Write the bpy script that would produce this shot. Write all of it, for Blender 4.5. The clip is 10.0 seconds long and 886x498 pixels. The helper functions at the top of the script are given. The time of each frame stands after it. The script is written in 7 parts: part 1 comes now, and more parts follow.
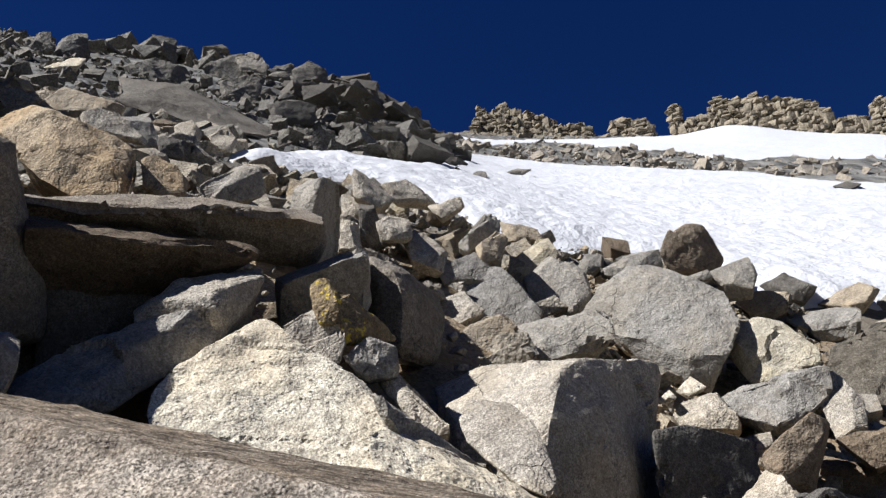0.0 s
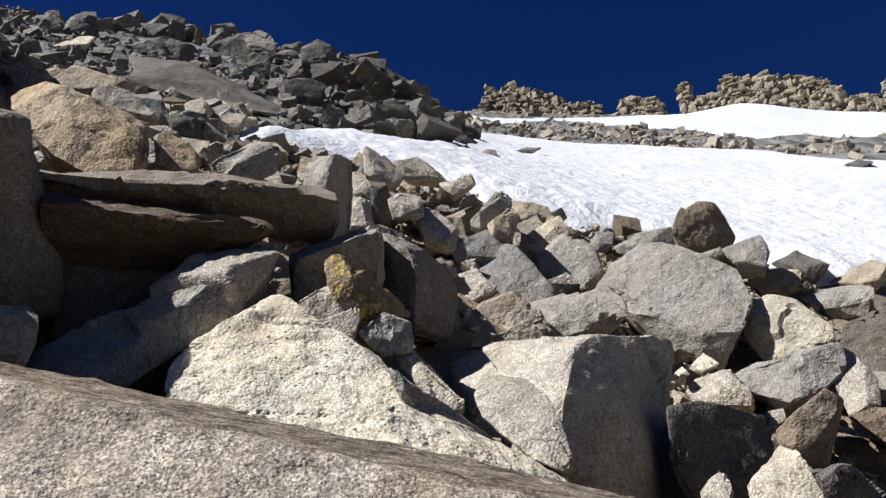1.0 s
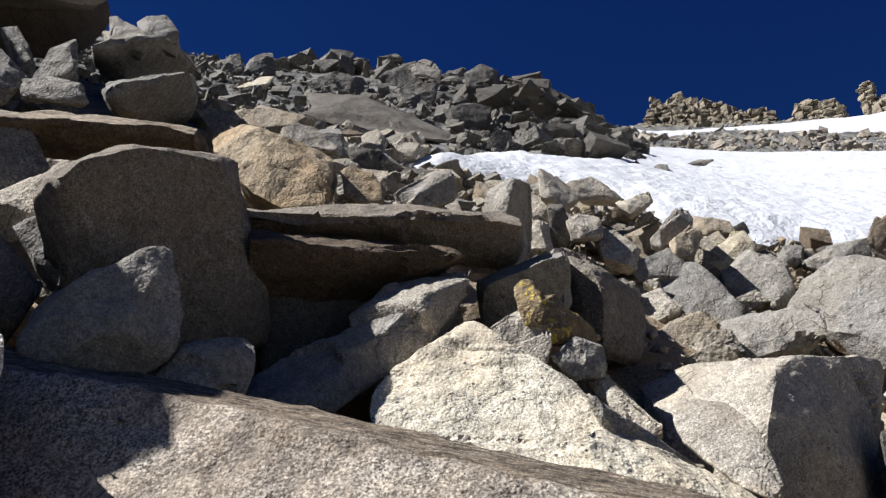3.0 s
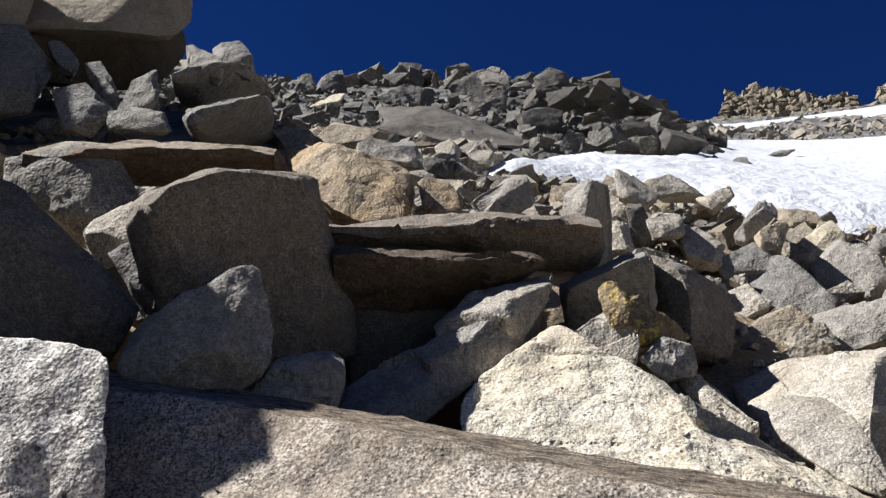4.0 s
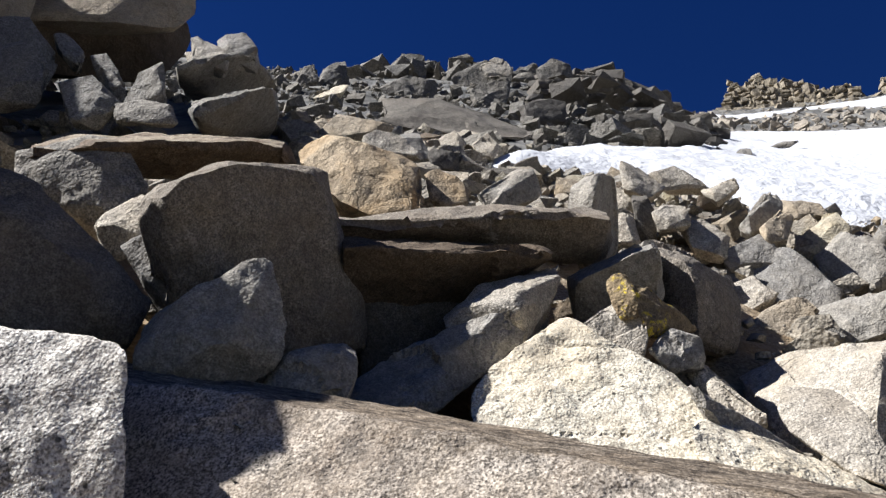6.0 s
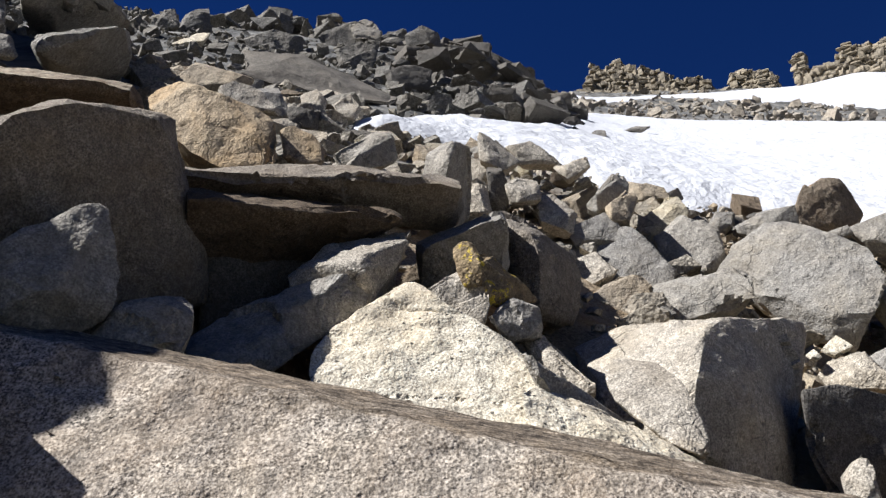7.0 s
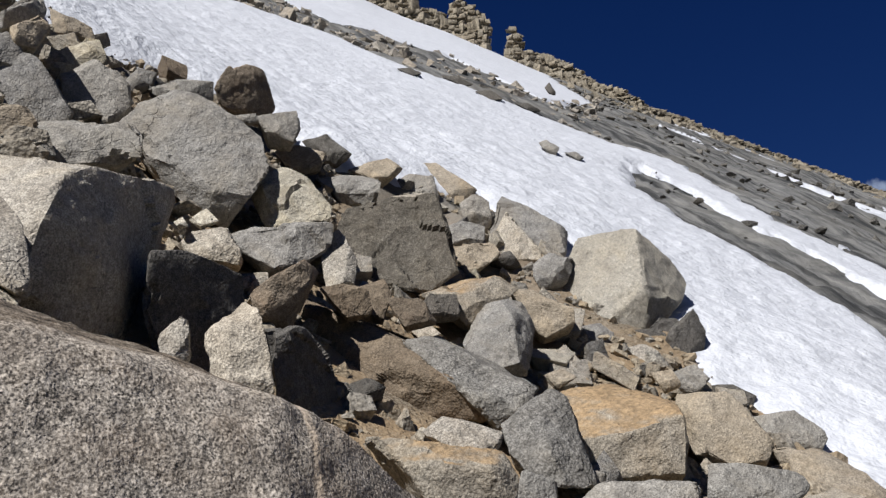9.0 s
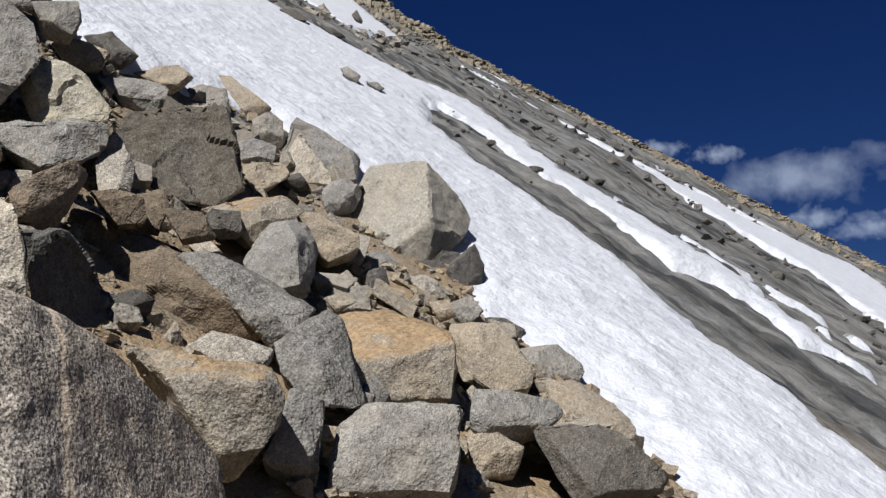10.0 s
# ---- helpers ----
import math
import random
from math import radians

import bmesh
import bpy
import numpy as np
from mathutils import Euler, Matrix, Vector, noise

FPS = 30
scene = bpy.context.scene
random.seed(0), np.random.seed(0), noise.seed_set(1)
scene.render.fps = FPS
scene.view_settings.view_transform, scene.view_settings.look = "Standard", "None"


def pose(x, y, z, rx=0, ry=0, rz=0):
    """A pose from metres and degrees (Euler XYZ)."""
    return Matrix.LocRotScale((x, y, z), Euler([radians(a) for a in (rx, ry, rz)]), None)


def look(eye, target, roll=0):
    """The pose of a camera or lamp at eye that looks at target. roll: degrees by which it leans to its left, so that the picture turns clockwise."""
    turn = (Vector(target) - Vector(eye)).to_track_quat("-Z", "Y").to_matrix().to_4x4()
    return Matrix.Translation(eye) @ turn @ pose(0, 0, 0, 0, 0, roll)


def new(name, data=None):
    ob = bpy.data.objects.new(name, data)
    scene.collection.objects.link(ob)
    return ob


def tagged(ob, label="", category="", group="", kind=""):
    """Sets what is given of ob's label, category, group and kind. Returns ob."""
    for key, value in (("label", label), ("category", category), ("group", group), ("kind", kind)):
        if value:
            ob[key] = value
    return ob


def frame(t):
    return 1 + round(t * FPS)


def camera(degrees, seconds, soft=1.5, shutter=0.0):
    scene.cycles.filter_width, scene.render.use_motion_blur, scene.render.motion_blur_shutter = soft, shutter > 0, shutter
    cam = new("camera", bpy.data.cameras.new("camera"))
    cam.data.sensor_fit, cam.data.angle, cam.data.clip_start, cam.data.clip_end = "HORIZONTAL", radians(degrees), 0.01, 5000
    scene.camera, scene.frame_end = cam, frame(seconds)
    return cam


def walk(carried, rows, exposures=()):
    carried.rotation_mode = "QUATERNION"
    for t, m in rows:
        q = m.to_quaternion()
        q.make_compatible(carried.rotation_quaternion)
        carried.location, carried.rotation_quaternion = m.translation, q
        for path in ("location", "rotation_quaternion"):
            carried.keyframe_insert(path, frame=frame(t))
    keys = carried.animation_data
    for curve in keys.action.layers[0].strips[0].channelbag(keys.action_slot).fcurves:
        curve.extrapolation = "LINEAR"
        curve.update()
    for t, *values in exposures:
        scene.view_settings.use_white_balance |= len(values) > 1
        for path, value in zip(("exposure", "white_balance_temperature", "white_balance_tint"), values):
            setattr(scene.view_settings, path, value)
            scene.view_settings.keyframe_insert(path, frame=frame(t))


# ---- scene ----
cam = camera(51.1, 10.0, 1.4)
PATH = [
    (0, (0.058, 0.216, 1.568), (0.067, 1.973, 2.523), -2.1),
    (0.5, (0.048, 0.231, 1.558), (0.089, 2.0, 2.491), -1.0),
    (1, (0.032, 0.227, 1.558), (0.021, 2.005, 2.474), -1.8),
    (1.5, (0.017, 0.192, 1.553), (-0.27, 1.943, 2.476), -1.4),
    (2, (0.0, 0.162, 1.552), (-0.324, 1.907, 2.475), 0.9),
    (2.2, (-0.012, 0.163, 1.554), (-0.362, 1.902, 2.478), 1.16),
    (3.3, (-0.070, 0.187, 1.567), (-0.447, 1.898, 2.530), 2.22),
    (3.5, (-0.074, 0.175, 1.560), (-0.501, 1.873, 2.526), 1.82),
    (4, (-0.072, 0.169, 1.558), (-0.597, 1.841, 2.523), 1.54),
    (4.5, (-0.076, 0.175, 1.561), (-0.621, 1.869, 2.474), 0.0),
    (5, (-0.097, 0.157, 1.556), (-0.641, 1.858, 2.455), 0.89),
    (5.2, (-0.100, 0.145, 1.559), (-0.659, 1.828, 2.483), 1.34),
    (6.3, (-0.090, 0.132, 1.548), (-0.579, 1.821, 2.500), 1.73),
    (6.5, (-0.077, 0.128, 1.554), (-0.512, 1.831, 2.510), 1.45),
    (7, (-0.059, 0.160, 1.545), (-0.298, 1.937, 2.431), 0.41),
    (7.5, (-0.007, 0.145, 1.534), (0.094, 1.972, 2.341), -0.5),
    (8, (0.061, 0.143, 1.539), (0.41, 1.961, 2.296), -0.9),
    (8.5, (0.13, 0.098, 1.514), (0.794, 1.848, 2.22), -0.9),
    (9, (0.188, 0.101, 1.496), (1.119, 1.762, 2.109), -0.8),
    (9.5, (0.239, 0.146, 1.483), (1.363, 1.719, 1.996), -0.5),
    (10, (0.254, 0.117, 1.463), (1.568, 1.552, 1.928), 0.0),
]
EXPOSURES = [(0, 0.78), (2, 0.83), (3.5, 0.93), (4.5, 1.0), (6.5, 1.13), (7.0, 0.95), (7.5, 0.47), (8, 0.35), (8.5, 0.3), (9, 0.32), (10, 0.29)]
walk(cam, [(t, look(eye, target, roll)) for t, eye, target, roll in PATH], EXPOSURES)

# ---- world, sun ----
SUN_AZ, SUN_EL = -115.0, 46.0          # degrees from +y towards +x, and above the level
world = bpy.data.worlds.new("sky")
scene.world = world
world.use_nodes = True
_sky = world.node_tree.nodes.new("ShaderNodeTexSky")
_sky.sky_type, _sky.sun_disc = "NISHITA", False
_sky.sun_elevation, _sky.sun_rotation = radians(SUN_EL), radians(SUN_AZ)
_sky.altitude, _sky.air_density, _sky.dust_density, _sky.ozone_density = 2500, 1.15, 0.0, 5.0
_bg = world.node_tree.nodes["Background"]
_bg.inputs["Strength"].default_value = 0.05
_deep = world.node_tree.nodes.new("ShaderNodeHueSaturation")
_deep.inputs["Hue"].default_value, _deep.inputs["Saturation"].default_value, _deep.inputs["Value"].default_value = 0.522, 1.28, 0.48
world.node_tree.links.new(_sky.outputs["Color"], _deep.inputs["Color"])
world.node_tree.links.new(_deep.outputs["Color"], _bg.inputs["Color"])
sun = new("sun", bpy.data.lights.new("sun", "SUN"))
sun.data.energy, sun.data.angle, sun.data.color = 5.0, radians(0.55), (0.985, 0.985, 1.0)
_a, _e = radians(SUN_AZ), radians(SUN_EL)
SUN_WAY = Vector((math.sin(_a) * math.cos(_e), math.cos(_a) * math.cos(_e), math.sin(_e)))
sun.matrix_world = look(SUN_WAY * 50, (0, 0, 0))


# ---- materials ----
class Net:
    """A small helper to wire node materials."""

    def __init__(self, name):
        self.mat = bpy.data.materials.new(name)
        self.mat.use_nodes = True
        self.tree = self.mat.node_tree
        self.bsdf = self.tree.nodes["Principled BSDF"]
        self.coords = self.tree.nodes.new("ShaderNodeTexCoord").outputs["Object"]

    def node(self, kind, ins=(), **settings):
        n = self.tree.nodes.new(kind)
        for key, value in settings.items():
            setattr(n, key, value)
        for key, value in dict(ins).items():
            self.put(n.inputs[key], value)
        return n

    def put(self, socket, value):
        if isinstance(value, bpy.types.NodeSocket):
            self.tree.links.new(value, socket)
        else:
            socket.default_value = value

    def noise(self, scale, detail=4.0, rough=0.6, at=None, distort=0.0):
        return self.node("ShaderNodeTexNoise", {"Vector": at or self.coords, "Scale": scale, "Detail": detail, "Roughness": rough, "Distortion": distort}).outputs["Fac"]

    def ramp(self, fac, *stops):
        n = self.node("ShaderNodeValToRGB", {"Fac": fac})
        while len(n.color_ramp.elements) < len(stops):
            n.color_ramp.elements.new(0.5)
        for e, (pos, c) in zip(n.color_ramp.elements, stops):
            e.position = pos
            e.color = (c, c, c, 1) if isinstance(c, (int, float)) else (*c, 1)
        return n.outputs["Color"]

    def mix(self, fac, a, b, how="MIX"):
        n = self.node("ShaderNodeMix", data_type="RGBA", blend_type=how)
        for socket, value in ((n.inputs[0], fac), (n.inputs[6], a), (n.inputs[7], b)):
            if isinstance(value, tuple):
                value = (*value, 1)
            self.put(socket, value)
        return n.outputs[2]

    def math(self, how, a, b):
        n = self.node("ShaderNodeMath", operation=how)
        self.put(n.inputs[0], a)
        self.put(n.inputs[1], b)
        return n.outputs[0]

    def bump(self, height, strength, distance, normal=None):
        ins = {"Height": height, "Strength": strength, "Distance": distance}
        if normal:
            ins["Normal"] = normal
        return self.node("ShaderNodeBump", ins).outputs["Normal"]


def granite(name, base, stain, stain_amount=0.5, grain=1.0, specks=0.5, lichen=None, island=False, rim=False, dust=None, size=1.0, relief=1.0):
    """Weathered granite: pale and dark crystals, broad stains, dark lichen specks, pitted relief."""
    n = Net(name)
    cells = n.node("ShaderNodeTexVoronoi", {"Vector": n.coords, "Scale": 125.0 / size, "Randomness": 1.0})
    crystal = n.node("ShaderNodeSeparateColor", {"Color": cells.outputs["Color"]}).outputs[0]
    fine = n.noise(125.0 / size, 2.0, 0.6)
    salt = n.noise(34.0 / size, 3.0, 0.6)
    dark, light = tuple(c * 0.16 for c in base), tuple(min(0.92, c * 1.6 + 0.05) for c in base)
    both = n.math("ADD", n.math("MULTIPLY", fine, 0.7), n.math("MULTIPLY", salt, 0.3))
    body = n.ramp(both, (0.40, dark), (0.455, tuple(c * 0.7 for c in base)), (0.51, base), (0.58, light))
    mica = n.math("MULTIPLY", n.ramp(crystal, (0.20, 1.0), (0.24, 0.0)), n.ramp(cells.outputs["Distance"], (0.30, 1.0), (0.55, 0.0)))
    body = n.mix(mica, body, (0.03, 0.03, 0.032))
    body = n.mix(grain, base, body)
    broad = n.noise(2.1 / size, 6.0, 0.62, distort=0.6)
    body = n.mix(n.math("MULTIPLY", n.ramp(broad, (0.42, 0.0), (0.66, 1.0)), stain_amount), body, stain)
    mid = n.noise(11.0 / size, 7.0, 0.7)
    body = n.mix(n.ramp(mid, (0.30, 0.55), (0.62, 0.0)), body, tuple(c * 0.6 for c in base))
    spots = n.node("ShaderNodeTexVoronoi", {"Vector": n.coords, "Scale": (24.0 if specks > 0.8 else 15.0) / size, "Randomness": 1.0}).outputs["Distance"]
    where = n.ramp(n.noise(3.0, 3.0, 0.6), *(((0.42, 0.0), (0.50, 1.0)) if specks > 0.8 else ((0.50, 0.0), (0.60, 1.0))))
    spot = n.math("MULTIPLY", n.ramp(n.math("ADD", spots, n.math("MULTIPLY", salt, 0.16)), (0.22, 1.0), (0.30, 0.0)), where)
    body = n.mix(n.math("MULTIPLY", spot, specks), body, (0.035, 0.033, 0.03))
    bent = n.node("ShaderNodeVectorMath", {0: n.coords, 1: n.node("ShaderNodeVectorMath", {0: n.node("ShaderNodeTexNoise", {"Vector": n.coords, "Scale": 5.0 / size, "Detail": 3.0}).outputs["Color"], 1: (0.16 * size, 0.16 * size, 0.16 * size)}, operation="MULTIPLY").outputs["Vector"]}, operation="ADD").outputs["Vector"]
    seam = n.node("ShaderNodeTexVoronoi", {"Vector": bent, "Scale": 3.4 / size, "Randomness": 1.0}, feature="DISTANCE_TO_EDGE").outputs["Distance"]
    seam = n.math("MULTIPLY", n.ramp(seam, (0.004, 1.0), (0.016, 0.0)), n.ramp(n.noise(2.0 / size, 2.0), (0.56, 0.0), (0.62, 0.0 if relief < 1 else 1.0)))
    body = n.mix(n.math("MULTIPLY", seam, 0.4), body, tuple(c * 0.3 for c in base))
    if lichen:
        patch = n.math("MULTIPLY", n.ramp(n.noise(34.0, 5.0, 0.65, distort=0.6), (0.52, 0.0), (0.58, 0.9)), n.ramp(n.noise(9.0, 2.0), (0.50, 0.0), (0.58, 1.0)))
        body = n.mix(patch, body, lichen)
    if dust:
        lie = n.node("ShaderNodeSeparateXYZ", {"Vector": n.node("ShaderNodeNewGeometry").outputs["Normal"]}).outputs["Z"]
        lie = n.math("ADD", lie, n.math("MULTIPLY", n.noise(4.0, 6.0, 0.7), 0.9))
        body = n.mix(n.ramp(n.math("MULTIPLY", lie, 0.5), (0.50, 0.0), (0.64, 0.85)), body, n.mix(n.ramp(n.noise(26.0, 5.0, 0.7), (0.36, 0.0), (0.62, 1.0)), tuple(c * 0.55 for c in dust), tuple(c * 1.08 for c in dust)))
    if rim:
        xyz = n.node("ShaderNodeSeparateXYZ", {"Vector": n.coords})
        long = n.node("ShaderNodeMapping", {"Vector": n.coords, "Rotation": (0.0, radians(14), 0.0), "Scale": (5.0, 30.0, 60.0)}).outputs["Vector"]
        fibre = n.noise(1.0, 6.0, 0.7, at=long)
        along = n.math("MULTIPLY", n.math("MAXIMUM", n.math("SUBTRACT", xyz.outputs["X"], 0.6), 0.0), -0.37)
        edge = n.math("ADD", n.math("ADD", xyz.outputs["Y"], along), n.math("MULTIPLY", n.math("SUBTRACT", n.noise(7.0, 5.0, 0.7), 0.5), 0.16))
        crust = n.math("MULTIPLY", n.ramp(n.math("ADD", edge, 0.5), (0.29, 0.0), (0.35, 1.0)), n.ramp(fibre, (0.36, 1.0), (0.66, 0.45)))
        body = n.mix(crust, body, n.ramp(fibre, (0.38, (0.028, 0.021, 0.015)), (0.52, (0.085, 0.062, 0.04)), (0.66, (0.20, 0.155, 0.105))))
        wander = n.math("ADD", xyz.outputs["X"], n.math("MULTIPLY", n.noise(2.2, 3.0), 0.16))
        vein = n.ramp(n.math("ABSOLUTE", n.math("SUBTRACT", wander, 1.63), 0.0), (0.010, 0.65), (0.022, 0.0))
        body = n.mix(vein, body, (0.60, 0.50, 0.39))
    mottle = n.ramp(n.noise(42.0 / size, 5.0, 0.72), (0.34, 0.62), (0.47, 0.95), (0.56, 1.05), (0.68, 1.28))
    body = n.mix(0.85, body, mottle, "MULTIPLY")
    weather = n.ramp(n.noise(3.3 / size, 4.0, 0.6, distort=0.8), (0.32, (0.74, 0.72, 0.70)), (0.5, (1.0, 1.0, 1.0)), (0.7, (1.12, 1.09, 1.03)))
    body = n.mix(0.8, body, weather, "MULTIPLY")
    if island:
        chance = n.node("ShaderNodeNewGeometry").outputs["Random Per Island"]
    else:
        chance = n.node("ShaderNodeObjectInfo").outputs["Random"]
    tone = n.ramp(chance, (0.0, (0.82, 0.80, 0.78)), (0.35, (1.0, 0.98, 0.95)), (0.7, (1.10, 1.04, 0.95)), (1.0, (0.94, 0.92, 0.88)))
    body = n.mix(0.8, body, tone, "MULTIPLY")
    n.put(n.bsdf.inputs["Base Color"], body)
    n.bsdf.inputs["Roughness"].default_value = 0.88
    n.bsdf.inputs["Specular IOR Level"].default_value = 0.25
    chips = n.noise(5.5 / size, 3.0, 0.5)
    rough = n.bump(n.math("SUBTRACT", chips, n.math("MULTIPLY", seam, 0.12)), 1.0, (0.038 if specks > 0.45 else 0.055) * size * relief)
    grit = n.math("ADD", n.noise(80.0 / size, 2.0, 0.5), n.math("MULTIPLY", n.noise(24.0 / size, 2.0, 0.5), 0.9))
    n.put(n.bsdf.inputs["Normal"], n.bump(grit, 1.0, 0.010 * size * relief, rough))
    return n.mat


GRANITE = {
    "white": granite("bright_granite", (0.624, 0.566, 0.46), (0.562, 0.456, 0.304), 0.5, 0.6, 0.9, relief=0.7),
    "pale": granite("pale_granite", (0.417, 0.382, 0.324), (0.367, 0.304, 0.218), 0.6, 0.6, 0.5),
    "rim": granite("slab_granite", (0.345, 0.315, 0.278), (0.25, 0.195, 0.145), 0.55, 1.0, 0.5, rim=True, relief=0.65),
    "grey": granite("grey_granite", (0.281, 0.269, 0.246), (0.242, 0.211, 0.164), 0.7, 0.45, 0.4),
    "smooth": granite("smooth_granite", (0.335, 0.316, 0.273), (0.281, 0.25, 0.195), 0.5, 0.35, 0.2, relief=0.5),
    # dark stones, and grey ones whose shade is put into the colour
    "dark": granite("dark_and_shaded_granite", (0.126, 0.117, 0.104), (0.0945, 0.081, 0.0675), 0.6, 0.55, 0.4),
    # granite with the shade of its turned-away faces put into the colour
    "shaded_warm": granite("shade_toned_granite", (0.198, 0.176, 0.149), (0.162, 0.126, 0.09), 0.6, 0.55, 0.4),
    "brown": granite("brown_granite", (0.18, 0.144, 0.104), (0.135, 0.0945, 0.063), 0.6, 0.45, 0.3),
    "rust": granite("rust_granite", (0.211, 0.172, 0.129), (0.187, 0.125, 0.0741), 0.6, 0.45, 0.2, dust=(0.312, 0.195, 0.0975)),
    "tan": granite("tan_granite", (0.343, 0.296, 0.23), (0.32, 0.246, 0.156), 0.6, 0.4, 0.3),
    "orange": granite("orange_granite", (0.281, 0.254, 0.211), (0.296, 0.234, 0.156), 0.6, 0.55, 0.3, dust=(0.367, 0.257, 0.144)),
    "amber": granite("amber_granite", (0.343, 0.281, 0.199), (0.374, 0.257, 0.133), 0.8, 0.5, 0.2),
    "ochre": granite("ochre_granite", (0.39, 0.359, 0.289), (0.359, 0.296, 0.172), 0.8, 0.5, 0.2),
    "lichen": granite("lichened_granite", (0.24, 0.185, 0.11), (0.10, 0.065, 0.04), 0.7, 0.5, 0.6, lichen=(0.60, 0.46, 0.04)),
    "ledge": granite("ledge_granite", (0.16, 0.115, 0.075), (0.12, 0.08, 0.05), 0.6, 0.5, 0.3, dust=(0.42, 0.36, 0.27)),
    "scarp": granite("scarp_granite", (0.17, 0.163, 0.148), (0.15, 0.13, 0.105), 0.6, 0.6, 0.3, size=4.0),
    "slate": granite("speckled_brown_granite", (0.115, 0.105, 0.088), (0.10, 0.085, 0.065), 0.5, 0.7, 0.2),
    "cream": granite("speckled_white_granite", (0.57, 0.54, 0.50), (0.50, 0.445, 0.375), 0.4, 0.9, 0.9, relief=0.7),
    # grey scree; also dims the paler stones below the outcrop for half shade
    "scree": granite("scree_and_shade_granite", (0.22, 0.21, 0.19), (0.18, 0.16, 0.13), 0.6, 0.6, 0.3, size=1.4),
    # low grey: the half shade on the bank is part of this colour
    "bank": granite("half_shaded_granite", (0.14, 0.13, 0.115), (0.12, 0.105, 0.09), 0.5, 0.3, 0.1, relief=0.4, size=2.0),
    "band": granite("band_granite", (0.36, 0.33, 0.285), (0.30, 0.25, 0.19), 0.6, 0.5, 0.2, island=True, size=4.0),
    "rubble": granite("rubble_granite", (0.289, 0.269, 0.23), (0.281, 0.226, 0.156), 0.6, 0.6, 0.3, island=True, size=2.5),
    # brown granite, darkened further for the shade under ledge and overhang
    "shaded_umber": granite("shaded_umber_granite", (0.113, 0.0864, 0.0612), (0.0765, 0.054, 0.036), 0.6, 0.5, 0.3),
    "chips": granite("chipped_granite", (0.312, 0.269, 0.203), (0.312, 0.226, 0.133), 0.7, 0.4, 0.1, island=True),
    "slope": granite("slope_granite", (0.165, 0.157, 0.14), (0.15, 0.13, 0.10), 0.6, 0.5, 0.3, island=True, size=4.0),
    "crag": granite("crag_granite", (0.289, 0.254, 0.195), (0.226, 0.187, 0.133), 0.6, 0.5, 0.2, island=True, size=8.0),
}


def earth_material():
    """Coarse sandy gravel near by, bare grey rock with dark wet streaks further off."""
    n = Net("gravel_and_bare_rock")
    grit = n.node("ShaderNodeTexVoronoi", {"Vector": n.coords, "Scale": 75.0})
    tone = n.node("ShaderNodeSeparateColor", {"Color": grit.outputs["Color"]}).outputs[0]
    mixed = n.math("ADD", n.math("MULTIPLY", tone, 0.5), n.math("MULTIPLY", n.noise(38.0, 6.0, 0.7), 0.6))
    sand = n.ramp(mixed, (0.25, (0.088, 0.0664, 0.0464)), (0.5, (0.2, 0.156, 0.104)), (0.8, (0.304, 0.256, 0.188)))
    sand = n.mix(n.ramp(n.noise(1.6, 5.0), (0.32, 0.0), (0.58, 0.75)), sand, (0.288, 0.2, 0.112))
    slope = n.node("ShaderNodeMapping", {"Vector": n.coords, "Rotation": (0.0, 0.0, radians(8)), "Scale": (0.9, 0.06, 0.06)}).outputs["Vector"]
    streak = n.noise(1.3, 8.0, 0.66, at=slope, distort=0.4)
    bare = n.ramp(streak, (0.40, (0.034, 0.034, 0.033)), (0.46, (0.07, 0.069, 0.066)), (0.505, (0.155, 0.152, 0.144)), (0.58, (0.215, 0.21, 0.195)), (0.70, (0.29, 0.275, 0.24)))
    bare = n.mix(n.ramp(n.noise(1.1, 8.0, 0.75), (0.38, 0.75), (0.54, 0.0)), bare, (0.05, 0.05, 0.048))
    bare = n.mix(n.ramp(n.noise(0.35, 6.0, 0.7, distort=0.5), (0.45, 0.0), (0.62, 0.5)), bare, (0.235, 0.22, 0.19))
    length = n.node("ShaderNodeVectorMath", {0: n.coords}, operation="LENGTH").outputs["Value"]
    far = n.ramp(n.math("MULTIPLY", length, 0.02), (0.17, 0.0), (0.25, 1.0))
    # ground behind the camera is coloured darker to hold down bounced light
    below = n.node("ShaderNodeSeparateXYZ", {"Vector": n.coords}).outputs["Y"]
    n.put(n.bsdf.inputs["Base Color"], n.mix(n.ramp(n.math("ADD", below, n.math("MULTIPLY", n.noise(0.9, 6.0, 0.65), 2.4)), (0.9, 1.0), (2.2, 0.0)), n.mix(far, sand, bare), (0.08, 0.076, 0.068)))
    n.bsdf.inputs["Roughness"].default_value = 0.95
    n.bsdf.inputs["Specular IOR Level"].default_value = 0.2
    coarse = n.bump(n.noise(3.0, 4.0, 0.6), 0.7, 0.12)
    n.put(n.bsdf.inputs["Normal"], n.bump(n.noise(30.0, 3.0, 0.6), 0.9, 0.025, coarse))
    return n.mat


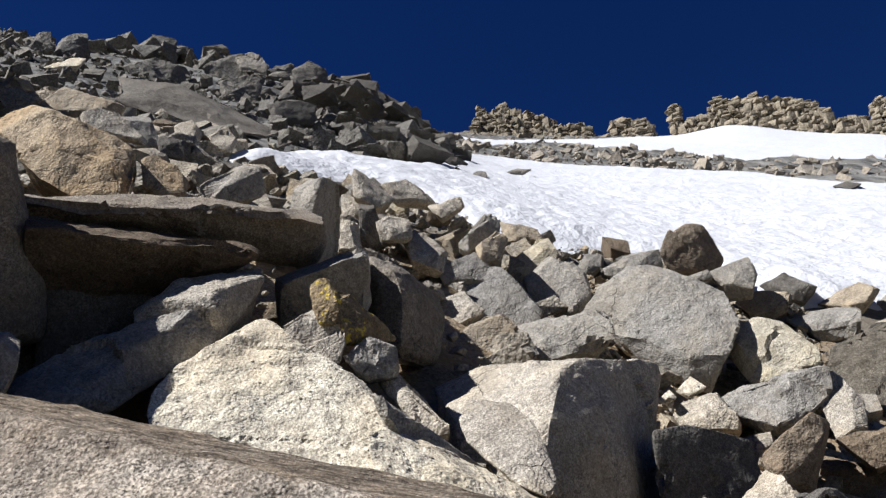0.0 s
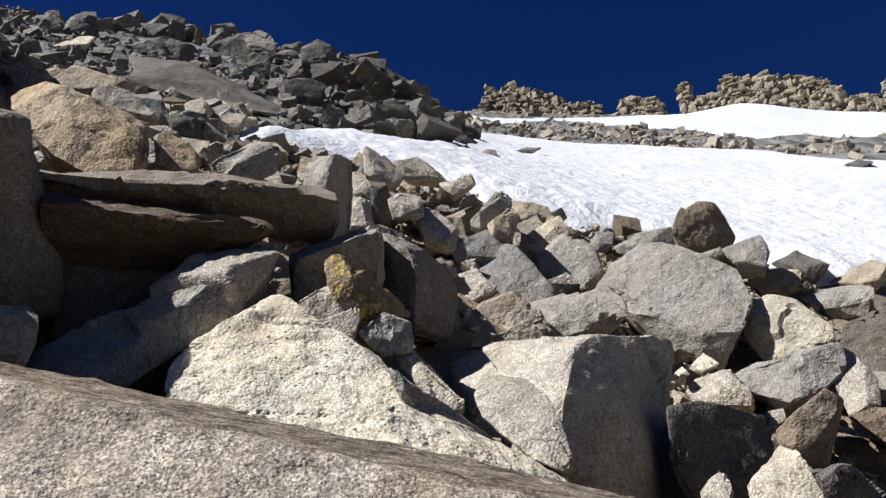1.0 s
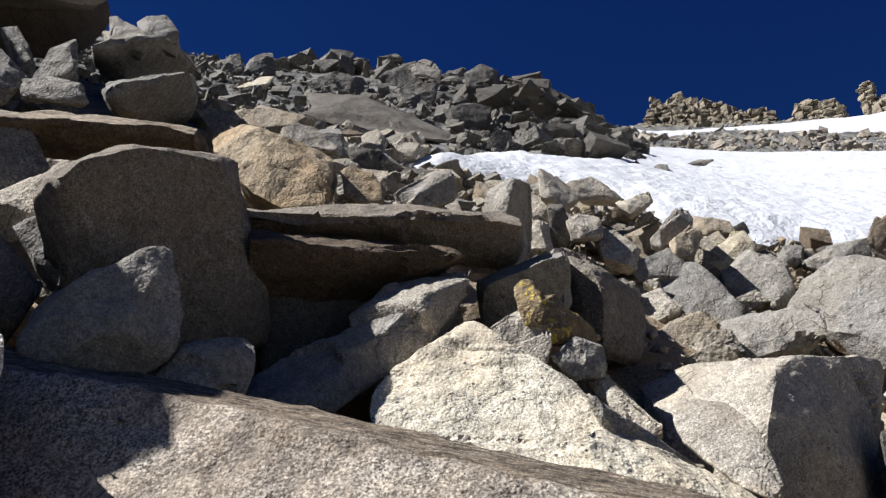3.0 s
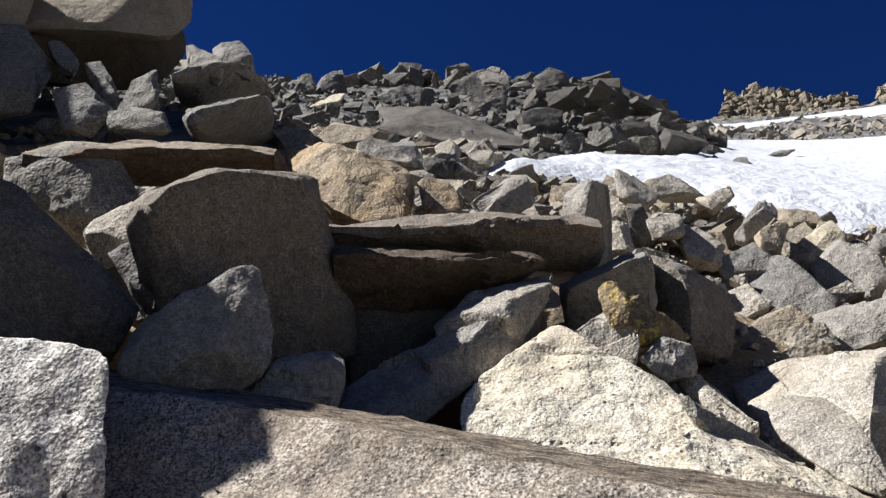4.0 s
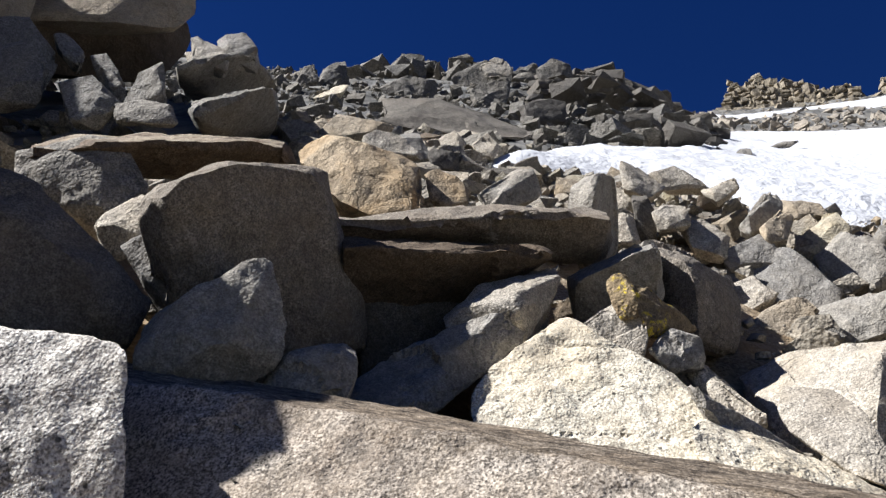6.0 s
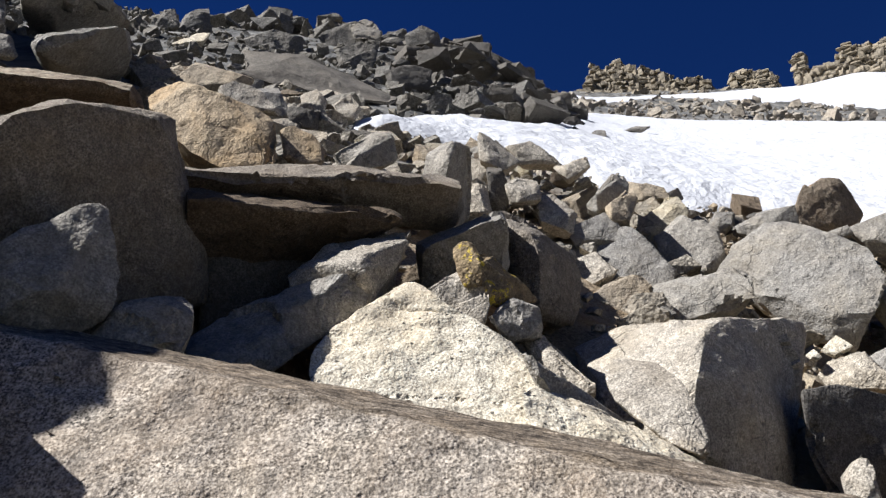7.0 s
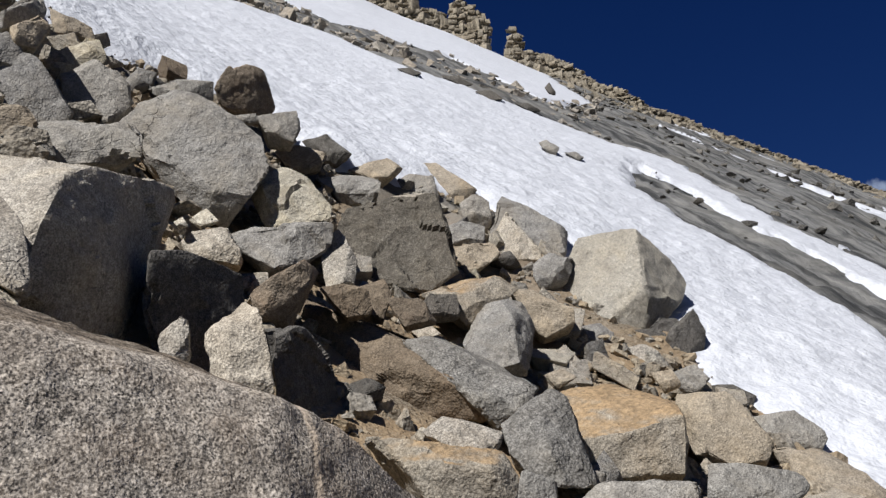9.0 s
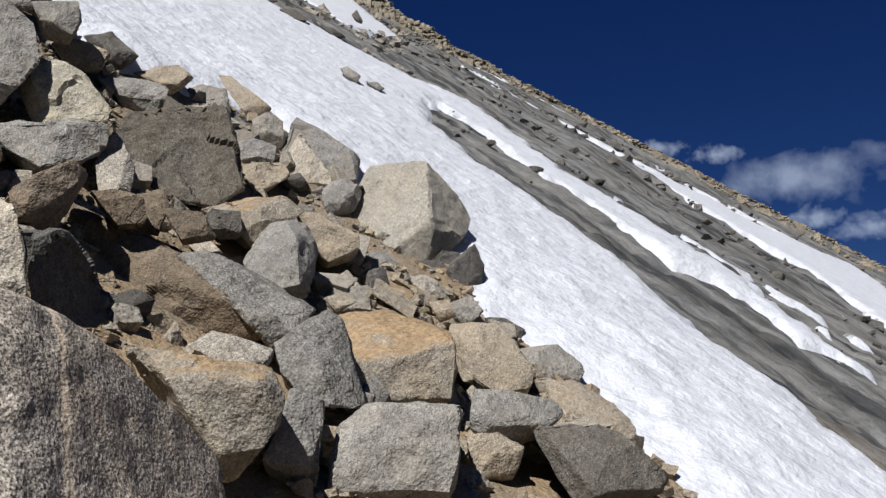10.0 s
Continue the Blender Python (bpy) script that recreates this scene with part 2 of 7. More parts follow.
def snow_material():
    """Old summer snow: white, slightly dirty in places, with a coarse granular surface."""
    n = Net("old_snow")
    dirt_and_dimples = n.ramp(n.noise(1.1, 7.0, 0.7, distort=0.5), (0.35, (0.49, 0.495, 0.51)), (0.6, (0.56, 0.565, 0.58)))
    # finer blotches put the light and dark of melt dimples into the colour
    dirt_and_dimples = n.mix(0.8, dirt_and_dimples, n.ramp(n.noise(5.5, 4.0, 0.6, distort=0.3), (0.36, (0.90, 0.905, 0.92)), (0.6, (1.08, 1.08, 1.08))), "MULTIPLY")
    n.put(n.bsdf.inputs["Base Color"], dirt_and_dimples)
    n.bsdf.inputs["Roughness"].default_value = 0.7
    n.bsdf.inputs["Specular IOR Level"].default_value = 0.3
    cups = n.bump(n.math("ADD", n.noise(3.0, 3.0, 0.6), n.noise(7.5, 3.0, 0.65)), 0.7, 0.062)
    n.put(n.bsdf.inputs["Normal"], n.bump(n.noise(24.0, 3.0, 0.6), 0.25, 0.012, cups))
    return n.mat


def cloud_material():
    n = Net("cloud_vapour")
    shift = n.node("ShaderNodeVectorMath", {0: n.coords, 1: n.node("ShaderNodeCombineXYZ", {"Z": n.math("MULTIPLY", n.node("ShaderNodeObjectInfo").outputs["Random"], 4000.0)}).outputs["Vector"]}, operation="ADD").outputs["Vector"]
    body = n.noise(0.0075, 6.0, 0.52, at=shift, distort=0.2)
    u = n.node("ShaderNodeVectorMath", {0: n.coords, 1: (1 / 300.0, 1 / 105.0, 1.0)}, operation="MULTIPLY").outputs["Vector"]
    fall = n.node("ShaderNodeVectorMath", {0: u}, operation="LENGTH").outputs["Value"]
    dense = n.ramp(n.math("SUBTRACT", n.math("ADD", n.math("MULTIPLY", body, 1.5), 0.10), n.math("MULTIPLY", fall, 0.62)), (0.20, 0.0), (0.45, 0.22), (0.85, 0.62))
    glow = n.node("ShaderNodeEmission", {"Color": (0.42, 0.50, 0.66, 1), "Strength": 0.8}).outputs[0]
    clear = n.node("ShaderNodeBsdfTransparent").outputs[0]
    both = n.node("ShaderNodeMixShader", {0: dense, 1: clear, 2: glow}).outputs[0]
    n.put(n.tree.nodes["Material Output"].inputs["Surface"], both)
    return n.mat


# ---- numeric helpers ----
def lattice(p, seed):
    """Smooth value noise in -1..1 at the rows of p."""
    base = np.floor(p).astype(np.int64)
    f = p - base
    f = f * f * f * (f * (f * 6 - 15) + 10)
    out = np.zeros(len(p))
    for dx in (0, 1):
        for dy in (0, 1):
            for dz in (0, 1):
                k = (base[:, 0] + dx) * 374761393 + (base[:, 1] + dy) * 668265263 + (base[:, 2] + dz) * 2147483647 + seed * 1274126177
                k = ((k ^ (k >> 13)) * 1274126177) & 0xFFFFFFFF
                k = ((k ^ (k >> 16)) * 2246822519) & 0xFFFFFFFF
                v = ((k ^ (k >> 15)) & 0xFFFF) / 32767.5 - 1
                w = (f[:, 0] if dx else 1 - f[:, 0]) * (f[:, 1] if dy else 1 - f[:, 1]) * (f[:, 2] if dz else 1 - f[:, 2])
                out += v * w
    return out


def fractal(p, seed, octaves=4, gain=0.5):
    total, amp = np.zeros(len(p)), 1.0
    for k in range(octaves):
        total += amp * lattice(p * 2.03**k + k * 17.3, seed + k)
        amp *= gain
    return total


def split_faces(p, way, rng, count, reach):
    """Flattens a skin into planar breaks that meet in edges: each vertex sinks to the lowest of its three nearest planes."""
    pick = rng.choice(len(p), min(count, len(p)), replace=False)
    heart, facing = p[pick], way[pick] + rng.normal(size=(len(pick), 3)) * 0.12
    facing /= np.linalg.norm(facing, axis=1)[:, None]
    gap = ((p[:, None, :] - heart[None]) ** 2).sum(2)
    near = np.argsort(gap, axis=1)[:, :3]
    best = np.full(len(p), 9.0)
    for k in range(near.shape[1]):
        c, n = heart[near[:, k]], facing[near[:, k]]
        best = np.minimum(best, ((c - p) * n).sum(1) / np.maximum((way * n).sum(1), 0.5))
    return p + way * np.clip(best, -reach, 0.4 * reach)[:, None]


def mesh_of(name, verts, faces, material, smooth=True):
    me = bpy.data.meshes.new(name)
    faces = np.asarray(faces)
    me.vertices.add(len(verts))
    me.vertices.foreach_set("co", np.asarray(verts, dtype=np.float32).ravel())
    me.loops.add(faces.size)
    me.loops.foreach_set("vertex_index", faces.astype(np.int32).ravel())
    me.polygons.add(len(faces))
    me.polygons.foreach_set("loop_start", np.arange(0, faces.size, faces.shape[1], dtype=np.int32))
    me.update(calc_edges=True)
    me.polygons.foreach_set("use_smooth", np.full(len(faces), bool(smooth)))
    me.materials.append(material)
    if smooth == "worn":
        me.set_sharp_from_angle(angle=radians(32))
    me.validate()
    return me


def stone_shape(corners, level, seed, rough=1.0, chips=7, face=(0.0, 0.0), bevel=0.018):
    """A block bounded by the flats between its corners, split and chipped, with worn edges and a weathered skin."""
    rng = np.random.default_rng(seed)
    pts = np.array(corners, float)
    mid, size = pts.mean(0), np.ptp(pts, axis=0)
    big = float(size.mean())
    bm = bmesh.new()
    for c in pts:
        bm.verts.new(c)
    hull = bmesh.ops.convex_hull(bm, input=bm.verts[:])
    loose = [v for v in bm.verts if not v.link_faces]
    if loose:
        bmesh.ops.delete(bm, geom=loose, context="VERTS")
    out = np.array((-face[0], -face[1], 0.25))
    out /= np.linalg.norm(out)
    for k in range(chips):
        d = rng.normal(size=3)
        d /= np.linalg.norm(d)
        cut = rng.uniform(0.90, 1.0)
        if k < 3 and any(face):         # broad split faces on the open side
            d = d * 0.8 + out
            d /= np.linalg.norm(d)
            cut = rng.uniform(0.72, 0.92)
        reach = float(((pts - mid) @ d).max())
        got = bmesh.ops.bisect_plane(bm, geom=bm.verts[:] + bm.edges[:] + bm.faces[:], plane_co=mid + d * reach * cut, plane_no=d, clear_outer=True)
        rim = [g for g in got["geom_cut"] if isinstance(g, bmesh.types.BMEdge)]
        if len(rim) > 2:
            bmesh.ops.holes_fill(bm, edges=rim)
    bmesh.ops.remove_doubles(bm, verts=bm.verts[:], dist=0.004 * big)
    bmesh.ops.dissolve_limit(bm, angle_limit=radians(6), verts=bm.verts[:], edges=bm.edges[:])
    if 2 < level < 5:
        bmesh.ops.bevel(bm, geom=bm.edges[:], offset=bevel * big, offset_type="OFFSET", segments=2 if level > 3 else 1, profile=0.6, affect="EDGES", clamp_overlap=True)
    bmesh.ops.triangulate(bm, faces=bm.faces[:])
    limit = float(size.max()) / {2: 2, 3: 4.5, 4: 15, 5: 30, 6: 50, 7: 95}[level]
    for _ in range(8):
        long = [e for e in bm.edges if e.calc_length() > limit]
        if not long:
            break
        bmesh.ops.subdivide_edges(bm, edges=long, cuts=1, use_grid_fill=True)
        bmesh.ops.triangulate(bm, faces=[f for f in bm.faces if len(f.verts) > 3])
    for _ in range({5: 1, 6: 2, 7: 3}.get(level, 0)):       # worn edges
        bmesh.ops.smooth_vert(bm, verts=bm.verts[:], factor=0.5 if level > 5 else 0.15, use_axis_x=True, use_axis_y=True, use_axis_z=True)
    bmesh.ops.recalc_face_normals(bm, faces=bm.faces[:])
    bm.normal_update()
    bm.verts.index_update()
    p = np.array([v.co[:] for v in bm.verts])
    way = np.array([v.normal[:] for v in bm.verts])
    faces = np.array([[v.index for v in f.verts] for f in bm.faces])
    bm.free()
    q, s = p - mid, seed % 9973
    skin = 0.009 * fractal(q * (2.0 / big) + seed % 97, s, 4, 0.5) + 0.003 * fractal(q * (11.0 / big) + 5, s + 17, 3, 0.6)
    crack = np.abs(lattice(q * (1.7 / big) * np.array([1.0, 1.0, 1.8]) + 77, s + 21))
    skin -= 0.008 * np.maximum(0, 0.03 - crack) / 0.03
    bend = np.stack([fractal(q * (2.3 / big) + 13 * k, s + 60 + k, 3, 0.55) for k in range(3)], 1)
    p = p + way * (skin * big * rough)[:, None] + bend * (0.016 * big * rough)
    if 3 < level < 6:
        p = split_faces(p, way, rng, 9, 0.035 * min(big, 0.8) * rough)
    if level >= 4:
        p += way * ((0.0075 if level > 4 else 0.006) * fractal(p * 9.0, s + 40, 4 if level > 4 else 2, 0.6))[:, None]
    return p, faces


ROCKS = []


def rock(name, stuff, at, level, label, corners, *lobes):
    """One boulder of its own shape, resting in the talus; lobes are further bodies grown together with it."""
    seed = 1000 + 17 * len(ROCKS)
    plain = bool(lobes) or name == "block" or level > 5
    verts, faces = stone_shape(corners, level, seed, 1.0 if level < 7 else 0.45, face=(0.0, 0.0) if plain else at, chips=0 if level > 5 else 3 if plain else 6)
    for k, lobe in enumerate(lobes):
        more, tris = stone_shape(lobe, level, seed + 5 + k, 1.0, chips=0)
        verts, faces = np.vstack([verts, more]), np.vstack([faces, tris + len(verts)])
    ob = new(name, mesh_of(name, verts, faces, GRANITE[stuff], "worn" if level < 7 else True))
    ob.location = at
    ROCKS.append((at[0], at[1], float(np.abs(np.array(corners)[:, :2]).max())))
    return tagged(ob, label, "boulder" if name in ("boulder", "block") else "rock slab" if name == "slab" else "outcrop", "talus boulders")


# ---- ground and snow ----
def slope_height(x, y):
    """Height of the mountainside: a steep slope with a shallow gully down which the snow lies."""
    bend = np.where(x > 40, x - 3.0, np.log1p(np.exp(np.clip(x - 3.0, -60, 40))))
    z = 0.05 + 0.74 * y - 0.36 * x + 0.27 * bend + 0.03 * np.maximum(0, x - 12)
    return z - 0.6 * np.exp(-((x - 3.2) ** 2 + (y - 6.0) ** 2) / 6.5) - 0.75 * np.exp(-((x - 0.2) ** 2) / 5.0 - (y - 3.4) ** 2 / 2.2)


def crest(az):
    """Distance of the skyline ridge, by compass angle in degrees."""
    return 45.0 + 67.0 / (1 + np.exp(-(az - 1.5) / 0.7))


def land_height(x, y):
    r, az = np.hypot(x, y), np.degrees(np.arctan2(x, y))
    top = crest(az)
    k = np.minimum(1.0, top / np.maximum(r, 1e-6))
    z = slope_height(x * k, y * k) - 0.55 * np.maximum(0, r - top)
    z = z + 1.5 * np.exp(-(((az + 13) / 9.0) ** 2)) * np.clip((r - 18) / 26, 0, 1) * (r < 200)
    shoulder = 1.9 * np.exp(-(((az - 21.5) / 3.2) ** 2)) + 1.3 * np.exp(-(((az - 28) / 6.0) ** 2))
    z = z + shoulder * np.clip((r - 78) / 30, 0, 1) * (r < 200)
    return np.where(np.abs(az) > 95, np.maximum(slope_height(x, y), -160 - 0.02 * r), np.maximum(z, -160 - 0.02 * r))


def polar(az, r):
    """Rows of x, y for a fan of angles (degrees) and distances, and its quads."""
    a, d = np.meshgrid(np.radians(az), r, indexing="ij")
    x, y = (np.sin(a) * d).ravel(), (np.cos(a) * d).ravel()
    n, m = len(az), len(r)
    i = (np.arange(n - 1)[:, None] * m + np.arange(m - 1)[None, :]).ravel()
    return x, y, np.stack([i, i + 1, i + m + 1, i + m], 1)


SNOW_MAIN = [(-2.4, 8.9), (-2.2, 9.1), (-1.8, 9.5), (-1.2, 10.2), (-0.6, 10.4), (0.1, 10.0), (0.8, 9.8), (1.3, 9.8), (2.2, 9.9), (3.3, 9.9),
             (3.9, 9.2), (4.3, 9.1), (5.7, 9.4), (6.1, 8.1), (6.2, 7.0), (6.0, 6.0), (6.0, 5.3), (6.0, 4.8), (5.8, 4.1), (5.6, 3.7),
             (5.7, 2.5), (6.5, 0.0), (9.0, -6.0), (14.0, -6.0), (10.6, 0.0), (9.6, 4.0), (10.3, 5.3), (10.6, 6.5), (11.5, 8.0),
             (11.6, 8.8), (12.1, 10.6), (12.4, 12.0), (13.0, 13.9), (14.9, 17.3), (18.0, 20.0), (22.0, 22.4), (20.4, 24.1), (17.9, 26.4), (14.5, 28.1), (13.7, 34.0),
             (10.6, 34.2), (5.7, 33.8), (3.3, 34.6), (1.2, 31.0), (0.5, 21.3), (-0.9, 15.0), (-2.0, 13.4), (-2.2, 11.7), (-2.5, 9.8)]
SNOW_UPPER = [(1.6, 70.6), (3.5, 52.0), (10.3, 73.1), (13.7, 66.3), (17.2, 51.2), (17.4, 42.9), (22.1, 48.2), (25.1, 43.5), (30.2, 52.6),
              (26.2, 35.6), (41.3, 49.6), (69.9, 95.0), (63.4, 99.5), (59.8, 101.7), (46.1, 108.6), (32.9, 113.3), (13.6, 85.1), (7.5, 77.0)]
SNOW_STRIP = [(18.0, 19.9), (21.5, 24.4), (24.0, 24.2), (22.0, 19.5), (20.4, 16.8), (20.2, 14.7), (20.1, 12.9), (19.8, 11.3), (18.3, 9.2), (17.7, 7.8), (17.3, 6.6),
              (16.4, 5.9), (16.5, 7.4), (15.6, 7.8), (16.4, 9.2), (15.8, 9.7), (15.1, 10.0), (15.8, 11.4), (16.5, 13.6), (16.6, 15.3), (17.6, 17.7)]
SNOW_FAR = [(38.2, 29.3), (45.3, 31.7), (50.2, 30.1), (50.0, 28.1), (56.0, 27.6), (68.0, 29.0), (61.1, 24.1), (44.0, 16.0), (27.7, 10.4), (34.0, 15.8), (35.7, 18.9), (36.2, 21.2), (39.2, 25.1), (39.7, 27.8)]


def inside_by(px, py, ring):
    """How far the points lie inside a ring of the plan, in metres; negative outside."""
    near, inner = np.full(len(px), 1e9), np.zeros(len(px), bool)
    for (x0, y0), (x1, y1) in zip(ring, ring[1:] + ring[:1]):
        k = np.clip(((px - x0) * (x1 - x0) + (py - y0) * (y1 - y0)) / ((x1 - x0) ** 2 + (y1 - y0) ** 2 + 1e-9), 0, 1)
        near = np.minimum(near, np.hypot(px - x0 - k * (x1 - x0), py - y0 - k * (y1 - y0)))
        cross = ((y0 > py) != (y1 > py)) & (px < (x1 - x0) * (py - y0) / (y1 - y0 + 1e-12) + x0)
        inner ^= cross
    return np.where(inner, near, -near)


def snow_cover(x, y):
    lie = np.max([inside_by(x, y, ring) - thin for ring, thin in ((SNOW_MAIN, 0.0), (SNOW_UPPER, 0.0), (SNOW_STRIP, 0.35), (SNOW_FAR, 0.3))], axis=0)
    lanes = fractal(np.stack([x * 0.42, y * 0.03, 0 * x], 1), 91, 4, 0.6) - 0.78
    lanes = np.where((x > 13) & (x < 75) & (y < 1.05 * x) & (y > 0.25 * x), lanes * 1.5, -9.0)
    return np.maximum(lie, lanes)


def build_ground():
    az = np.concatenate([np.arange(-70, 75, 0.4), np.arange(75, 290.1, 2.5)])
    r = np.concatenate([[0.0], np.geomspace(0.6, 130, 330), np.geomspace(140, 4000, 30)])
    x, y, quads = polar(az, r)
    z = land_height(x, y)
    d = np.hypot(x, y)
    flat = np.stack([x, y, z], 1)
    rough = np.clip(d / 14, 0.25, 1.0) * np.clip((140 - d) / 30, 0, 1)
    side = np.clip((np.degrees(np.arctan2(x, y)) - 8) / 12, 0, 1) * np.clip((d - 4.0) / 0.8, 0, 1) * np.clip((14 - d) / 3, 0, 1)
    z = z - 0.12 + 0.12 * side + rough * (0.10 * fractal(flat * 0.9, 5, 4) + 0.05 * fractal(flat * 3.1, 8, 3))
    z += np.clip((d - 16) / 20, 0, 1) * np.clip((140 - d) / 20, 0, 1) * 0.35 * fractal(flat * 0.16, 12, 4)
    z -= 0.45 * np.clip(snow_cover(x, y) * 0.8 + 0.2, 0, 1) * np.clip((d - 12) / 6, 0, 1) * (d < 125)
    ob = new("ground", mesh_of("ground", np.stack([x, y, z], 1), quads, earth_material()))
    return tagged(ob, "steep mountainside of sandy gravel and bare grey rock", "ground", "", "structure")


def build_snow():
    az = np.arange(-18, 112, 0.22)
    r = np.geomspace(3.2, 119, 360)
    x, y, quads = polar(az, r)
    flat = np.stack([x, y, 0.74 * y], 1)
    depth = snow_cover(x, y) + 0.16 * fractal(flat * 1.4, 51, 3) * np.clip(np.hypot(x, y) / 10, 0.6, 2.5)
    d = np.hypot(x, y)
    near = np.clip((34 - d) / 20, 0.0, 1.0)
    cups = 0.06 * np.abs(fractal(flat * np.array([1.9, 1.3, 1.0]), 61, 3)) - 0.05 + 0.10 * fractal(flat * 0.22, 71, 2)
    cups += near * (0.024 * np.abs(lattice(flat * np.array([4.6, 3.1, 2.2]), 63)) + 0.014 * np.abs(lattice(flat * np.array([8.5, 6.0, 4.0]), 64)) - 0.012)
    z = land_height(x, y) + np.where(depth > 0, np.minimum(np.clip(0.22 - 0.012 * (d - 10), 0.07, 0.22), 0.02 + depth * np.clip(4.5 / d, 0.06, 0.45)), np.maximum(-0.6, depth * 1.5)) + cups * np.clip(depth * 2 + 0.3, 0, 1)
    places = np.stack([x, y, z], 1)
    keep = (depth[quads] > -0.45).any(1)
    quads = quads[keep]
    mark = np.arange(len(x))                # every field that hangs together is one object
    while True:
        low = mark[quads].min(1)
        nxt = mark.copy()
        np.minimum.at(nxt, quads.ravel(), np.repeat(low, 4))
        nxt = nxt[nxt]
        if (nxt == mark).all():
            break
        mark = nxt
    field = mark[quads[:, 0]]
    names, sizes = np.unique(field, return_counts=True)
    snow = snow_material()
    for k in np.argsort(-sizes):
        if sizes[k] < 60:
            break
        used, part = np.unique(quads[field == names[k]], return_inverse=True)
        big = sizes[k] == sizes.max()
        ob = new("snowfield" if big else "snow_patch", mesh_of("snow", places[used], part.reshape(-1, 4), snow))
        tagged(ob, "white sunlit summer snowfield with melt hollows" if big else "strip of old white snow between bare rock slabs", "snow", "", "structure")


build_ground()
build_snow()


# ---- boulders ----
def front_slab():
    """The long slab at the foot of the slope: a flat sunlit face, a rounded dark rim and a broken lower end."""
    corners = [(-2.3, 2.40, 2.66), (-1.37, 2.40, 2.43), (-0.55, 2.40, 2.20), (0.21, 2.40, 2.02), (1.04, 2.56, 1.89), (1.31, 2.69, 1.83), (1.56, 2.80, 1.68), (1.84, 2.91, 1.50),
               (-2.3, 2.05, 1.5), (0.3, 2.04, 1.2), (0.95, 2.20, 1.2), (1.8, 2.66, 1.0), (-2.3, 1.95, 0.4), (0.3, 1.94, 0.3), (0.95, 2.09, 0.3), (1.8, 2.57, 0.3), (-2.3, 2.82, 2.82), (-0.55, 2.82, 2.36), (0.31, 2.82, 2.17), (1.0, 2.80, 1.98), (1.76, 3.17, 1.18), (-2.3, 2.9, 0.4), (1.7, 2.95, 0.3)]
    at = (-0.4, 2.6, 0.3)
    return rock("slab", "rim", at, 7, "long pale speckled granite slab with a dark lichen-streaked rim", [(x - at[0], y - at[1], z - at[2]) for x, y, z in corners])


front_slab()


def shading_cliff():
    """Near outcrop end, added mostly out of view to shade the boulders below it."""
    at = (-8.2, 4.8, 5.0)
    corners = [(-7.3, 2.6, 4.4), (-9.6, 2.6, 5.0), (-7.9, 7.2, 7.4), (-9.8, 7.2, 8.0), (-7.1, 3.0, 7.6), (-7.5, 2.7, 9.2), (-9.4, 2.9, 9.6), (-7.7, 7.0, 11.0), (-9.6, 7.2, 11.4), (-7.3, 5.2, 9.4)]
    return rock("cliff", "tan", at, 4, "added outcrop end, mostly out of view, shading the talus", [(x - at[0], y - at[1], z - at[2]) for x, y, z in corners])


shading_cliff()


def shading_boulder():
    """Tall unseen boulder, added beside the talus to shade stones by the front slab."""
    at = (-3.21, 2.20, 2.35)
    corners = [(-2.75, 1.63, 3.95), (-3.13, 1.45, 4.40), (-2.75, 1.63, 2.2), (-3.13, 1.45, 2.2), (-2.81, 1.97, 4.25), (-2.95, 2.32, 4.34), (-3.24, 2.60, 4.20), (-3.23, 1.77, 4.71), (-3.35, 2.14, 4.83), (-3.65, 2.40, 4.60), (-2.81, 1.97, 2.35), (-2.95, 2.32, 2.35), (-3.24, 2.60, 2.35), (-3.23, 1.77, 2.35), (-3.35, 2.14, 2.35), (-3.65, 2.40, 2.35)]
    return rock("block", "grey", at, 4, "added unseen grey boulder that shades stones beside the front slab", [(x - at[0], y - at[1], z - at[2]) for x, y, z in corners])


shading_boulder()
rock("boulder", "cream", (-1.85, 2.15, 1.94), 6, "white granite boulder with black specks beside the long slab",
     [(-0.37, -0.26, 0.59), (-0.04, -0.17, 0.57), (0.11, -0.13, 0.56), (0.27, -0.09, 0.53), (0.30, -0.09, 0.50), (0.29, -0.10, 0.43), (0.29, -0.11, 0.35), (0.32, -0.12, 0.24), (0.41, -0.12, 0.06), (-0.17, -0.27, 0.07), (0.18, -0.17, 0.31), (-0.86, 0.22, 0.76), (-0.36, 0.36, 0.72), (-0.17, 0.40, 0.66), (-0.17, 0.38, 0.51), (-0.05, 0.37, 0.21), (0.25, 0.03, 0.00), (-0.23, -0.12, 0.00), (0.45, -0.10, -0.9), (-0.2, -0.30, -0.9), (0.1, 0.4, -0.9), (-0.7, 0.2, -0.9)])
rock("block", "shaded_warm", (-2.50, 2.77, 2.59), 5, "leaning granite boulder darkened for shade, with a shaded underside",
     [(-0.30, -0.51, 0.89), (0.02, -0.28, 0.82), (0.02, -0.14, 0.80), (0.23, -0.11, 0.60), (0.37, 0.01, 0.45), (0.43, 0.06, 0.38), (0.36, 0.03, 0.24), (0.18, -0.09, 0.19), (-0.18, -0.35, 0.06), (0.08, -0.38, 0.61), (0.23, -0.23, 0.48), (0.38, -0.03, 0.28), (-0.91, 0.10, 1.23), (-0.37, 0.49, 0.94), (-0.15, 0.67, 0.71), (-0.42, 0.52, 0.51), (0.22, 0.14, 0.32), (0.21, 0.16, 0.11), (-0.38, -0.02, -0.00)])
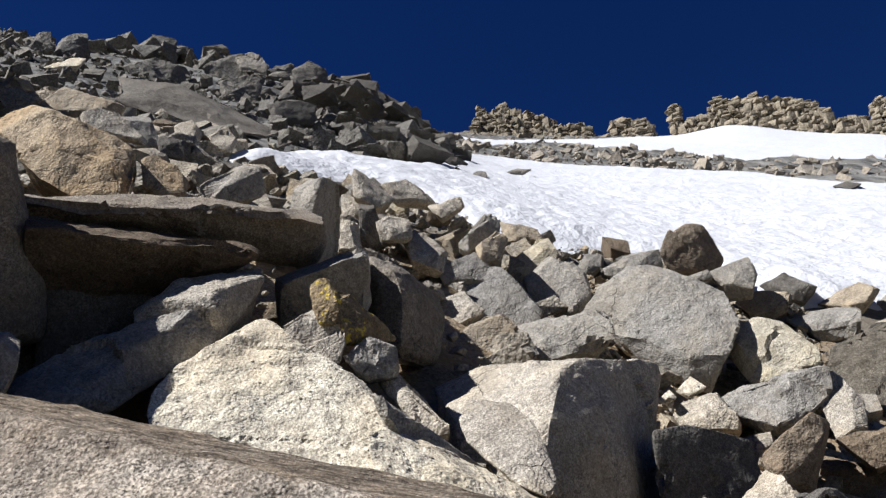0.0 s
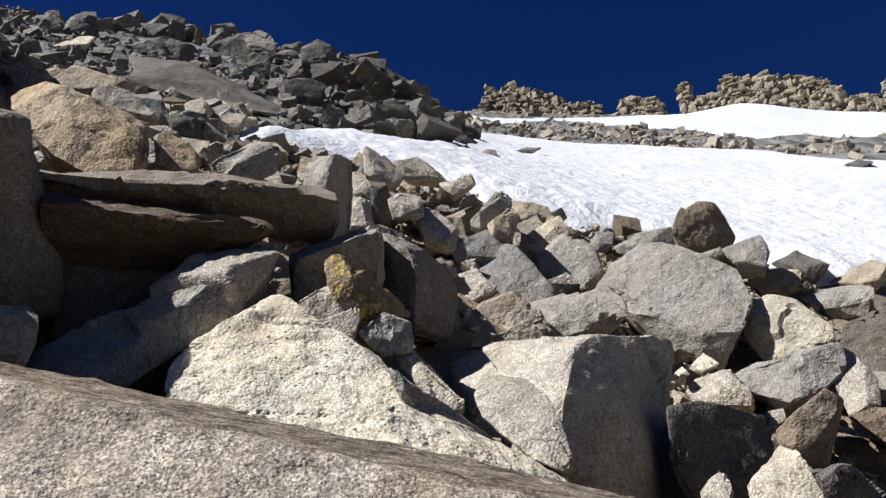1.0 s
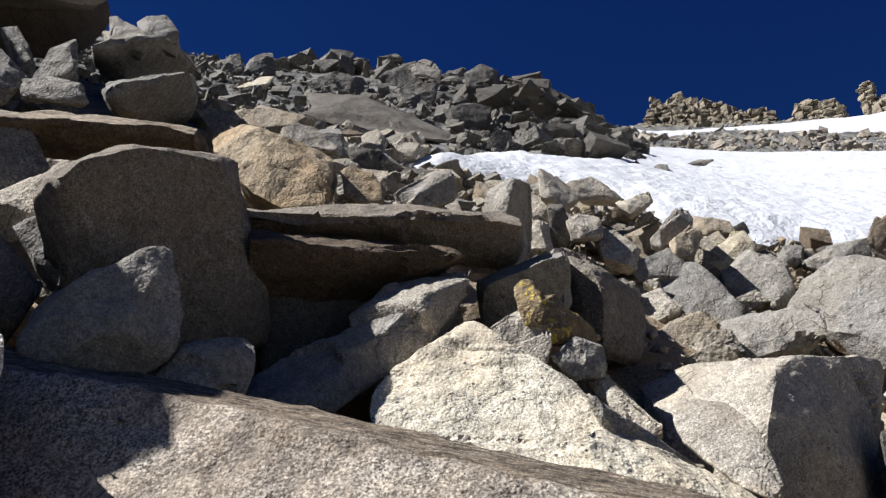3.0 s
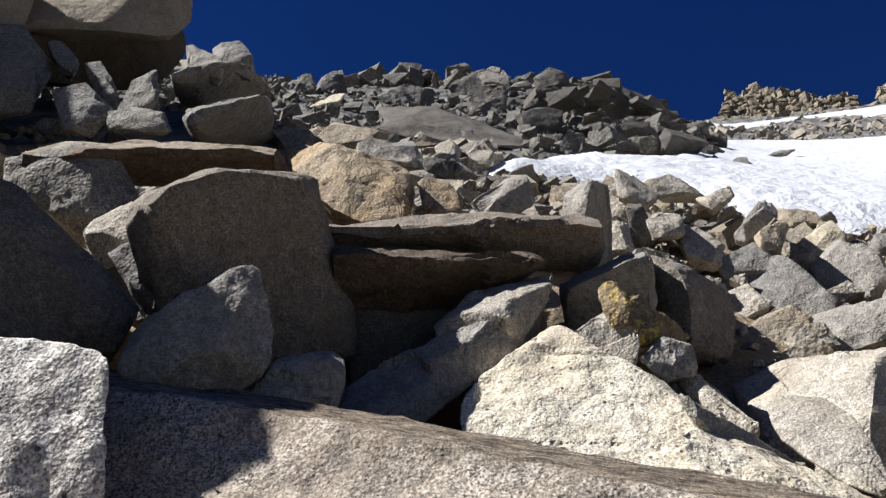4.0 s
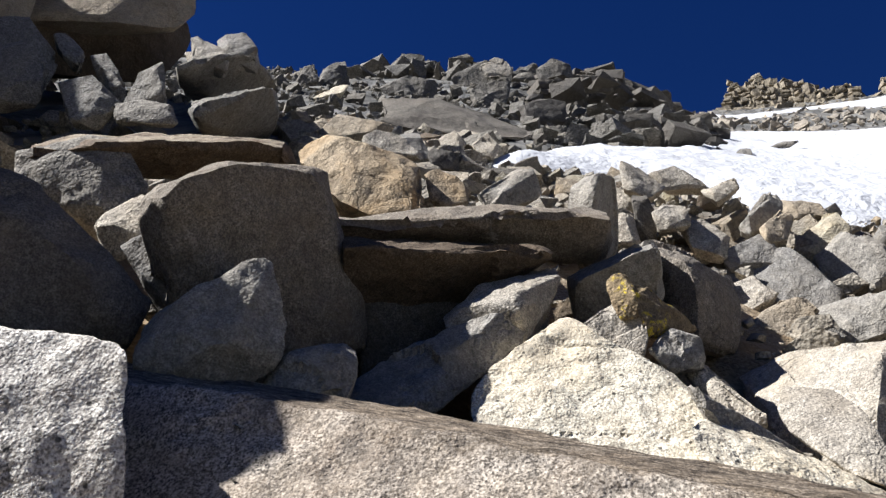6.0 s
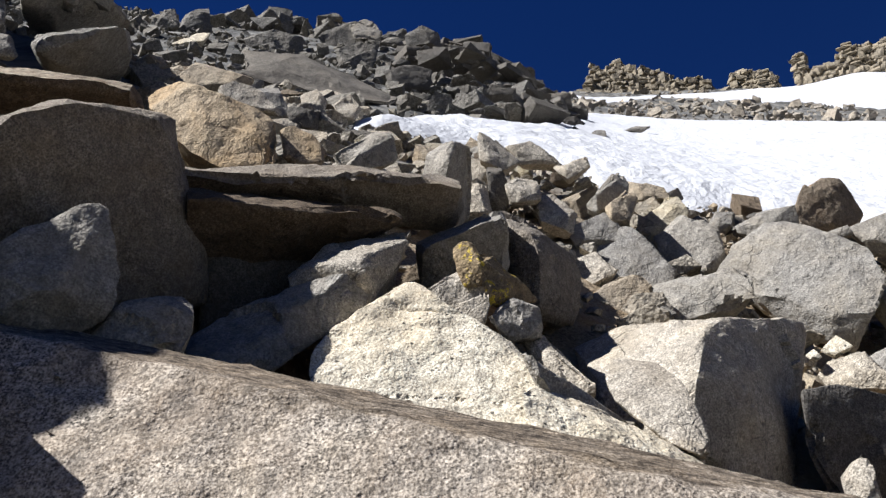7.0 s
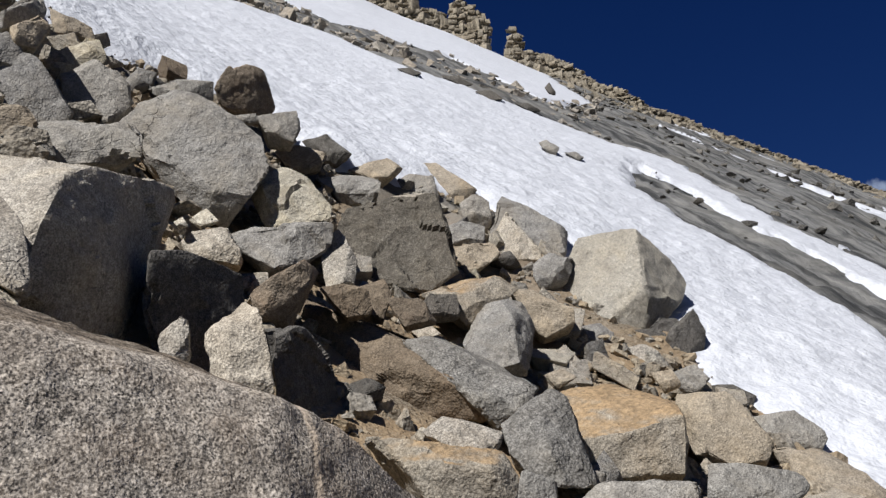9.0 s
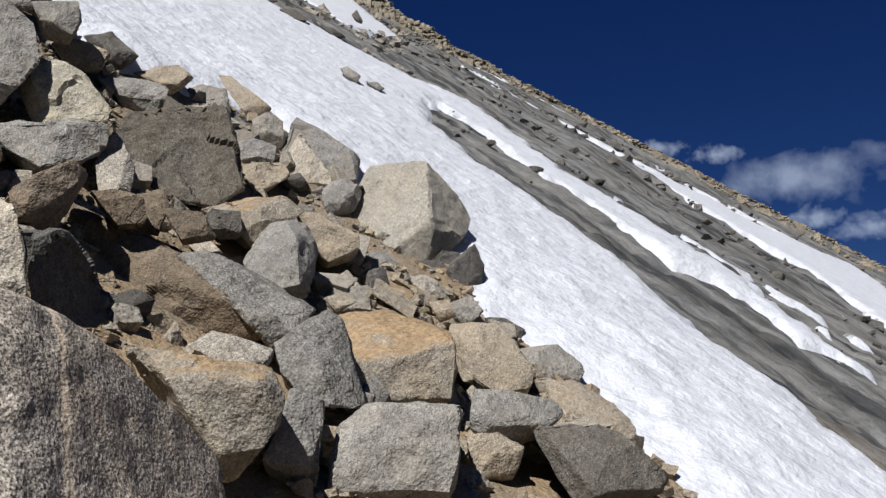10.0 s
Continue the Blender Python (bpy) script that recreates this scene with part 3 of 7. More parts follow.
rock("block", "shaded_warm", (-1.89, 3.18, 2.82), 5, "upright granite block darkened for shade, with a sunlit top edge",
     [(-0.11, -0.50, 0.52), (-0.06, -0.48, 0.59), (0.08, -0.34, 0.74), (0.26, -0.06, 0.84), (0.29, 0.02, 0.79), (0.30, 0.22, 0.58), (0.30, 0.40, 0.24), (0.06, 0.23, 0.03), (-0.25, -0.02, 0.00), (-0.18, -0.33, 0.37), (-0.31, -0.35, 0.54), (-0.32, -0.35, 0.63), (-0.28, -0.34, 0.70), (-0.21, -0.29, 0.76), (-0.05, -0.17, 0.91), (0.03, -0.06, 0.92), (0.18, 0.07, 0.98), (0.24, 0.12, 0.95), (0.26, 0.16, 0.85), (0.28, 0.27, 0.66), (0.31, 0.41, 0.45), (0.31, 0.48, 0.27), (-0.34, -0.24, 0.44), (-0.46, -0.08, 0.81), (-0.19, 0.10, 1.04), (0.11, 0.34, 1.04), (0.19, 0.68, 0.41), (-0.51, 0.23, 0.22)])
rock("boulder", "grey", (-2.27, 3.14, 3.02), 4, "small grey granite boulder wedged against the block",
     [(-0.11, -0.18, 0.33), (-0.01, -0.13, 0.42), (0.09, -0.10, 0.35), (0.21, -0.06, 0.17), (0.20, -0.08, 0.04), (0.11, -0.11, 0.07), (-0.01, -0.15, 0.21), (0.14, -0.12, 0.13), (0.16, -0.11, 0.17), (0.01, -0.15, 0.33), (-0.32, 0.12, 0.47), (-0.23, 0.17, 0.56), (-0.14, 0.20, 0.50), (-0.03, 0.23, 0.33), (-0.04, 0.21, 0.21), (-0.12, 0.18, 0.24), (-0.23, 0.15, 0.37), (0.14, -0.00, 0.13), (0.13, -0.01, 0.00), (0.06, -0.03, 0.04)])
rock("boulder", "pale", (-2.61, 3.23, 3.39), 4, "pale granite stone wedged behind the block",
     [(-0.04, -0.15, 0.15), (-0.01, -0.12, 0.23), (0.13, -0.05, 0.36), (0.19, -0.05, 0.29), (0.23, -0.09, 0.14), (0.14, -0.15, 0.01), (0.04, -0.16, 0.06), (0.13, -0.09, 0.25), (0.05, -0.16, 0.11), (0.09, -0.14, 0.17), (-0.27, 0.15, 0.33), (-0.24, 0.18, 0.41), (-0.12, 0.24, 0.52), (-0.06, 0.24, 0.46), (-0.03, 0.20, 0.32), (-0.11, 0.15, 0.21), (-0.20, 0.14, 0.25), (0.08, -0.06, 0.00), (0.01, -0.08, 0.04)])
rock("boulder", "grey", (-1.75, 2.81, 2.53), 5, "rounded grey granite boulder half in shade",
     [(-0.02, -0.16, 0.40), (0.04, -0.10, 0.47), (0.09, -0.05, 0.53), (0.15, -0.00, 0.56), (0.18, -0.01, 0.42), (0.23, 0.01, 0.30), (0.24, -0.01, 0.18), (0.17, -0.07, 0.10), (0.02, -0.20, 0.04), (-0.15, -0.31, 0.12), (-0.11, -0.24, 0.27), (0.09, -0.12, 0.29), (0.13, -0.13, 0.27), (0.10, -0.13, 0.28), (-0.28, 0.24, 0.57), (-0.17, 0.34, 0.70), (-0.09, 0.38, 0.59), (-0.03, 0.38, 0.36), (-0.24, 0.20, 0.23), (-0.36, 0.15, 0.44), (0.18, 0.02, 0.10), (0.11, -0.01, 0.03), (-0.05, -0.06, 0.00), (-0.22, -0.11, 0.10)])
rock("boulder", "grey", (-1.47, 2.94, 2.53), 4, "small rounded grey boulder in the shade of the block",
     [(-0.01, -0.09, 0.23), (0.12, -0.01, 0.28), (0.17, 0.01, 0.26), (0.19, -0.00, 0.13), (0.17, -0.04, 0.02), (-0.06, -0.16, 0.01), (-0.08, -0.16, 0.08), (-0.06, -0.13, 0.16), (0.04, -0.12, 0.11), (-0.00, -0.12, 0.14), (-0.00, -0.12, 0.12), (-0.16, 0.23, 0.33), (-0.00, 0.32, 0.36), (0.00, 0.28, 0.15), (-0.23, 0.17, 0.20), (0.12, 0.03, 0.00), (-0.09, -0.04, 0.00), (-0.11, -0.04, 0.07)])
# grey slab, coloured darker for its shaded front
rock("block", "shaded_warm", (-1.12, 4.05, 3.60), 5, "long grey granite ledge slab with a sunlit upper rim",
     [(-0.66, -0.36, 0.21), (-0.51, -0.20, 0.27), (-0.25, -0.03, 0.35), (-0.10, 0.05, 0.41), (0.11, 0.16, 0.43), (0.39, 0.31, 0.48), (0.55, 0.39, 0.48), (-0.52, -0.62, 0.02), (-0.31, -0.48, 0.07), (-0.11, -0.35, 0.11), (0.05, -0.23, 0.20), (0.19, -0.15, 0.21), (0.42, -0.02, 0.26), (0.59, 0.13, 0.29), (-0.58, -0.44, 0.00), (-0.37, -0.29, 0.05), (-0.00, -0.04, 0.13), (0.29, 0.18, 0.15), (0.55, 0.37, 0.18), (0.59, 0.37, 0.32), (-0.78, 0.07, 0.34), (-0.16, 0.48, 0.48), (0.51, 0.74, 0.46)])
rock("block", "shaded_umber", (-1.20, 3.82, 3.26), 5, "brown granite slab tucked under the upper ledge",
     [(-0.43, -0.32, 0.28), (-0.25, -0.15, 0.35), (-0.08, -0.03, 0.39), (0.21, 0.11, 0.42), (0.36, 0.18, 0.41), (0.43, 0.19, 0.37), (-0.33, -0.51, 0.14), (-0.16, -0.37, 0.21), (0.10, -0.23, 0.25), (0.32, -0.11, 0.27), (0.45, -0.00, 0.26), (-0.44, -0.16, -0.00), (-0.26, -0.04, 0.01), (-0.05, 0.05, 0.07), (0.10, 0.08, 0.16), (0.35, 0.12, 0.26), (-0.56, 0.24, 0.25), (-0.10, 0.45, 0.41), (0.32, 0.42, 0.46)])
rock("block", "pale", (-0.93, 3.77, 3.03), 5, "pale pointed granite slab tip catching the sun",
     [(-0.27, -0.15, 0.14), (-0.15, -0.10, 0.25), (-0.10, -0.02, 0.36), (0.01, 0.04, 0.43), (0.17, 0.11, 0.49), (0.21, 0.08, 0.44), (-0.14, -0.21, 0.16), (-0.05, -0.21, 0.16), (0.06, -0.20, 0.17), (0.13, -0.10, 0.31), (0.21, 0.05, 0.37), (0.16, -0.02, 0.21), (0.13, -0.03, 0.13), (0.08, -0.20, 0.12), (-0.25, -0.17, 0.06), (-0.10, -0.15, 0.06), (0.09, -0.12, -0.00), (-0.22, 0.39, 0.48), (0.07, 0.50, 0.64), (0.06, 0.43, 0.30)])
rock("block", "grey", (-1.15, 3.53, 2.55), 5, "flat grey granite slab lying in shade",
     [(-0.35, -0.13, 0.26), (-0.18, -0.07, 0.40), (-0.01, -0.01, 0.51), (0.11, 0.02, 0.58), (0.25, 0.04, 0.60), (0.32, 0.07, 0.57), (0.34, 0.08, 0.51), (0.22, 0.01, 0.41), (0.08, -0.09, 0.23), (-0.03, -0.16, 0.08), (-0.22, -0.30, -0.00), (-0.29, -0.26, 0.12), (-0.36, 0.39, 0.57), (0.15, 0.39, 0.67)])
rock("boulder", "white", (-0.34, 3.53, 2.16), 6, "large bright pale granite boulder with pitted sunlit face",
     [(-0.65, -0.22, 0.55), (-0.63, -0.19, 0.60), (-0.58, -0.11, 0.73), (-0.39, 0.00, 0.87), (-0.33, 0.05, 0.95), (-0.28, 0.05, 0.94), (-0.24, 0.03, 0.87), (-0.09, 0.03, 0.79), (0.07, 0.02, 0.70), (0.14, 0.00, 0.63), (0.22, -0.06, 0.47), (0.30, -0.11, 0.37), (0.39, -0.19, 0.20), (0.45, -0.26, 0.08), (0.08, -0.33, 0.09), (-0.27, -0.37, 0.14), (-0.52, -0.35, 0.26), (-0.63, -0.26, 0.46), (0.07, -0.03, 0.68), (-0.72, 0.43, 0.74), (-0.65, 0.53, 0.91), (-0.40, 0.70, 1.14), (-0.31, 0.68, 1.05), (-0.01, 0.67, 0.88), (0.14, 0.58, 0.66), (0.30, 0.46, 0.40), (0.00, 0.32, 0.28), (-0.59, 0.30, 0.45), (0.28, -0.06, 0.11), (0.02, -0.14, 0.00), (-0.44, -0.29, 0.13)],
     [(0.19, -0.21, 0.41), (0.32, -0.13, 0.34), (0.47, -0.06, 0.29), (0.61, -0.00, 0.26), (0.77, -0.04, 0.16), (0.75, -0.22, 0.07), (0.51, -0.32, 0.09), (0.33, -0.43, 0.12), (0.17, -0.50, 0.16), (0.14, -0.40, 0.33), (0.29, 0.22, 0.37), (0.72, 0.26, 0.22)])
rock("block", "grey", (0.10, 3.69, 2.15), 5, "grey shaded flank of granite lying behind the bright boulder",
     [(-0.30, -0.48, 0.52), (-0.22, -0.38, 0.47), (-0.12, -0.27, 0.42), (0.06, -0.05, 0.38), (0.21, 0.12, 0.33), (0.32, 0.24, 0.25), (0.17, 0.06, 0.12), (-0.06, -0.21, 0.13), (-0.15, -0.31, 0.35), (-0.07, -0.23, 0.35), (-0.00, -0.15, 0.36), (-0.03, -0.20, 0.28), (-0.26, 0.09, 0.63), (-0.09, 0.29, 0.53), (0.23, 0.66, 0.45), (0.19, 0.60, 0.24), (-0.11, 0.25, 0.46), (0.21, 0.03, 0.10), (0.10, -0.01, 0.00), (-0.07, -0.06, 0.06)])
rock("boulder", "pale", (-0.48, 3.93, 2.97), 4, "pale angular granite stone behind the bright boulder",
     [(-0.14, -0.18, 0.18), (-0.06, -0.14, 0.26), (0.03, -0.11, 0.28), (0.10, -0.11, 0.24), (0.14, -0.15, 0.08), (0.11, -0.18, 0.00), (-0.07, -0.21, 0.05), (0.06, -0.19, 0.07), (-0.06, -0.19, 0.13), (0.00, -0.15, 0.19), (-0.18, 0.23, 0.33), (-0.10, 0.27, 0.40), (-0.02, 0.30, 0.42), (0.04, 0.30, 0.39), (0.08, 0.26, 0.24), (0.06, 0.23, 0.17), (-0.11, 0.21, 0.21), (0.10, -0.05, 0.08), (0.07, -0.05, 0.00), (-0.07, -0.10, 0.04)])
rock("boulder", "amber", (-2.08, 4.68, 4.25), 5, "orange weathered granite boulder with a cracked face",
     [(-0.35, -0.24, 0.56), (-0.32, -0.21, 0.64), (-0.22, -0.18, 0.69), (-0.08, -0.15, 0.66), (0.28, -0.10, 0.51), (0.44, -0.08, 0.41), (0.48, -0.13, 0.21), (0.47, -0.17, 0.05), (0.18, -0.26, 0.00), (0.00, -0.27, 0.12), (-0.27, -0.28, 0.35), (0.19, -0.16, 0.41), (0.04, -0.23, 0.35), (0.09, -0.18, 0.46), (-0.62, 0.42, 0.97), (-0.50, 0.48, 1.09), (-0.03, 0.56, 0.92), (0.16, 0.53, 0.64), (-0.12, 0.40, 0.44), (-0.54, 0.39, 0.77), (0.35, 0.02, 0.20), (0.32, 0.01, 0.06), (0.09, -0.06, 0.01), (-0.04, -0.11, 0.10)])
rock("slab", "ledge", (-2.83, 3.83, 4.03), 5, "long brown granite slab with a cream weathered top",
     [(-0.70, -0.39, 0.38), (-0.38, -0.07, 0.57), (-0.15, 0.08, 0.65), (0.09, 0.25, 0.71), (0.43, 0.43, 0.71), (0.51, 0.38, 0.62), (-0.32, -0.73, 0.03), (0.02, -0.43, 0.20), (0.21, -0.27, 0.28), (0.41, -0.09, 0.36), (0.60, 0.15, 0.45), (-0.55, -0.43, -0.00), (-0.17, -0.13, 0.19), (0.15, 0.10, 0.31), (0.53, 0.39, 0.47), (-0.93, 0.07, 0.54), (0.19, 0.73, 0.83)])
rock("boulder", "scree", (-3.12, 3.43, 3.65), 5, "grey granite boulder beneath the brown slab",
     [(-0.20, -0.22, 0.48), (-0.06, -0.15, 0.53), (0.09, -0.07, 0.64), (0.24, -0.03, 0.59), (0.46, -0.02, 0.30), (0.41, -0.11, 0.02), (0.25, -0.16, 0.05), (0.10, -0.18, 0.19), (-0.14, -0.24, 0.30), (0.04, -0.20, 0.31), (0.17, -0.14, 0.35), (0.02, -0.22, 0.34), (-0.64, 0.28, 0.82), (-0.37, 0.42, 0.97), (-0.01, 0.47, 0.65), (-0.22, 0.34, 0.41), (-0.58, 0.26, 0.64), (0.27, 0.03, 0.00), (0.14, -0.01, 0.03), (0.03, -0.05, 0.16)])
rock("cliff", "tan", (-8.89, 8.14, 9.33), 5, "tan granite cap of a large outcrop above the talus",
     [(-1.71, -1.49, 1.87), (-0.05, -0.70, 1.95), (2.30, 0.35, 1.85), (2.54, 0.25, 1.07), (2.46, 0.17, 0.90), (0.86, -0.69, 0.52), (0.18, -1.07, 0.30), (-0.84, -1.66, 0.00), (0.97, -0.71, 0.60), (-0.55, -1.20, 1.27), (0.95, -0.54, 1.12), (-4.60, 0.80, 4.58), (-0.25, 2.79, 4.56), (-0.08, 2.60, 3.54), (-2.55, 1.25, 2.89), (1.84, 0.50, 1.14), (0.19, -0.03, 0.91), (-1.64, -0.62, 0.73)])
# side of the same outcrop as the tan cap, its shade in the colour
rock("cliff", "shaded_umber", (-8.80, 8.40, 8.59), 5, "overhanging side of a granite outcrop, coloured dark for shade",
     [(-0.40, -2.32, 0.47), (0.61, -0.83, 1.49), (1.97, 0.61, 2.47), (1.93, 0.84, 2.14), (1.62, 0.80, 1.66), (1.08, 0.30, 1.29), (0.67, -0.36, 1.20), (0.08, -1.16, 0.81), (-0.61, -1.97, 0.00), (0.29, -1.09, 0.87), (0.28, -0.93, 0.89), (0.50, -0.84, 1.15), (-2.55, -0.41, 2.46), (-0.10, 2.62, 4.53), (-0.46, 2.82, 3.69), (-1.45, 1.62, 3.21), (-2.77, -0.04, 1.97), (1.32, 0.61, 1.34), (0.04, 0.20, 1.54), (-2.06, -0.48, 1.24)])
rock("boulder", "grey", (-0.70, 5.28, 4.18), 5, "upright grey granite stone with a rounded point",
     [(-0.16, -0.09, 0.38), (-0.12, -0.16, 0.50), (-0.02, -0.20, 0.55), (0.07, -0.24, 0.55), (0.13, -0.07, 0.60), (0.13, 0.10, 0.48), (0.10, 0.14, 0.19), (-0.00, -0.09, -0.00), (0.02, -0.31, 0.25), (0.04, -0.33, 0.43), (-0.16, 0.04, 0.10), (-0.12, 0.26, 0.74), (0.06, 0.38, 0.79), (-0.00, 0.51, 0.33)])
rock("block", "grey", (-0.50, 4.42, 3.36), 4, "grey granite block in deep shade behind the pale slab",
     [(-0.25, -0.12, 0.29), (-0.06, -0.03, 0.40), (0.18, 0.04, 0.53), (0.20, -0.00, 0.21), (0.16, -0.01, 0.07), (-0.22, -0.09, 0.00), (-0.01, -0.28, 0.24), (0.20, -0.26, 0.34), (-0.19, -0.28, 0.17), (-0.29, 0.28, 0.38), (0.14, 0.36, 0.56), (0.10, 0.40, 0.24)])
rock("block", "shaded_warm", (-0.13, 4.84, 3.32), 5, "leaning granite boulder darkened for shade, with a sunlit upper edge",
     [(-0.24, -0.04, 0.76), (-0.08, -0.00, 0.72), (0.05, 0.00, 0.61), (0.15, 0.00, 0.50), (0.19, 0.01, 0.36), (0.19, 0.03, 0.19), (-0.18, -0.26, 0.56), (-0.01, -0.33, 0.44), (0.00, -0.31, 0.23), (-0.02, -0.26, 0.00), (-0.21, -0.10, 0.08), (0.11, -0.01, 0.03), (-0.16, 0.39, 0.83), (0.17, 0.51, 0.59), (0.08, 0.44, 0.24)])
rock("boulder", "lichen", (-0.36, 3.92, 3.09), 5, "brown knobbly rock with yellow lichen patches",
     [(-0.15, -0.09, 0.28), (-0.11, -0.09, 0.32), (-0.05, -0.05, 0.30), (-0.12, -0.14, 0.15), (-0.09, -0.15, 0.07), (-0.02, -0.14, 0.18), (-0.01, -0.14, 0.07), (-0.14, 0.18, 0.35), (-0.06, 0.17, 0.16)],
     [(-0.06, -0.13, 0.23), (-0.01, -0.07, 0.27), (0.07, -0.00, 0.23), (0.17, 0.12, 0.17), (0.20, 0.19, 0.15), (0.12, 0.02, 0.04), (0.01, -0.08, 0.00), (-0.02, -0.15, 0.10), (0.08, -0.09, 0.08), (-0.02, 0.32, 0.32), (0.15, 0.38, 0.21)])
rock("boulder", "grey", (-0.23, 3.95, 2.92), 4, "small rounded grey stone lying in the talus",
     [(-0.12, -0.17, 0.10), (-0.06, -0.13, 0.18), (0.00, -0.10, 0.21), (0.09, -0.07, 0.17), (0.11, -0.09, 0.05), (-0.02, -0.15, 0.01), (0.06, -0.10, 0.15), (-0.01, -0.14, 0.12), (-0.01, -0.14, 0.11), (-0.12, 0.15, 0.21), (-0.07, 0.19, 0.28), (-0.01, 0.21, 0.31), (0.06, 0.24, 0.28), (0.08, 0.22, 0.17), (-0.03, 0.16, 0.12), (0.08, -0.03, 0.04), (-0.03, -0.06, 0.00)])
rock("block", "pale", (0.67, 4.54, 2.37), 5, "large granite boulder with a sunlit top and a dark split face",
     [(-0.65, 0.08, 0.81), (-0.38, 0.04, 0.91), (-0.17, -0.03, 0.89), (-0.07, -0.22, 0.81), (0.13, -0.15, 0.86), (-0.55, -0.30, 0.53), (-0.13, -0.53, 0.55), (-0.18, -0.59, 0.37), (-0.22, -0.58, 0.14), (0.12, -0.25, 0.67), (0.08, -0.32, 0.50), (0.09, -0.35, 0.26), (0.18, -0.22, 0.18), (0.10, -0.27, -0.00), (0.50, 0.26, 0.95), (0.50, 0.23, 0.80), (0.47, 0.23, 0.60), (0.37, 0.13, 0.25), (0.29, 0.09, 0.04), (-0.53, -0.46, -0.00), (-0.54, 0.51, 0.96), (-0.10, 0.63, 1.11), (0.33, 0.57, 1.10), (0.55, 0.57, 0.96), (0.33, 0.52, 0.18), (-0.41, 0.30, 0.21)])
rock("block", "pale", (0.32, 3.76, 2.31), 4, "pale pyramid-shaped granite stone",
     [(-0.20, 0.00, 0.42), (-0.16, 0.11, 0.52), (0.00, 0.06, 0.49), (0.08, -0.09, 0.36), (0.13, -0.32, 0.04), (0.11, -0.35, 0.00), (0.00, -0.32, 0.07), (-0.18, -0.10, 0.29), (-0.12, 0.41, 0.57), (0.12, 0.35, 0.42), (0.18, 0.31, 0.16)])
rock("boulder", "pale", (-0.06, 3.97, 2.65), 4, "small white granite sliver stone",
     [(-0.16, -0.01, 0.33), (-0.09, -0.04, 0.35), (-0.03, -0.09, 0.27), (0.07, -0.16, 0.14), (0.14, -0.22, 0.05), (0.07, -0.19, 0.03), (-0.05, -0.10, 0.16), (0.05, -0.18, 0.15), (-0.05, -0.10, 0.27), (-0.05, -0.11, 0.18), (-0.16, 0.31, 0.41), (-0.10, 0.29, 0.44), (-0.04, 0.24, 0.36), (0.05, 0.17, 0.25), (0.11, 0.12, 0.17), (0.05, 0.15, 0.15), (-0.06, 0.23, 0.27), (0.06, -0.09, 0.11), (0.12, -0.11, 0.02), (0.07, -0.09, 0.00)])
rock("boulder", "grey", (1.71, 6.56, 3.68), 5, "large smooth grey granite boulder with a peaked top",
     [(-0.57, 0.02, 0.79), (-0.43, 0.06, 1.00), (-0.19, 0.04, 1.14), (-0.04, -0.01, 1.13), (0.15, -0.14, 0.93), (0.39, -0.26, 0.79), (0.40, -0.40, 0.43), (0.29, -0.46, 0.22), (0.16, -0.47, 0.11), (-0.11, -0.37, 0.16), (-0.33, -0.20, 0.41), (-0.42, -0.07, 0.68), (-0.14, -0.12, 0.99), (-0.36, 0.71, 1.05), (-0.01, 0.73, 1.36), (0.30, 0.56, 1.17), (0.53, 0.32, 0.72), (0.31, 0.26, 0.43), (-0.14, 0.51, 0.71), (0.32, -0.33, 0.26), (0.16, -0.27, 0.00), (-0.25, -0.11, 0.27)])
rock("boulder", "grey", (0.80, 5.92, 3.65), 4, "flat-topped grey granite stone",
     [(-0.43, -0.11, 0.14), (-0.24, -0.11, 0.36), (0.28, -0.26, 0.44), (0.35, -0.32, 0.32), (0.34, -0.37, 0.13), (0.11, -0.30, 0.09), (-0.36, -0.18, 0.01), (-0.08, -0.25, 0.14), (-0.04, -0.24, 0.23), (-0.21, -0.22, 0.13), (-0.33, 0.50, 0.37), (-0.15, 0.50, 0.58), (0.32, 0.37, 0.64), (0.39, 0.31, 0.54), (0.37, 0.26, 0.36), (0.16, 0.32, 0.33), (-0.26, 0.43, 0.25), (-0.34, 0.02, 0.12), (0.29, -0.22, 0.10), (0.10, -0.15, 0.07), (-0.27, -0.00, 0.00)])
rock("boulder", "tan", (0.22, 5.81, 3.55), 4, "brown-grey angular granite stone",
     [(-0.32, -0.07, 0.12), (-0.16, -0.08, 0.27), (0.12, -0.10, 0.51), (0.25, -0.14, 0.50), (0.33, -0.20, 0.37), (0.20, -0.20, 0.20), (-0.01, -0.18, 0.07), (-0.26, -0.12, 0.02), (-0.05, -0.14, 0.32), (0.09, -0.18, 0.33), (-0.03, -0.17, 0.22), (-0.28, 0.46, 0.33), (0.11, 0.43, 0.67), (0.30, 0.35, 0.55), (-0.00, 0.36, 0.28), (-0.25, 0.07, 0.09), (0.18, -0.09, 0.14), (0.00, -0.03, 0.03), (-0.20, 0.05, 0.00)])
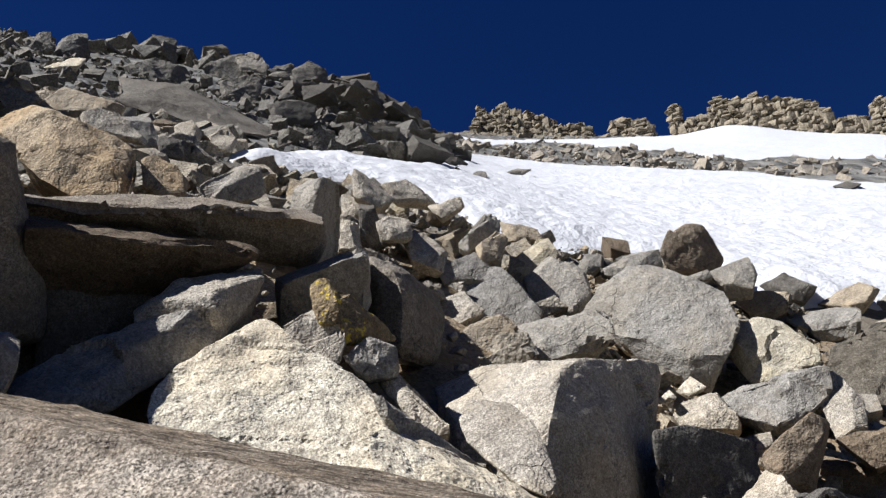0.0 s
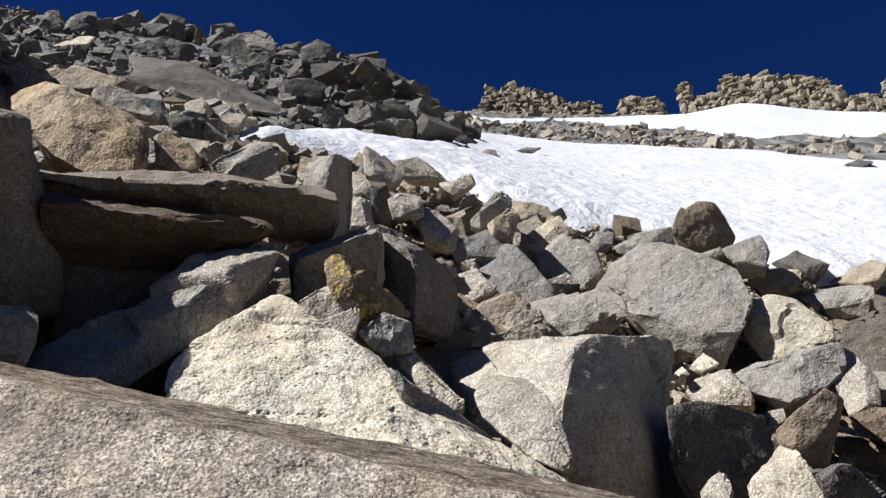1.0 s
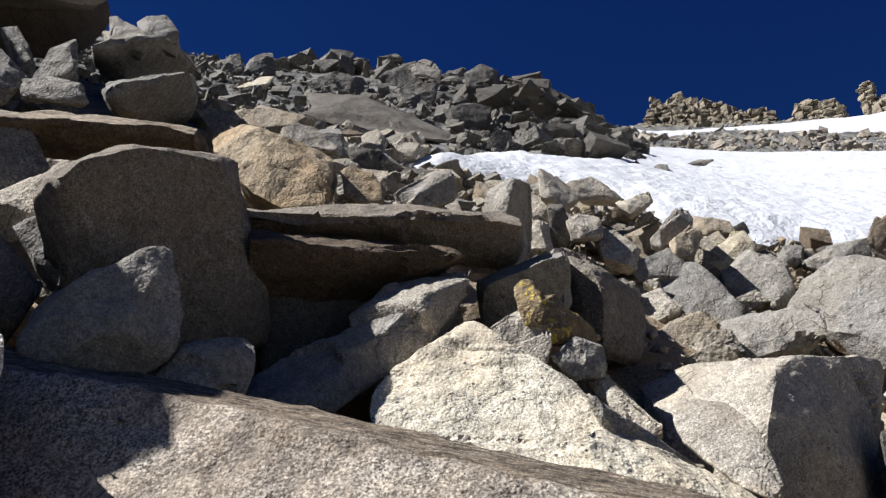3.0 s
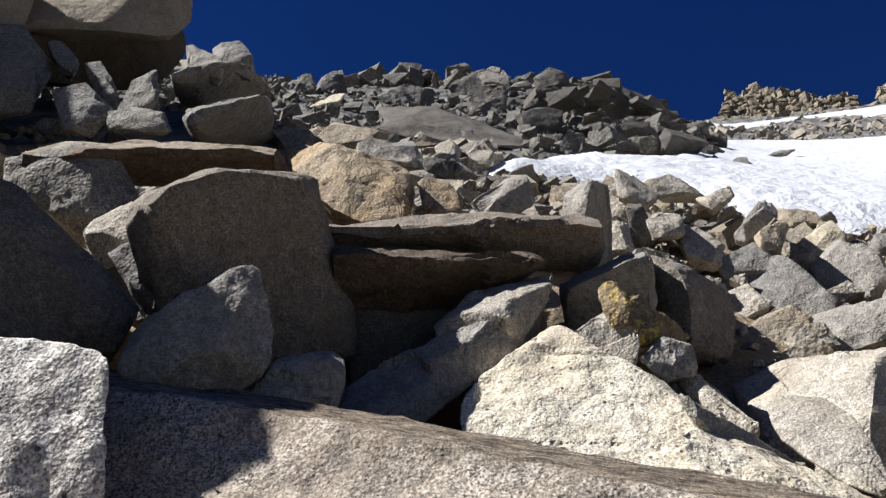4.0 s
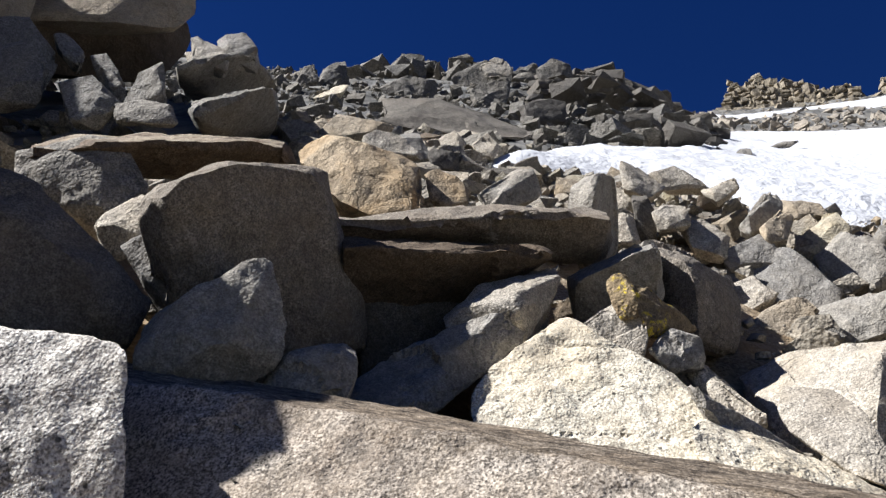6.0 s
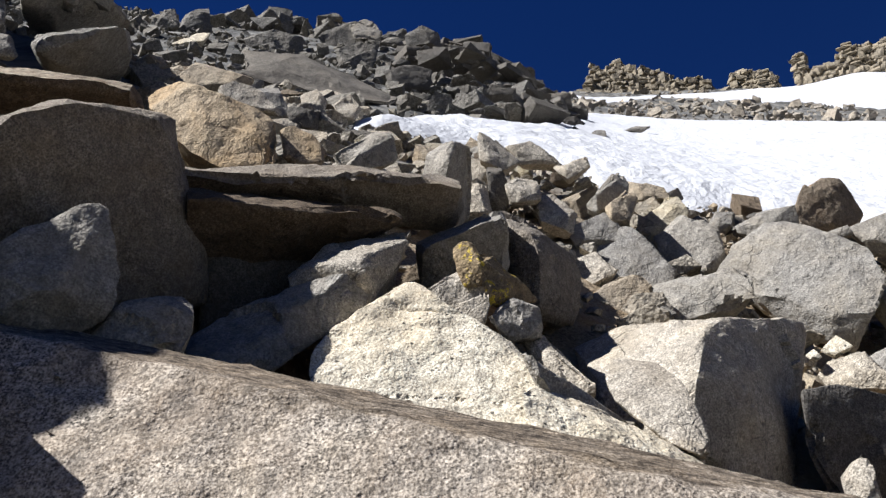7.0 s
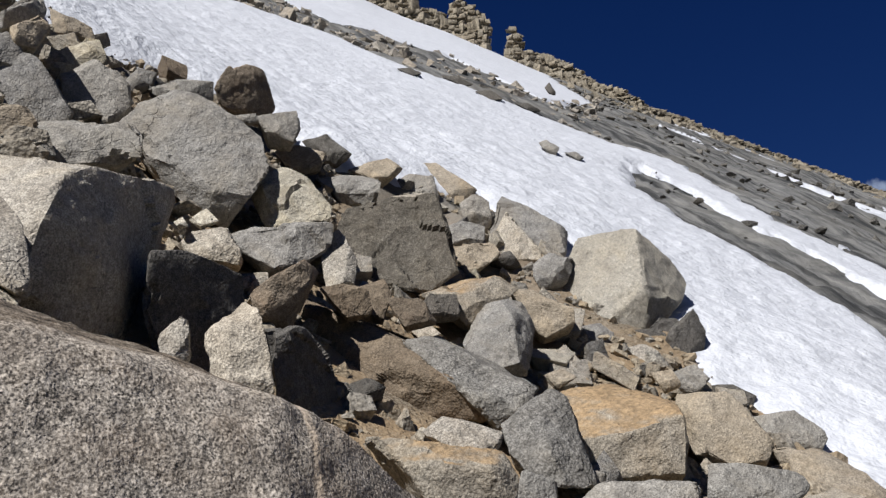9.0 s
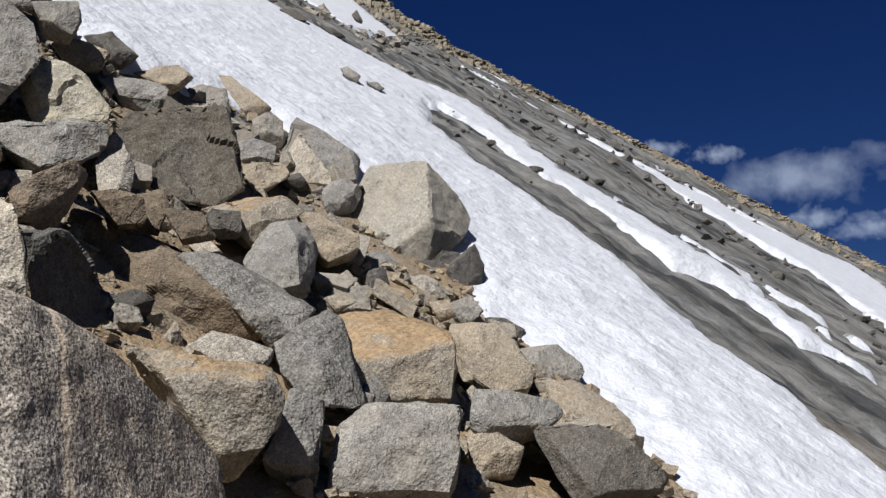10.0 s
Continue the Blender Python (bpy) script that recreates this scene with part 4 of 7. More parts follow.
rock("boulder", "grey", (1.05, 7.06, 4.50), 4, "grey pyramid-shaped granite stone",
     [(-0.31, -0.08, 0.43), (-0.08, -0.04, 0.65), (0.05, -0.08, 0.60), (0.21, -0.14, 0.43), (0.23, -0.20, 0.26), (0.10, -0.24, 0.08), (-0.16, -0.22, 0.02), (-0.27, -0.15, 0.20), (0.05, -0.17, 0.44), (0.06, -0.19, 0.29), (-0.05, -0.18, 0.31), (-0.20, 0.53, 0.69), (0.13, 0.54, 0.83), (0.29, 0.43, 0.53), (-0.06, 0.40, 0.32), (0.20, -0.13, 0.17), (0.10, -0.09, 0.02), (-0.10, -0.02, 0.00), (-0.20, 0.02, 0.18)])
rock("boulder", "ochre", (0.93, 7.81, 5.19), 4, "ochre-stained angular granite stone",
     [(-0.28, -0.13, 0.18), (0.02, -0.15, 0.50), (0.11, -0.20, 0.50), (0.19, -0.32, 0.25), (0.09, -0.31, 0.15), (-0.18, -0.24, 0.01), (0.07, -0.31, 0.23), (-0.09, -0.27, 0.11), (0.01, -0.22, 0.35), (-0.19, 0.49, 0.48), (0.08, 0.46, 0.77), (0.16, 0.42, 0.76), (0.22, 0.32, 0.54), (0.14, 0.33, 0.46), (-0.10, 0.39, 0.33), (-0.22, -0.04, 0.14), (0.09, -0.16, 0.14), (-0.13, -0.07, 0.00)])
rock("boulder", "grey", (0.44, 6.65, 4.13), 4, "broad grey granite boulder",
     [(-0.48, -0.03, 0.64), (-0.27, -0.04, 0.74), (0.09, -0.14, 0.68), (0.36, -0.36, 0.21), (0.27, -0.40, 0.07), (0.00, -0.32, 0.13), (-0.39, -0.15, 0.37), (-0.01, -0.28, 0.36), (0.16, -0.37, 0.16), (-0.04, -0.28, 0.28), (-0.41, 0.59, 0.89), (-0.22, 0.59, 0.98), (0.10, 0.50, 0.93), (0.35, 0.29, 0.50), (0.26, 0.27, 0.37), (0.02, 0.33, 0.43), (-0.34, 0.49, 0.64), (0.30, -0.28, 0.11), (0.23, -0.25, 0.00), (0.01, -0.17, 0.07)])
rock("boulder", "pale", (0.22, 6.13, 4.10), 4, "pale blunt granite stone",
     [(-0.18, -0.06, 0.26), (-0.00, -0.10, 0.30), (0.15, -0.20, 0.10), (0.09, -0.21, 0.01), (-0.14, -0.15, 0.00), (-0.10, -0.12, 0.20), (0.00, -0.17, 0.09), (0.10, -0.21, 0.10), (-0.15, 0.36, 0.42), (0.00, 0.33, 0.46), (0.14, 0.24, 0.28), (0.08, 0.23, 0.20), (-0.11, 0.28, 0.19), (0.13, -0.11, 0.08), (0.08, -0.09, 0.00), (-0.10, -0.02, 0.01)])
rock("boulder", "rust", (2.76, 8.99, 5.80), 5, "rounded rust-brown boulder at the snow's edge",
     [(-0.45, -0.42, 0.12), (-0.31, -0.37, 0.46), (-0.13, -0.29, 0.58), (0.13, -0.18, 0.61), (0.30, -0.09, 0.23), (0.15, -0.14, 0.11), (-0.36, -0.37, 0.03), (0.16, -0.17, 0.17), (-0.08, -0.31, 0.35), (-0.29, -0.37, 0.24), (-0.21, 0.28, 0.46), (-0.08, 0.32, 0.76), (0.08, 0.39, 0.87), (0.31, 0.48, 0.89), (0.45, 0.57, 0.55), (0.32, 0.52, 0.45), (-0.13, 0.32, 0.38), (0.22, -0.12, 0.07), (0.12, -0.09, 0.00), (-0.20, 0.03, 0.11)])
rock("boulder", "grey", (2.88, 8.11, 5.16), 4, "grey granite boulder near the snow",
     [(-0.32, -0.16, 0.26), (0.09, -0.17, 0.42), (0.10, -0.22, 0.20), (0.03, -0.25, 0.03), (-0.22, -0.23, 0.00), (-0.14, -0.21, 0.24), (-0.04, -0.22, 0.20), (-0.04, -0.23, 0.22), (-0.10, 0.41, 0.50), (0.26, 0.39, 0.64), (0.27, 0.35, 0.45), (0.21, 0.33, 0.29), (-0.01, 0.35, 0.27), (0.05, -0.11, 0.01), (-0.14, -0.04, 0.02)])
rock("boulder", "grey", (2.45, 7.93, 5.24), 4, "small flat grey stone lying in the talus",
     [(-0.22, -0.08, 0.06), (0.06, -0.15, 0.13), (0.09, -0.17, 0.04), (-0.10, -0.13, 0.00), (-0.11, -0.12, 0.06), (-0.04, -0.15, 0.04), (0.03, -0.16, 0.07), (-0.09, 0.30, 0.23), (0.16, 0.24, 0.29), (0.18, 0.22, 0.21), (0.02, 0.26, 0.17), (0.09, -0.06, 0.06), (-0.06, -0.01, 0.03)])
rock("boulder", "grey", (1.88, 8.00, 5.32), 4, "flat grey granite stone",
     [(-0.36, -0.11, 0.14), (-0.08, -0.15, 0.25), (0.21, -0.20, 0.28), (0.22, -0.24, 0.09), (-0.18, -0.17, 0.00), (-0.07, -0.19, 0.11), (-0.12, -0.19, 0.12), (-0.04, -0.19, 0.22), (-0.21, 0.37, 0.37), (0.03, 0.34, 0.46), (0.28, 0.29, 0.49), (0.29, 0.27, 0.32), (-0.06, 0.32, 0.24), (0.19, -0.13, 0.08), (-0.12, -0.01, 0.03)])
rock("boulder", "ochre", (2.40, 6.38, 3.61), 4, "cream granite boulder with ochre stains",
     [(-0.35, 0.01, 0.46), (-0.08, -0.03, 0.65), (0.09, -0.15, 0.52), (0.21, -0.29, 0.30), (0.16, -0.35, 0.10), (-0.15, -0.24, 0.06), (-0.31, -0.11, 0.22), (-0.02, -0.25, 0.22), (-0.07, -0.23, 0.21), (-0.05, -0.18, 0.41), (-0.15, 0.46, 0.61), (0.09, 0.43, 0.78), (0.24, 0.32, 0.66), (0.35, 0.20, 0.47), (0.30, 0.15, 0.29), (0.03, 0.25, 0.25), (-0.11, 0.36, 0.39), (0.15, -0.20, 0.04), (-0.10, -0.10, 0.00), (-0.24, -0.05, 0.14)])
rock("boulder", "grey", (2.06, 5.63, 3.11), 4, "flat cracked grey granite stone",
     [(-0.44, 0.02, 0.26), (-0.12, -0.09, 0.36), (0.29, -0.26, 0.40), (0.23, -0.33, 0.18), (-0.10, -0.24, 0.03), (-0.25, -0.12, 0.14), (-0.08, -0.17, 0.25), (0.07, -0.28, 0.20), (0.04, -0.28, 0.14), (-0.23, 0.48, 0.39), (0.05, 0.39, 0.47), (0.41, 0.23, 0.52), (0.37, 0.17, 0.32), (0.07, 0.25, 0.18), (-0.06, 0.36, 0.28), (-0.05, -0.10, 0.00), (-0.19, -0.04, 0.10)])
rock("boulder", "pale", (1.58, 5.40, 3.08), 4, "pale sunlit stone in the talus",
     [(-0.23, -0.03, 0.09), (-0.14, -0.03, 0.23), (0.05, -0.12, 0.25), (0.11, -0.27, 0.00), (-0.03, -0.17, 0.03), (0.02, -0.18, 0.13), (0.01, -0.17, 0.12), (0.01, -0.16, 0.13), (-0.11, 0.34, 0.20), (-0.02, 0.35, 0.32), (0.14, 0.26, 0.34), (0.20, 0.13, 0.12), (0.07, 0.22, 0.15), (-0.18, 0.01, 0.06), (0.12, -0.11, 0.00), (-0.01, -0.06, 0.02)])
rock("boulder", "rust", (1.85, 4.97, 2.63), 4, "rust-brown stone in a hollow",
     [(-0.22, -0.16, 0.19), (0.06, -0.20, 0.40), (0.15, -0.20, 0.34), (0.00, -0.16, 0.05), (-0.19, -0.15, 0.07), (-0.19, -0.18, 0.09), (-0.14, -0.19, 0.18), (-0.05, -0.18, 0.10), (-0.04, 0.30, 0.30), (0.22, 0.27, 0.48), (0.30, 0.27, 0.43), (0.17, 0.30, 0.17), (-0.01, 0.31, 0.19), (0.04, -0.03, 0.00), (-0.10, 0.02, 0.03)])
rock("block", "slate", (3.60, 6.97, 3.50), 5, "broad dark brown granite slab leaning on the talus",
     [(-0.58, 0.09, 0.52), (-0.43, 0.14, 0.82), (-0.04, 0.03, 0.95), (0.28, -0.14, 0.97), (0.35, -0.27, 0.60), (0.34, -0.47, 0.18), (0.10, -0.40, 0.00), (-0.20, -0.24, 0.01), (-0.42, -0.07, 0.13), (-0.22, 0.60, 0.90), (0.54, 0.31, 1.02), (0.44, 0.05, 0.25), (-0.14, 0.34, 0.24)])
rock("boulder", "pale", (1.32, 3.90, 2.00), 5, "pale upright granite shard",
     [(-0.15, -0.04, 0.35), (-0.00, -0.06, 0.52), (0.05, -0.10, 0.45), (0.08, -0.23, 0.07), (-0.14, -0.13, 0.08), (-0.04, -0.11, 0.34), (-0.08, -0.10, 0.40), (-0.08, -0.17, 0.14), (-0.03, 0.28, 0.40), (0.10, 0.27, 0.55), (0.15, 0.23, 0.48), (0.17, 0.12, 0.15), (-0.02, 0.20, 0.15), (0.09, -0.11, 0.00), (-0.09, -0.04, 0.00)])
rock("boulder", "pale", (1.05, 3.88, 2.16), 4, "small pale granite shard",
     [(-0.09, -0.05, 0.17), (-0.00, -0.07, 0.24), (0.02, -0.08, 0.23), (0.03, -0.12, 0.09), (-0.01, -0.12, 0.03), (-0.08, -0.08, 0.06), (-0.02, -0.10, 0.14), (-0.03, -0.10, 0.12), (-0.01, -0.11, 0.11), (-0.02, 0.19, 0.20), (0.05, 0.18, 0.27), (0.07, 0.16, 0.25), (0.09, 0.13, 0.13), (0.05, 0.13, 0.08), (-0.02, 0.17, 0.10), (0.04, -0.06, 0.06), (0.00, -0.04, 0.00), (-0.06, -0.02, 0.02)])
# deep shade beside the split boulder, given as a dark-coloured block
rock("block", "dark", (1.30, 4.60, 2.18), 4, "granite block with deep shade put into its dark colour",
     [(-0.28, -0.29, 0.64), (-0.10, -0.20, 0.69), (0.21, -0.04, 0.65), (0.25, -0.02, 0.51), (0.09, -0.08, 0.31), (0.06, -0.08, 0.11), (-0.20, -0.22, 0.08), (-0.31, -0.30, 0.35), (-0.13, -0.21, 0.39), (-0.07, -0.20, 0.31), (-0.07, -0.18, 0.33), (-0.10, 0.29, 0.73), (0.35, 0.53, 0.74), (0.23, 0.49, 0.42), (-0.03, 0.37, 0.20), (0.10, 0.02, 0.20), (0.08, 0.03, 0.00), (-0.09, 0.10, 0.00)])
# grey granite; its dark colour stands in for the shade on it
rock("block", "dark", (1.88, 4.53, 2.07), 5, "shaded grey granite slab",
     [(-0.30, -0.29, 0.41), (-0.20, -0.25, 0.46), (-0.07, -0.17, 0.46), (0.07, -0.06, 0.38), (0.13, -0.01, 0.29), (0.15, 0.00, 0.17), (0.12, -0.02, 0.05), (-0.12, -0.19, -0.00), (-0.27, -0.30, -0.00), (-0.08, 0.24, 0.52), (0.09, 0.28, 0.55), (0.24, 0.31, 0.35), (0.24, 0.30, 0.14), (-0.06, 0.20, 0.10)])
rock("boulder", "white", (1.51, 5.41, 3.33), 3, "small white stone lying in the talus",
     [(-0.10, -0.02, 0.05), (0.00, -0.03, 0.14), (0.07, -0.08, 0.05), (-0.03, -0.05, 0.01), (-0.07, -0.04, 0.05), (0.03, -0.08, 0.04), (0.05, -0.07, 0.07), (-0.05, 0.12, 0.10), (0.04, 0.11, 0.17), (0.09, 0.07, 0.10), (0.01, 0.10, 0.06), (-0.07, 0.01, 0.04), (0.06, -0.04, 0.04), (-0.02, -0.01, 0.00)])
rock("boulder", "white", (1.36, 5.35, 3.29), 3, "small white stone lying in the talus",
     [(-0.05, -0.02, 0.04), (-0.00, -0.03, 0.08), (0.03, -0.06, 0.02), (-0.02, -0.04, 0.00), (-0.01, -0.04, 0.06), (-0.01, -0.04, 0.03), (-0.02, -0.05, 0.03), (-0.02, 0.09, 0.08), (0.02, 0.09, 0.11), (0.05, 0.06, 0.06), (0.01, 0.07, 0.04), (0.03, -0.02, 0.02), (-0.01, -0.01, 0.00)])
rock("block", "smooth", (6.23, 7.02, 3.36), 5, "large smooth grey granite boulder standing at the snow's edge",
     [(-0.75, 0.28, 0.52), (-0.47, 0.24, 1.10), (-0.09, -0.24, 1.15), (0.31, -0.17, 0.97), (0.59, -0.17, 0.67), (0.42, -0.29, 0.46), (-0.24, -0.52, 0.47), (-0.57, -0.33, 0.14), (-0.29, -0.39, -0.00), (0.07, -0.36, 0.18), (-0.77, -0.07, 0.23), (0.28, 0.91, 1.28), (0.91, 0.46, 1.04), (0.53, 0.61, 0.42)])
rock("boulder", "dark", (6.27, 6.36, 2.84), 4, "dark boulder in the shade beside the snow",
     [(-0.40, -0.11, 0.46), (-0.04, -0.16, 0.73), (0.04, -0.19, 0.49), (-0.03, -0.19, 0.22), (-0.28, -0.15, 0.10), (-0.24, -0.17, 0.48), (-0.08, -0.17, 0.64), (-0.20, -0.16, 0.51), (0.05, 0.33, 0.54), (0.37, 0.28, 0.79), (0.43, 0.25, 0.58), (0.37, 0.25, 0.34), (0.15, 0.29, 0.23), (0.00, -0.10, 0.10), (-0.14, -0.00, 0.00)])
rock("block", "grey", (3.85, 5.72, 2.64), 5, "upright grey granite spike with split faces",
     [(-0.32, 0.07, 0.23), (-0.21, 0.08, 0.46), (-0.07, 0.04, 0.64), (0.18, 0.02, 0.60), (0.22, -0.06, 0.42), (0.16, -0.12, 0.23), (0.09, -0.20, 0.00), (-0.22, -0.30, 0.02), (-0.35, -0.11, 0.07), (-0.09, -0.22, 0.42), (-0.12, -0.35, 0.07), (0.17, 0.51, 0.60), (0.46, 0.38, 0.40), (0.10, 0.20, 0.10)])
rock("boulder", "orange", (3.93, 6.23, 3.10), 4, "orange-stained flat granite stone",
     [(-0.46, 0.10, 0.28), (-0.15, -0.04, 0.41), (0.08, -0.17, 0.47), (0.18, -0.32, 0.32), (0.00, -0.29, 0.17), (-0.24, -0.20, 0.04), (-0.13, -0.16, 0.27), (0.01, -0.21, 0.38), (-0.09, -0.20, 0.29), (-0.16, 0.52, 0.38), (0.11, 0.39, 0.50), (0.31, 0.28, 0.55), (0.40, 0.14, 0.42), (0.25, 0.17, 0.29), (0.03, 0.25, 0.18), (0.02, -0.19, 0.11), (-0.15, -0.07, 0.00)])
rock("block", "orange", (4.02, 4.57, 1.76), 5, "orange-topped granite block among gravel",
     [(-0.49, -0.14, 0.30), (-0.26, -0.31, 0.34), (-0.03, -0.47, 0.42), (-0.02, -0.48, 0.28), (-0.05, -0.46, 0.12), (-0.35, -0.24, 0.10), (-0.50, -0.13, 0.17), (-0.28, 0.45, 0.67), (0.11, 0.29, 0.73), (0.31, -0.04, 0.58), (0.05, 0.46, 0.33), (0.26, 0.30, 0.36), (0.48, 0.15, 0.44), (0.49, 0.14, 0.31), (0.46, 0.16, 0.16), (0.18, 0.36, 0.14), (0.03, 0.47, 0.21), (0.08, -0.25, 0.19), (0.05, -0.24, 0.02), (-0.19, -0.06, 0.00), (-0.32, 0.03, 0.07)])
rock("block", "grey", (3.20, 3.62, 1.28), 5, "grey flat-topped granite boulder",
     [(-0.44, -0.04, 0.38), (-0.31, -0.08, 0.47), (-0.07, -0.20, 0.52), (0.12, -0.33, 0.47), (0.06, -0.36, 0.26), (-0.01, -0.38, 0.10), (-0.51, -0.09, 0.10), (-0.26, -0.20, 0.29), (-0.14, -0.27, 0.36), (-0.25, -0.21, 0.33), (0.03, 0.50, 0.35), (0.16, 0.46, 0.44), (0.38, 0.34, 0.49), (0.57, 0.22, 0.44), (0.51, 0.19, 0.24), (0.45, 0.17, 0.08), (-0.04, 0.44, 0.09), (0.07, -0.22, 0.00), (-0.32, 0.06, 0.00)])
# another grey stone coloured dark in place of shade
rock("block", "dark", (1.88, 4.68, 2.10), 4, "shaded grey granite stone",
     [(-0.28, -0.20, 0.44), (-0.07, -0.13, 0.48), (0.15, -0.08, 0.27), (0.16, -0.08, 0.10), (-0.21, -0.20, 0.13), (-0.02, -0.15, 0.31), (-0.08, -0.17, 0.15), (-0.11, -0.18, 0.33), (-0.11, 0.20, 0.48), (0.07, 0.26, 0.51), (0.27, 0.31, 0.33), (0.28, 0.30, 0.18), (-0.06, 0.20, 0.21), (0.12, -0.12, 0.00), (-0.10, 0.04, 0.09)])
rock("boulder", "orange", (2.09, 3.35, 1.43), 5, "brown-topped granite boulder in the talus",
     [(-0.38, 0.15, 0.50), (-0.17, -0.00, 0.45), (0.08, -0.17, 0.41), (0.12, -0.22, 0.32), (0.09, -0.24, 0.21), (0.03, -0.22, 0.12), (-0.10, -0.15, 0.09), (-0.26, 0.01, 0.29), (-0.21, -0.09, 0.37), (0.01, -0.24, 0.34), (-0.12, 0.59, 0.49), (0.31, 0.29, 0.40), (0.33, 0.22, 0.22), (0.14, 0.31, 0.10), (0.10, -0.12, 0.12), (0.06, -0.09, 0.03), (-0.04, -0.02, 0.00)])
rock("boulder", "pale", (2.29, 3.65, 1.84), 4, "pale oblong stone resting on the brown-topped boulder",
     [(-0.21, 0.03, 0.13), (-0.13, 0.00, 0.20), (0.08, -0.17, 0.14), (0.04, -0.19, 0.05), (-0.10, -0.10, 0.03), (-0.01, -0.14, 0.10), (0.00, -0.16, 0.09), (-0.12, -0.05, 0.13), (-0.04, 0.28, 0.15), (0.03, 0.25, 0.21), (0.21, 0.10, 0.15), (0.18, 0.09, 0.08), (0.06, 0.17, 0.06), (0.06, -0.10, 0.03), (-0.05, -0.02, 0.00)])
rock("boulder", "grey", (5.87, 8.29, 4.31), 4, "grey angular boulder by the snow",
     [(-0.53, -0.02, 0.49), (-0.29, 0.07, 1.00), (-0.06, -0.10, 0.86), (0.27, -0.41, 0.50), (0.17, -0.49, 0.20), (-0.12, -0.39, 0.11), (-0.41, -0.17, 0.28), (-0.27, -0.11, 0.64), (-0.30, -0.18, 0.46), (-0.21, -0.19, 0.65), (-0.08, 0.54, 0.70), (0.14, 0.62, 1.15), (0.34, 0.47, 1.03), (0.63, 0.20, 0.71), (0.54, 0.13, 0.45), (0.29, 0.22, 0.37), (0.03, 0.41, 0.52), (0.16, -0.35, 0.06), (-0.03, -0.22, 0.00), (-0.27, -0.05, 0.16)])
rock("boulder", "pale", (5.51, 8.00, 4.26), 4, "pale angular granite stone lying in the talus",
     [(-0.29, 0.02, 0.38), (-0.11, 0.00, 0.67), (0.07, -0.25, 0.34), (0.07, -0.35, 0.09), (-0.30, -0.10, 0.07), (-0.09, -0.10, 0.56), (-0.11, -0.11, 0.44), (0.01, -0.30, 0.25), (0.01, 0.41, 0.52), (0.17, 0.40, 0.77), (0.32, 0.18, 0.49), (0.32, 0.09, 0.27), (0.01, 0.31, 0.25), (0.11, -0.20, 0.02), (-0.18, 0.00, 0.00)])
rock("boulder", "tan", (4.89, 4.65, 1.86), 4, "tan granite boulder in gravel",
     [(-0.38, 0.07, 0.59), (-0.08, -0.11, 0.58), (0.05, -0.34, 0.28), (-0.05, -0.35, 0.14), (-0.27, -0.25, 0.09), (-0.46, -0.04, 0.28), (-0.20, -0.23, 0.28), (-0.30, -0.17, 0.34), (-0.13, -0.33, 0.18), (0.15, 0.56, 0.61), (0.43, 0.40, 0.60), (0.55, 0.19, 0.32), (0.45, 0.18, 0.20), (0.25, 0.27, 0.15), (0.08, 0.46, 0.32), (0.02, -0.21, 0.05), (-0.13, -0.10, 0.00)])
rock("boulder", "grey", (4.18, 3.82, 1.57), 4, "grey granite boulder with cracks",
     [(-0.34, -0.01, 0.32), (-0.20, -0.09, 0.32), (0.06, -0.26, 0.28), (0.11, -0.31, 0.22), (-0.05, -0.26, 0.11), (-0.28, -0.15, 0.05), (-0.39, -0.06, 0.13), (-0.32, -0.13, 0.15), (-0.21, -0.18, 0.17), (-0.14, -0.20, 0.19), (0.13, 0.40, 0.31), (0.26, 0.32, 0.31), (0.50, 0.17, 0.27), (0.54, 0.12, 0.21), (0.40, 0.17, 0.11), (0.18, 0.27, 0.06), (0.08, 0.35, 0.13), (0.04, -0.14, 0.06), (-0.13, -0.03, 0.00), (-0.22, 0.04, 0.08)])
rock("slab", "dark", (4.44, 3.39, 1.24), 4, "dark flat granite slab",
     [(-0.44, 0.13, 0.47), (-0.24, -0.00, 0.49), (-0.06, -0.18, 0.42), (0.06, -0.43, 0.19), (-0.44, -0.16, 0.09), (-0.24, -0.24, 0.22), (-0.26, -0.18, 0.27), (-0.13, -0.27, 0.29), (0.17, 0.57, 0.42), (0.36, 0.45, 0.44), (0.53, 0.29, 0.38), (0.64, 0.05, 0.16), (0.17, 0.30, 0.07), (0.11, -0.29, 0.11), (-0.25, -0.04, 0.00)])
rock("boulder", "tan", (5.64, 4.37, 1.55), 4, "tan flat stone by the snow",
     [(-0.47, 0.22, 0.59), (-0.15, -0.00, 0.53), (0.03, -0.30, 0.27), (-0.03, -0.39, 0.10), (-0.38, -0.19, 0.10), (-0.13, -0.29, 0.23), (-0.16, -0.29, 0.16), (-0.43, 0.05, 0.42), (0.14, 0.66, 0.57), (0.43, 0.46, 0.51), (0.59, 0.19, 0.28), (0.53, 0.10, 0.12), (0.22, 0.28, 0.12), (0.01, -0.22, 0.17), (0.04, -0.24, 0.00), (-0.22, -0.05, 0.00)])
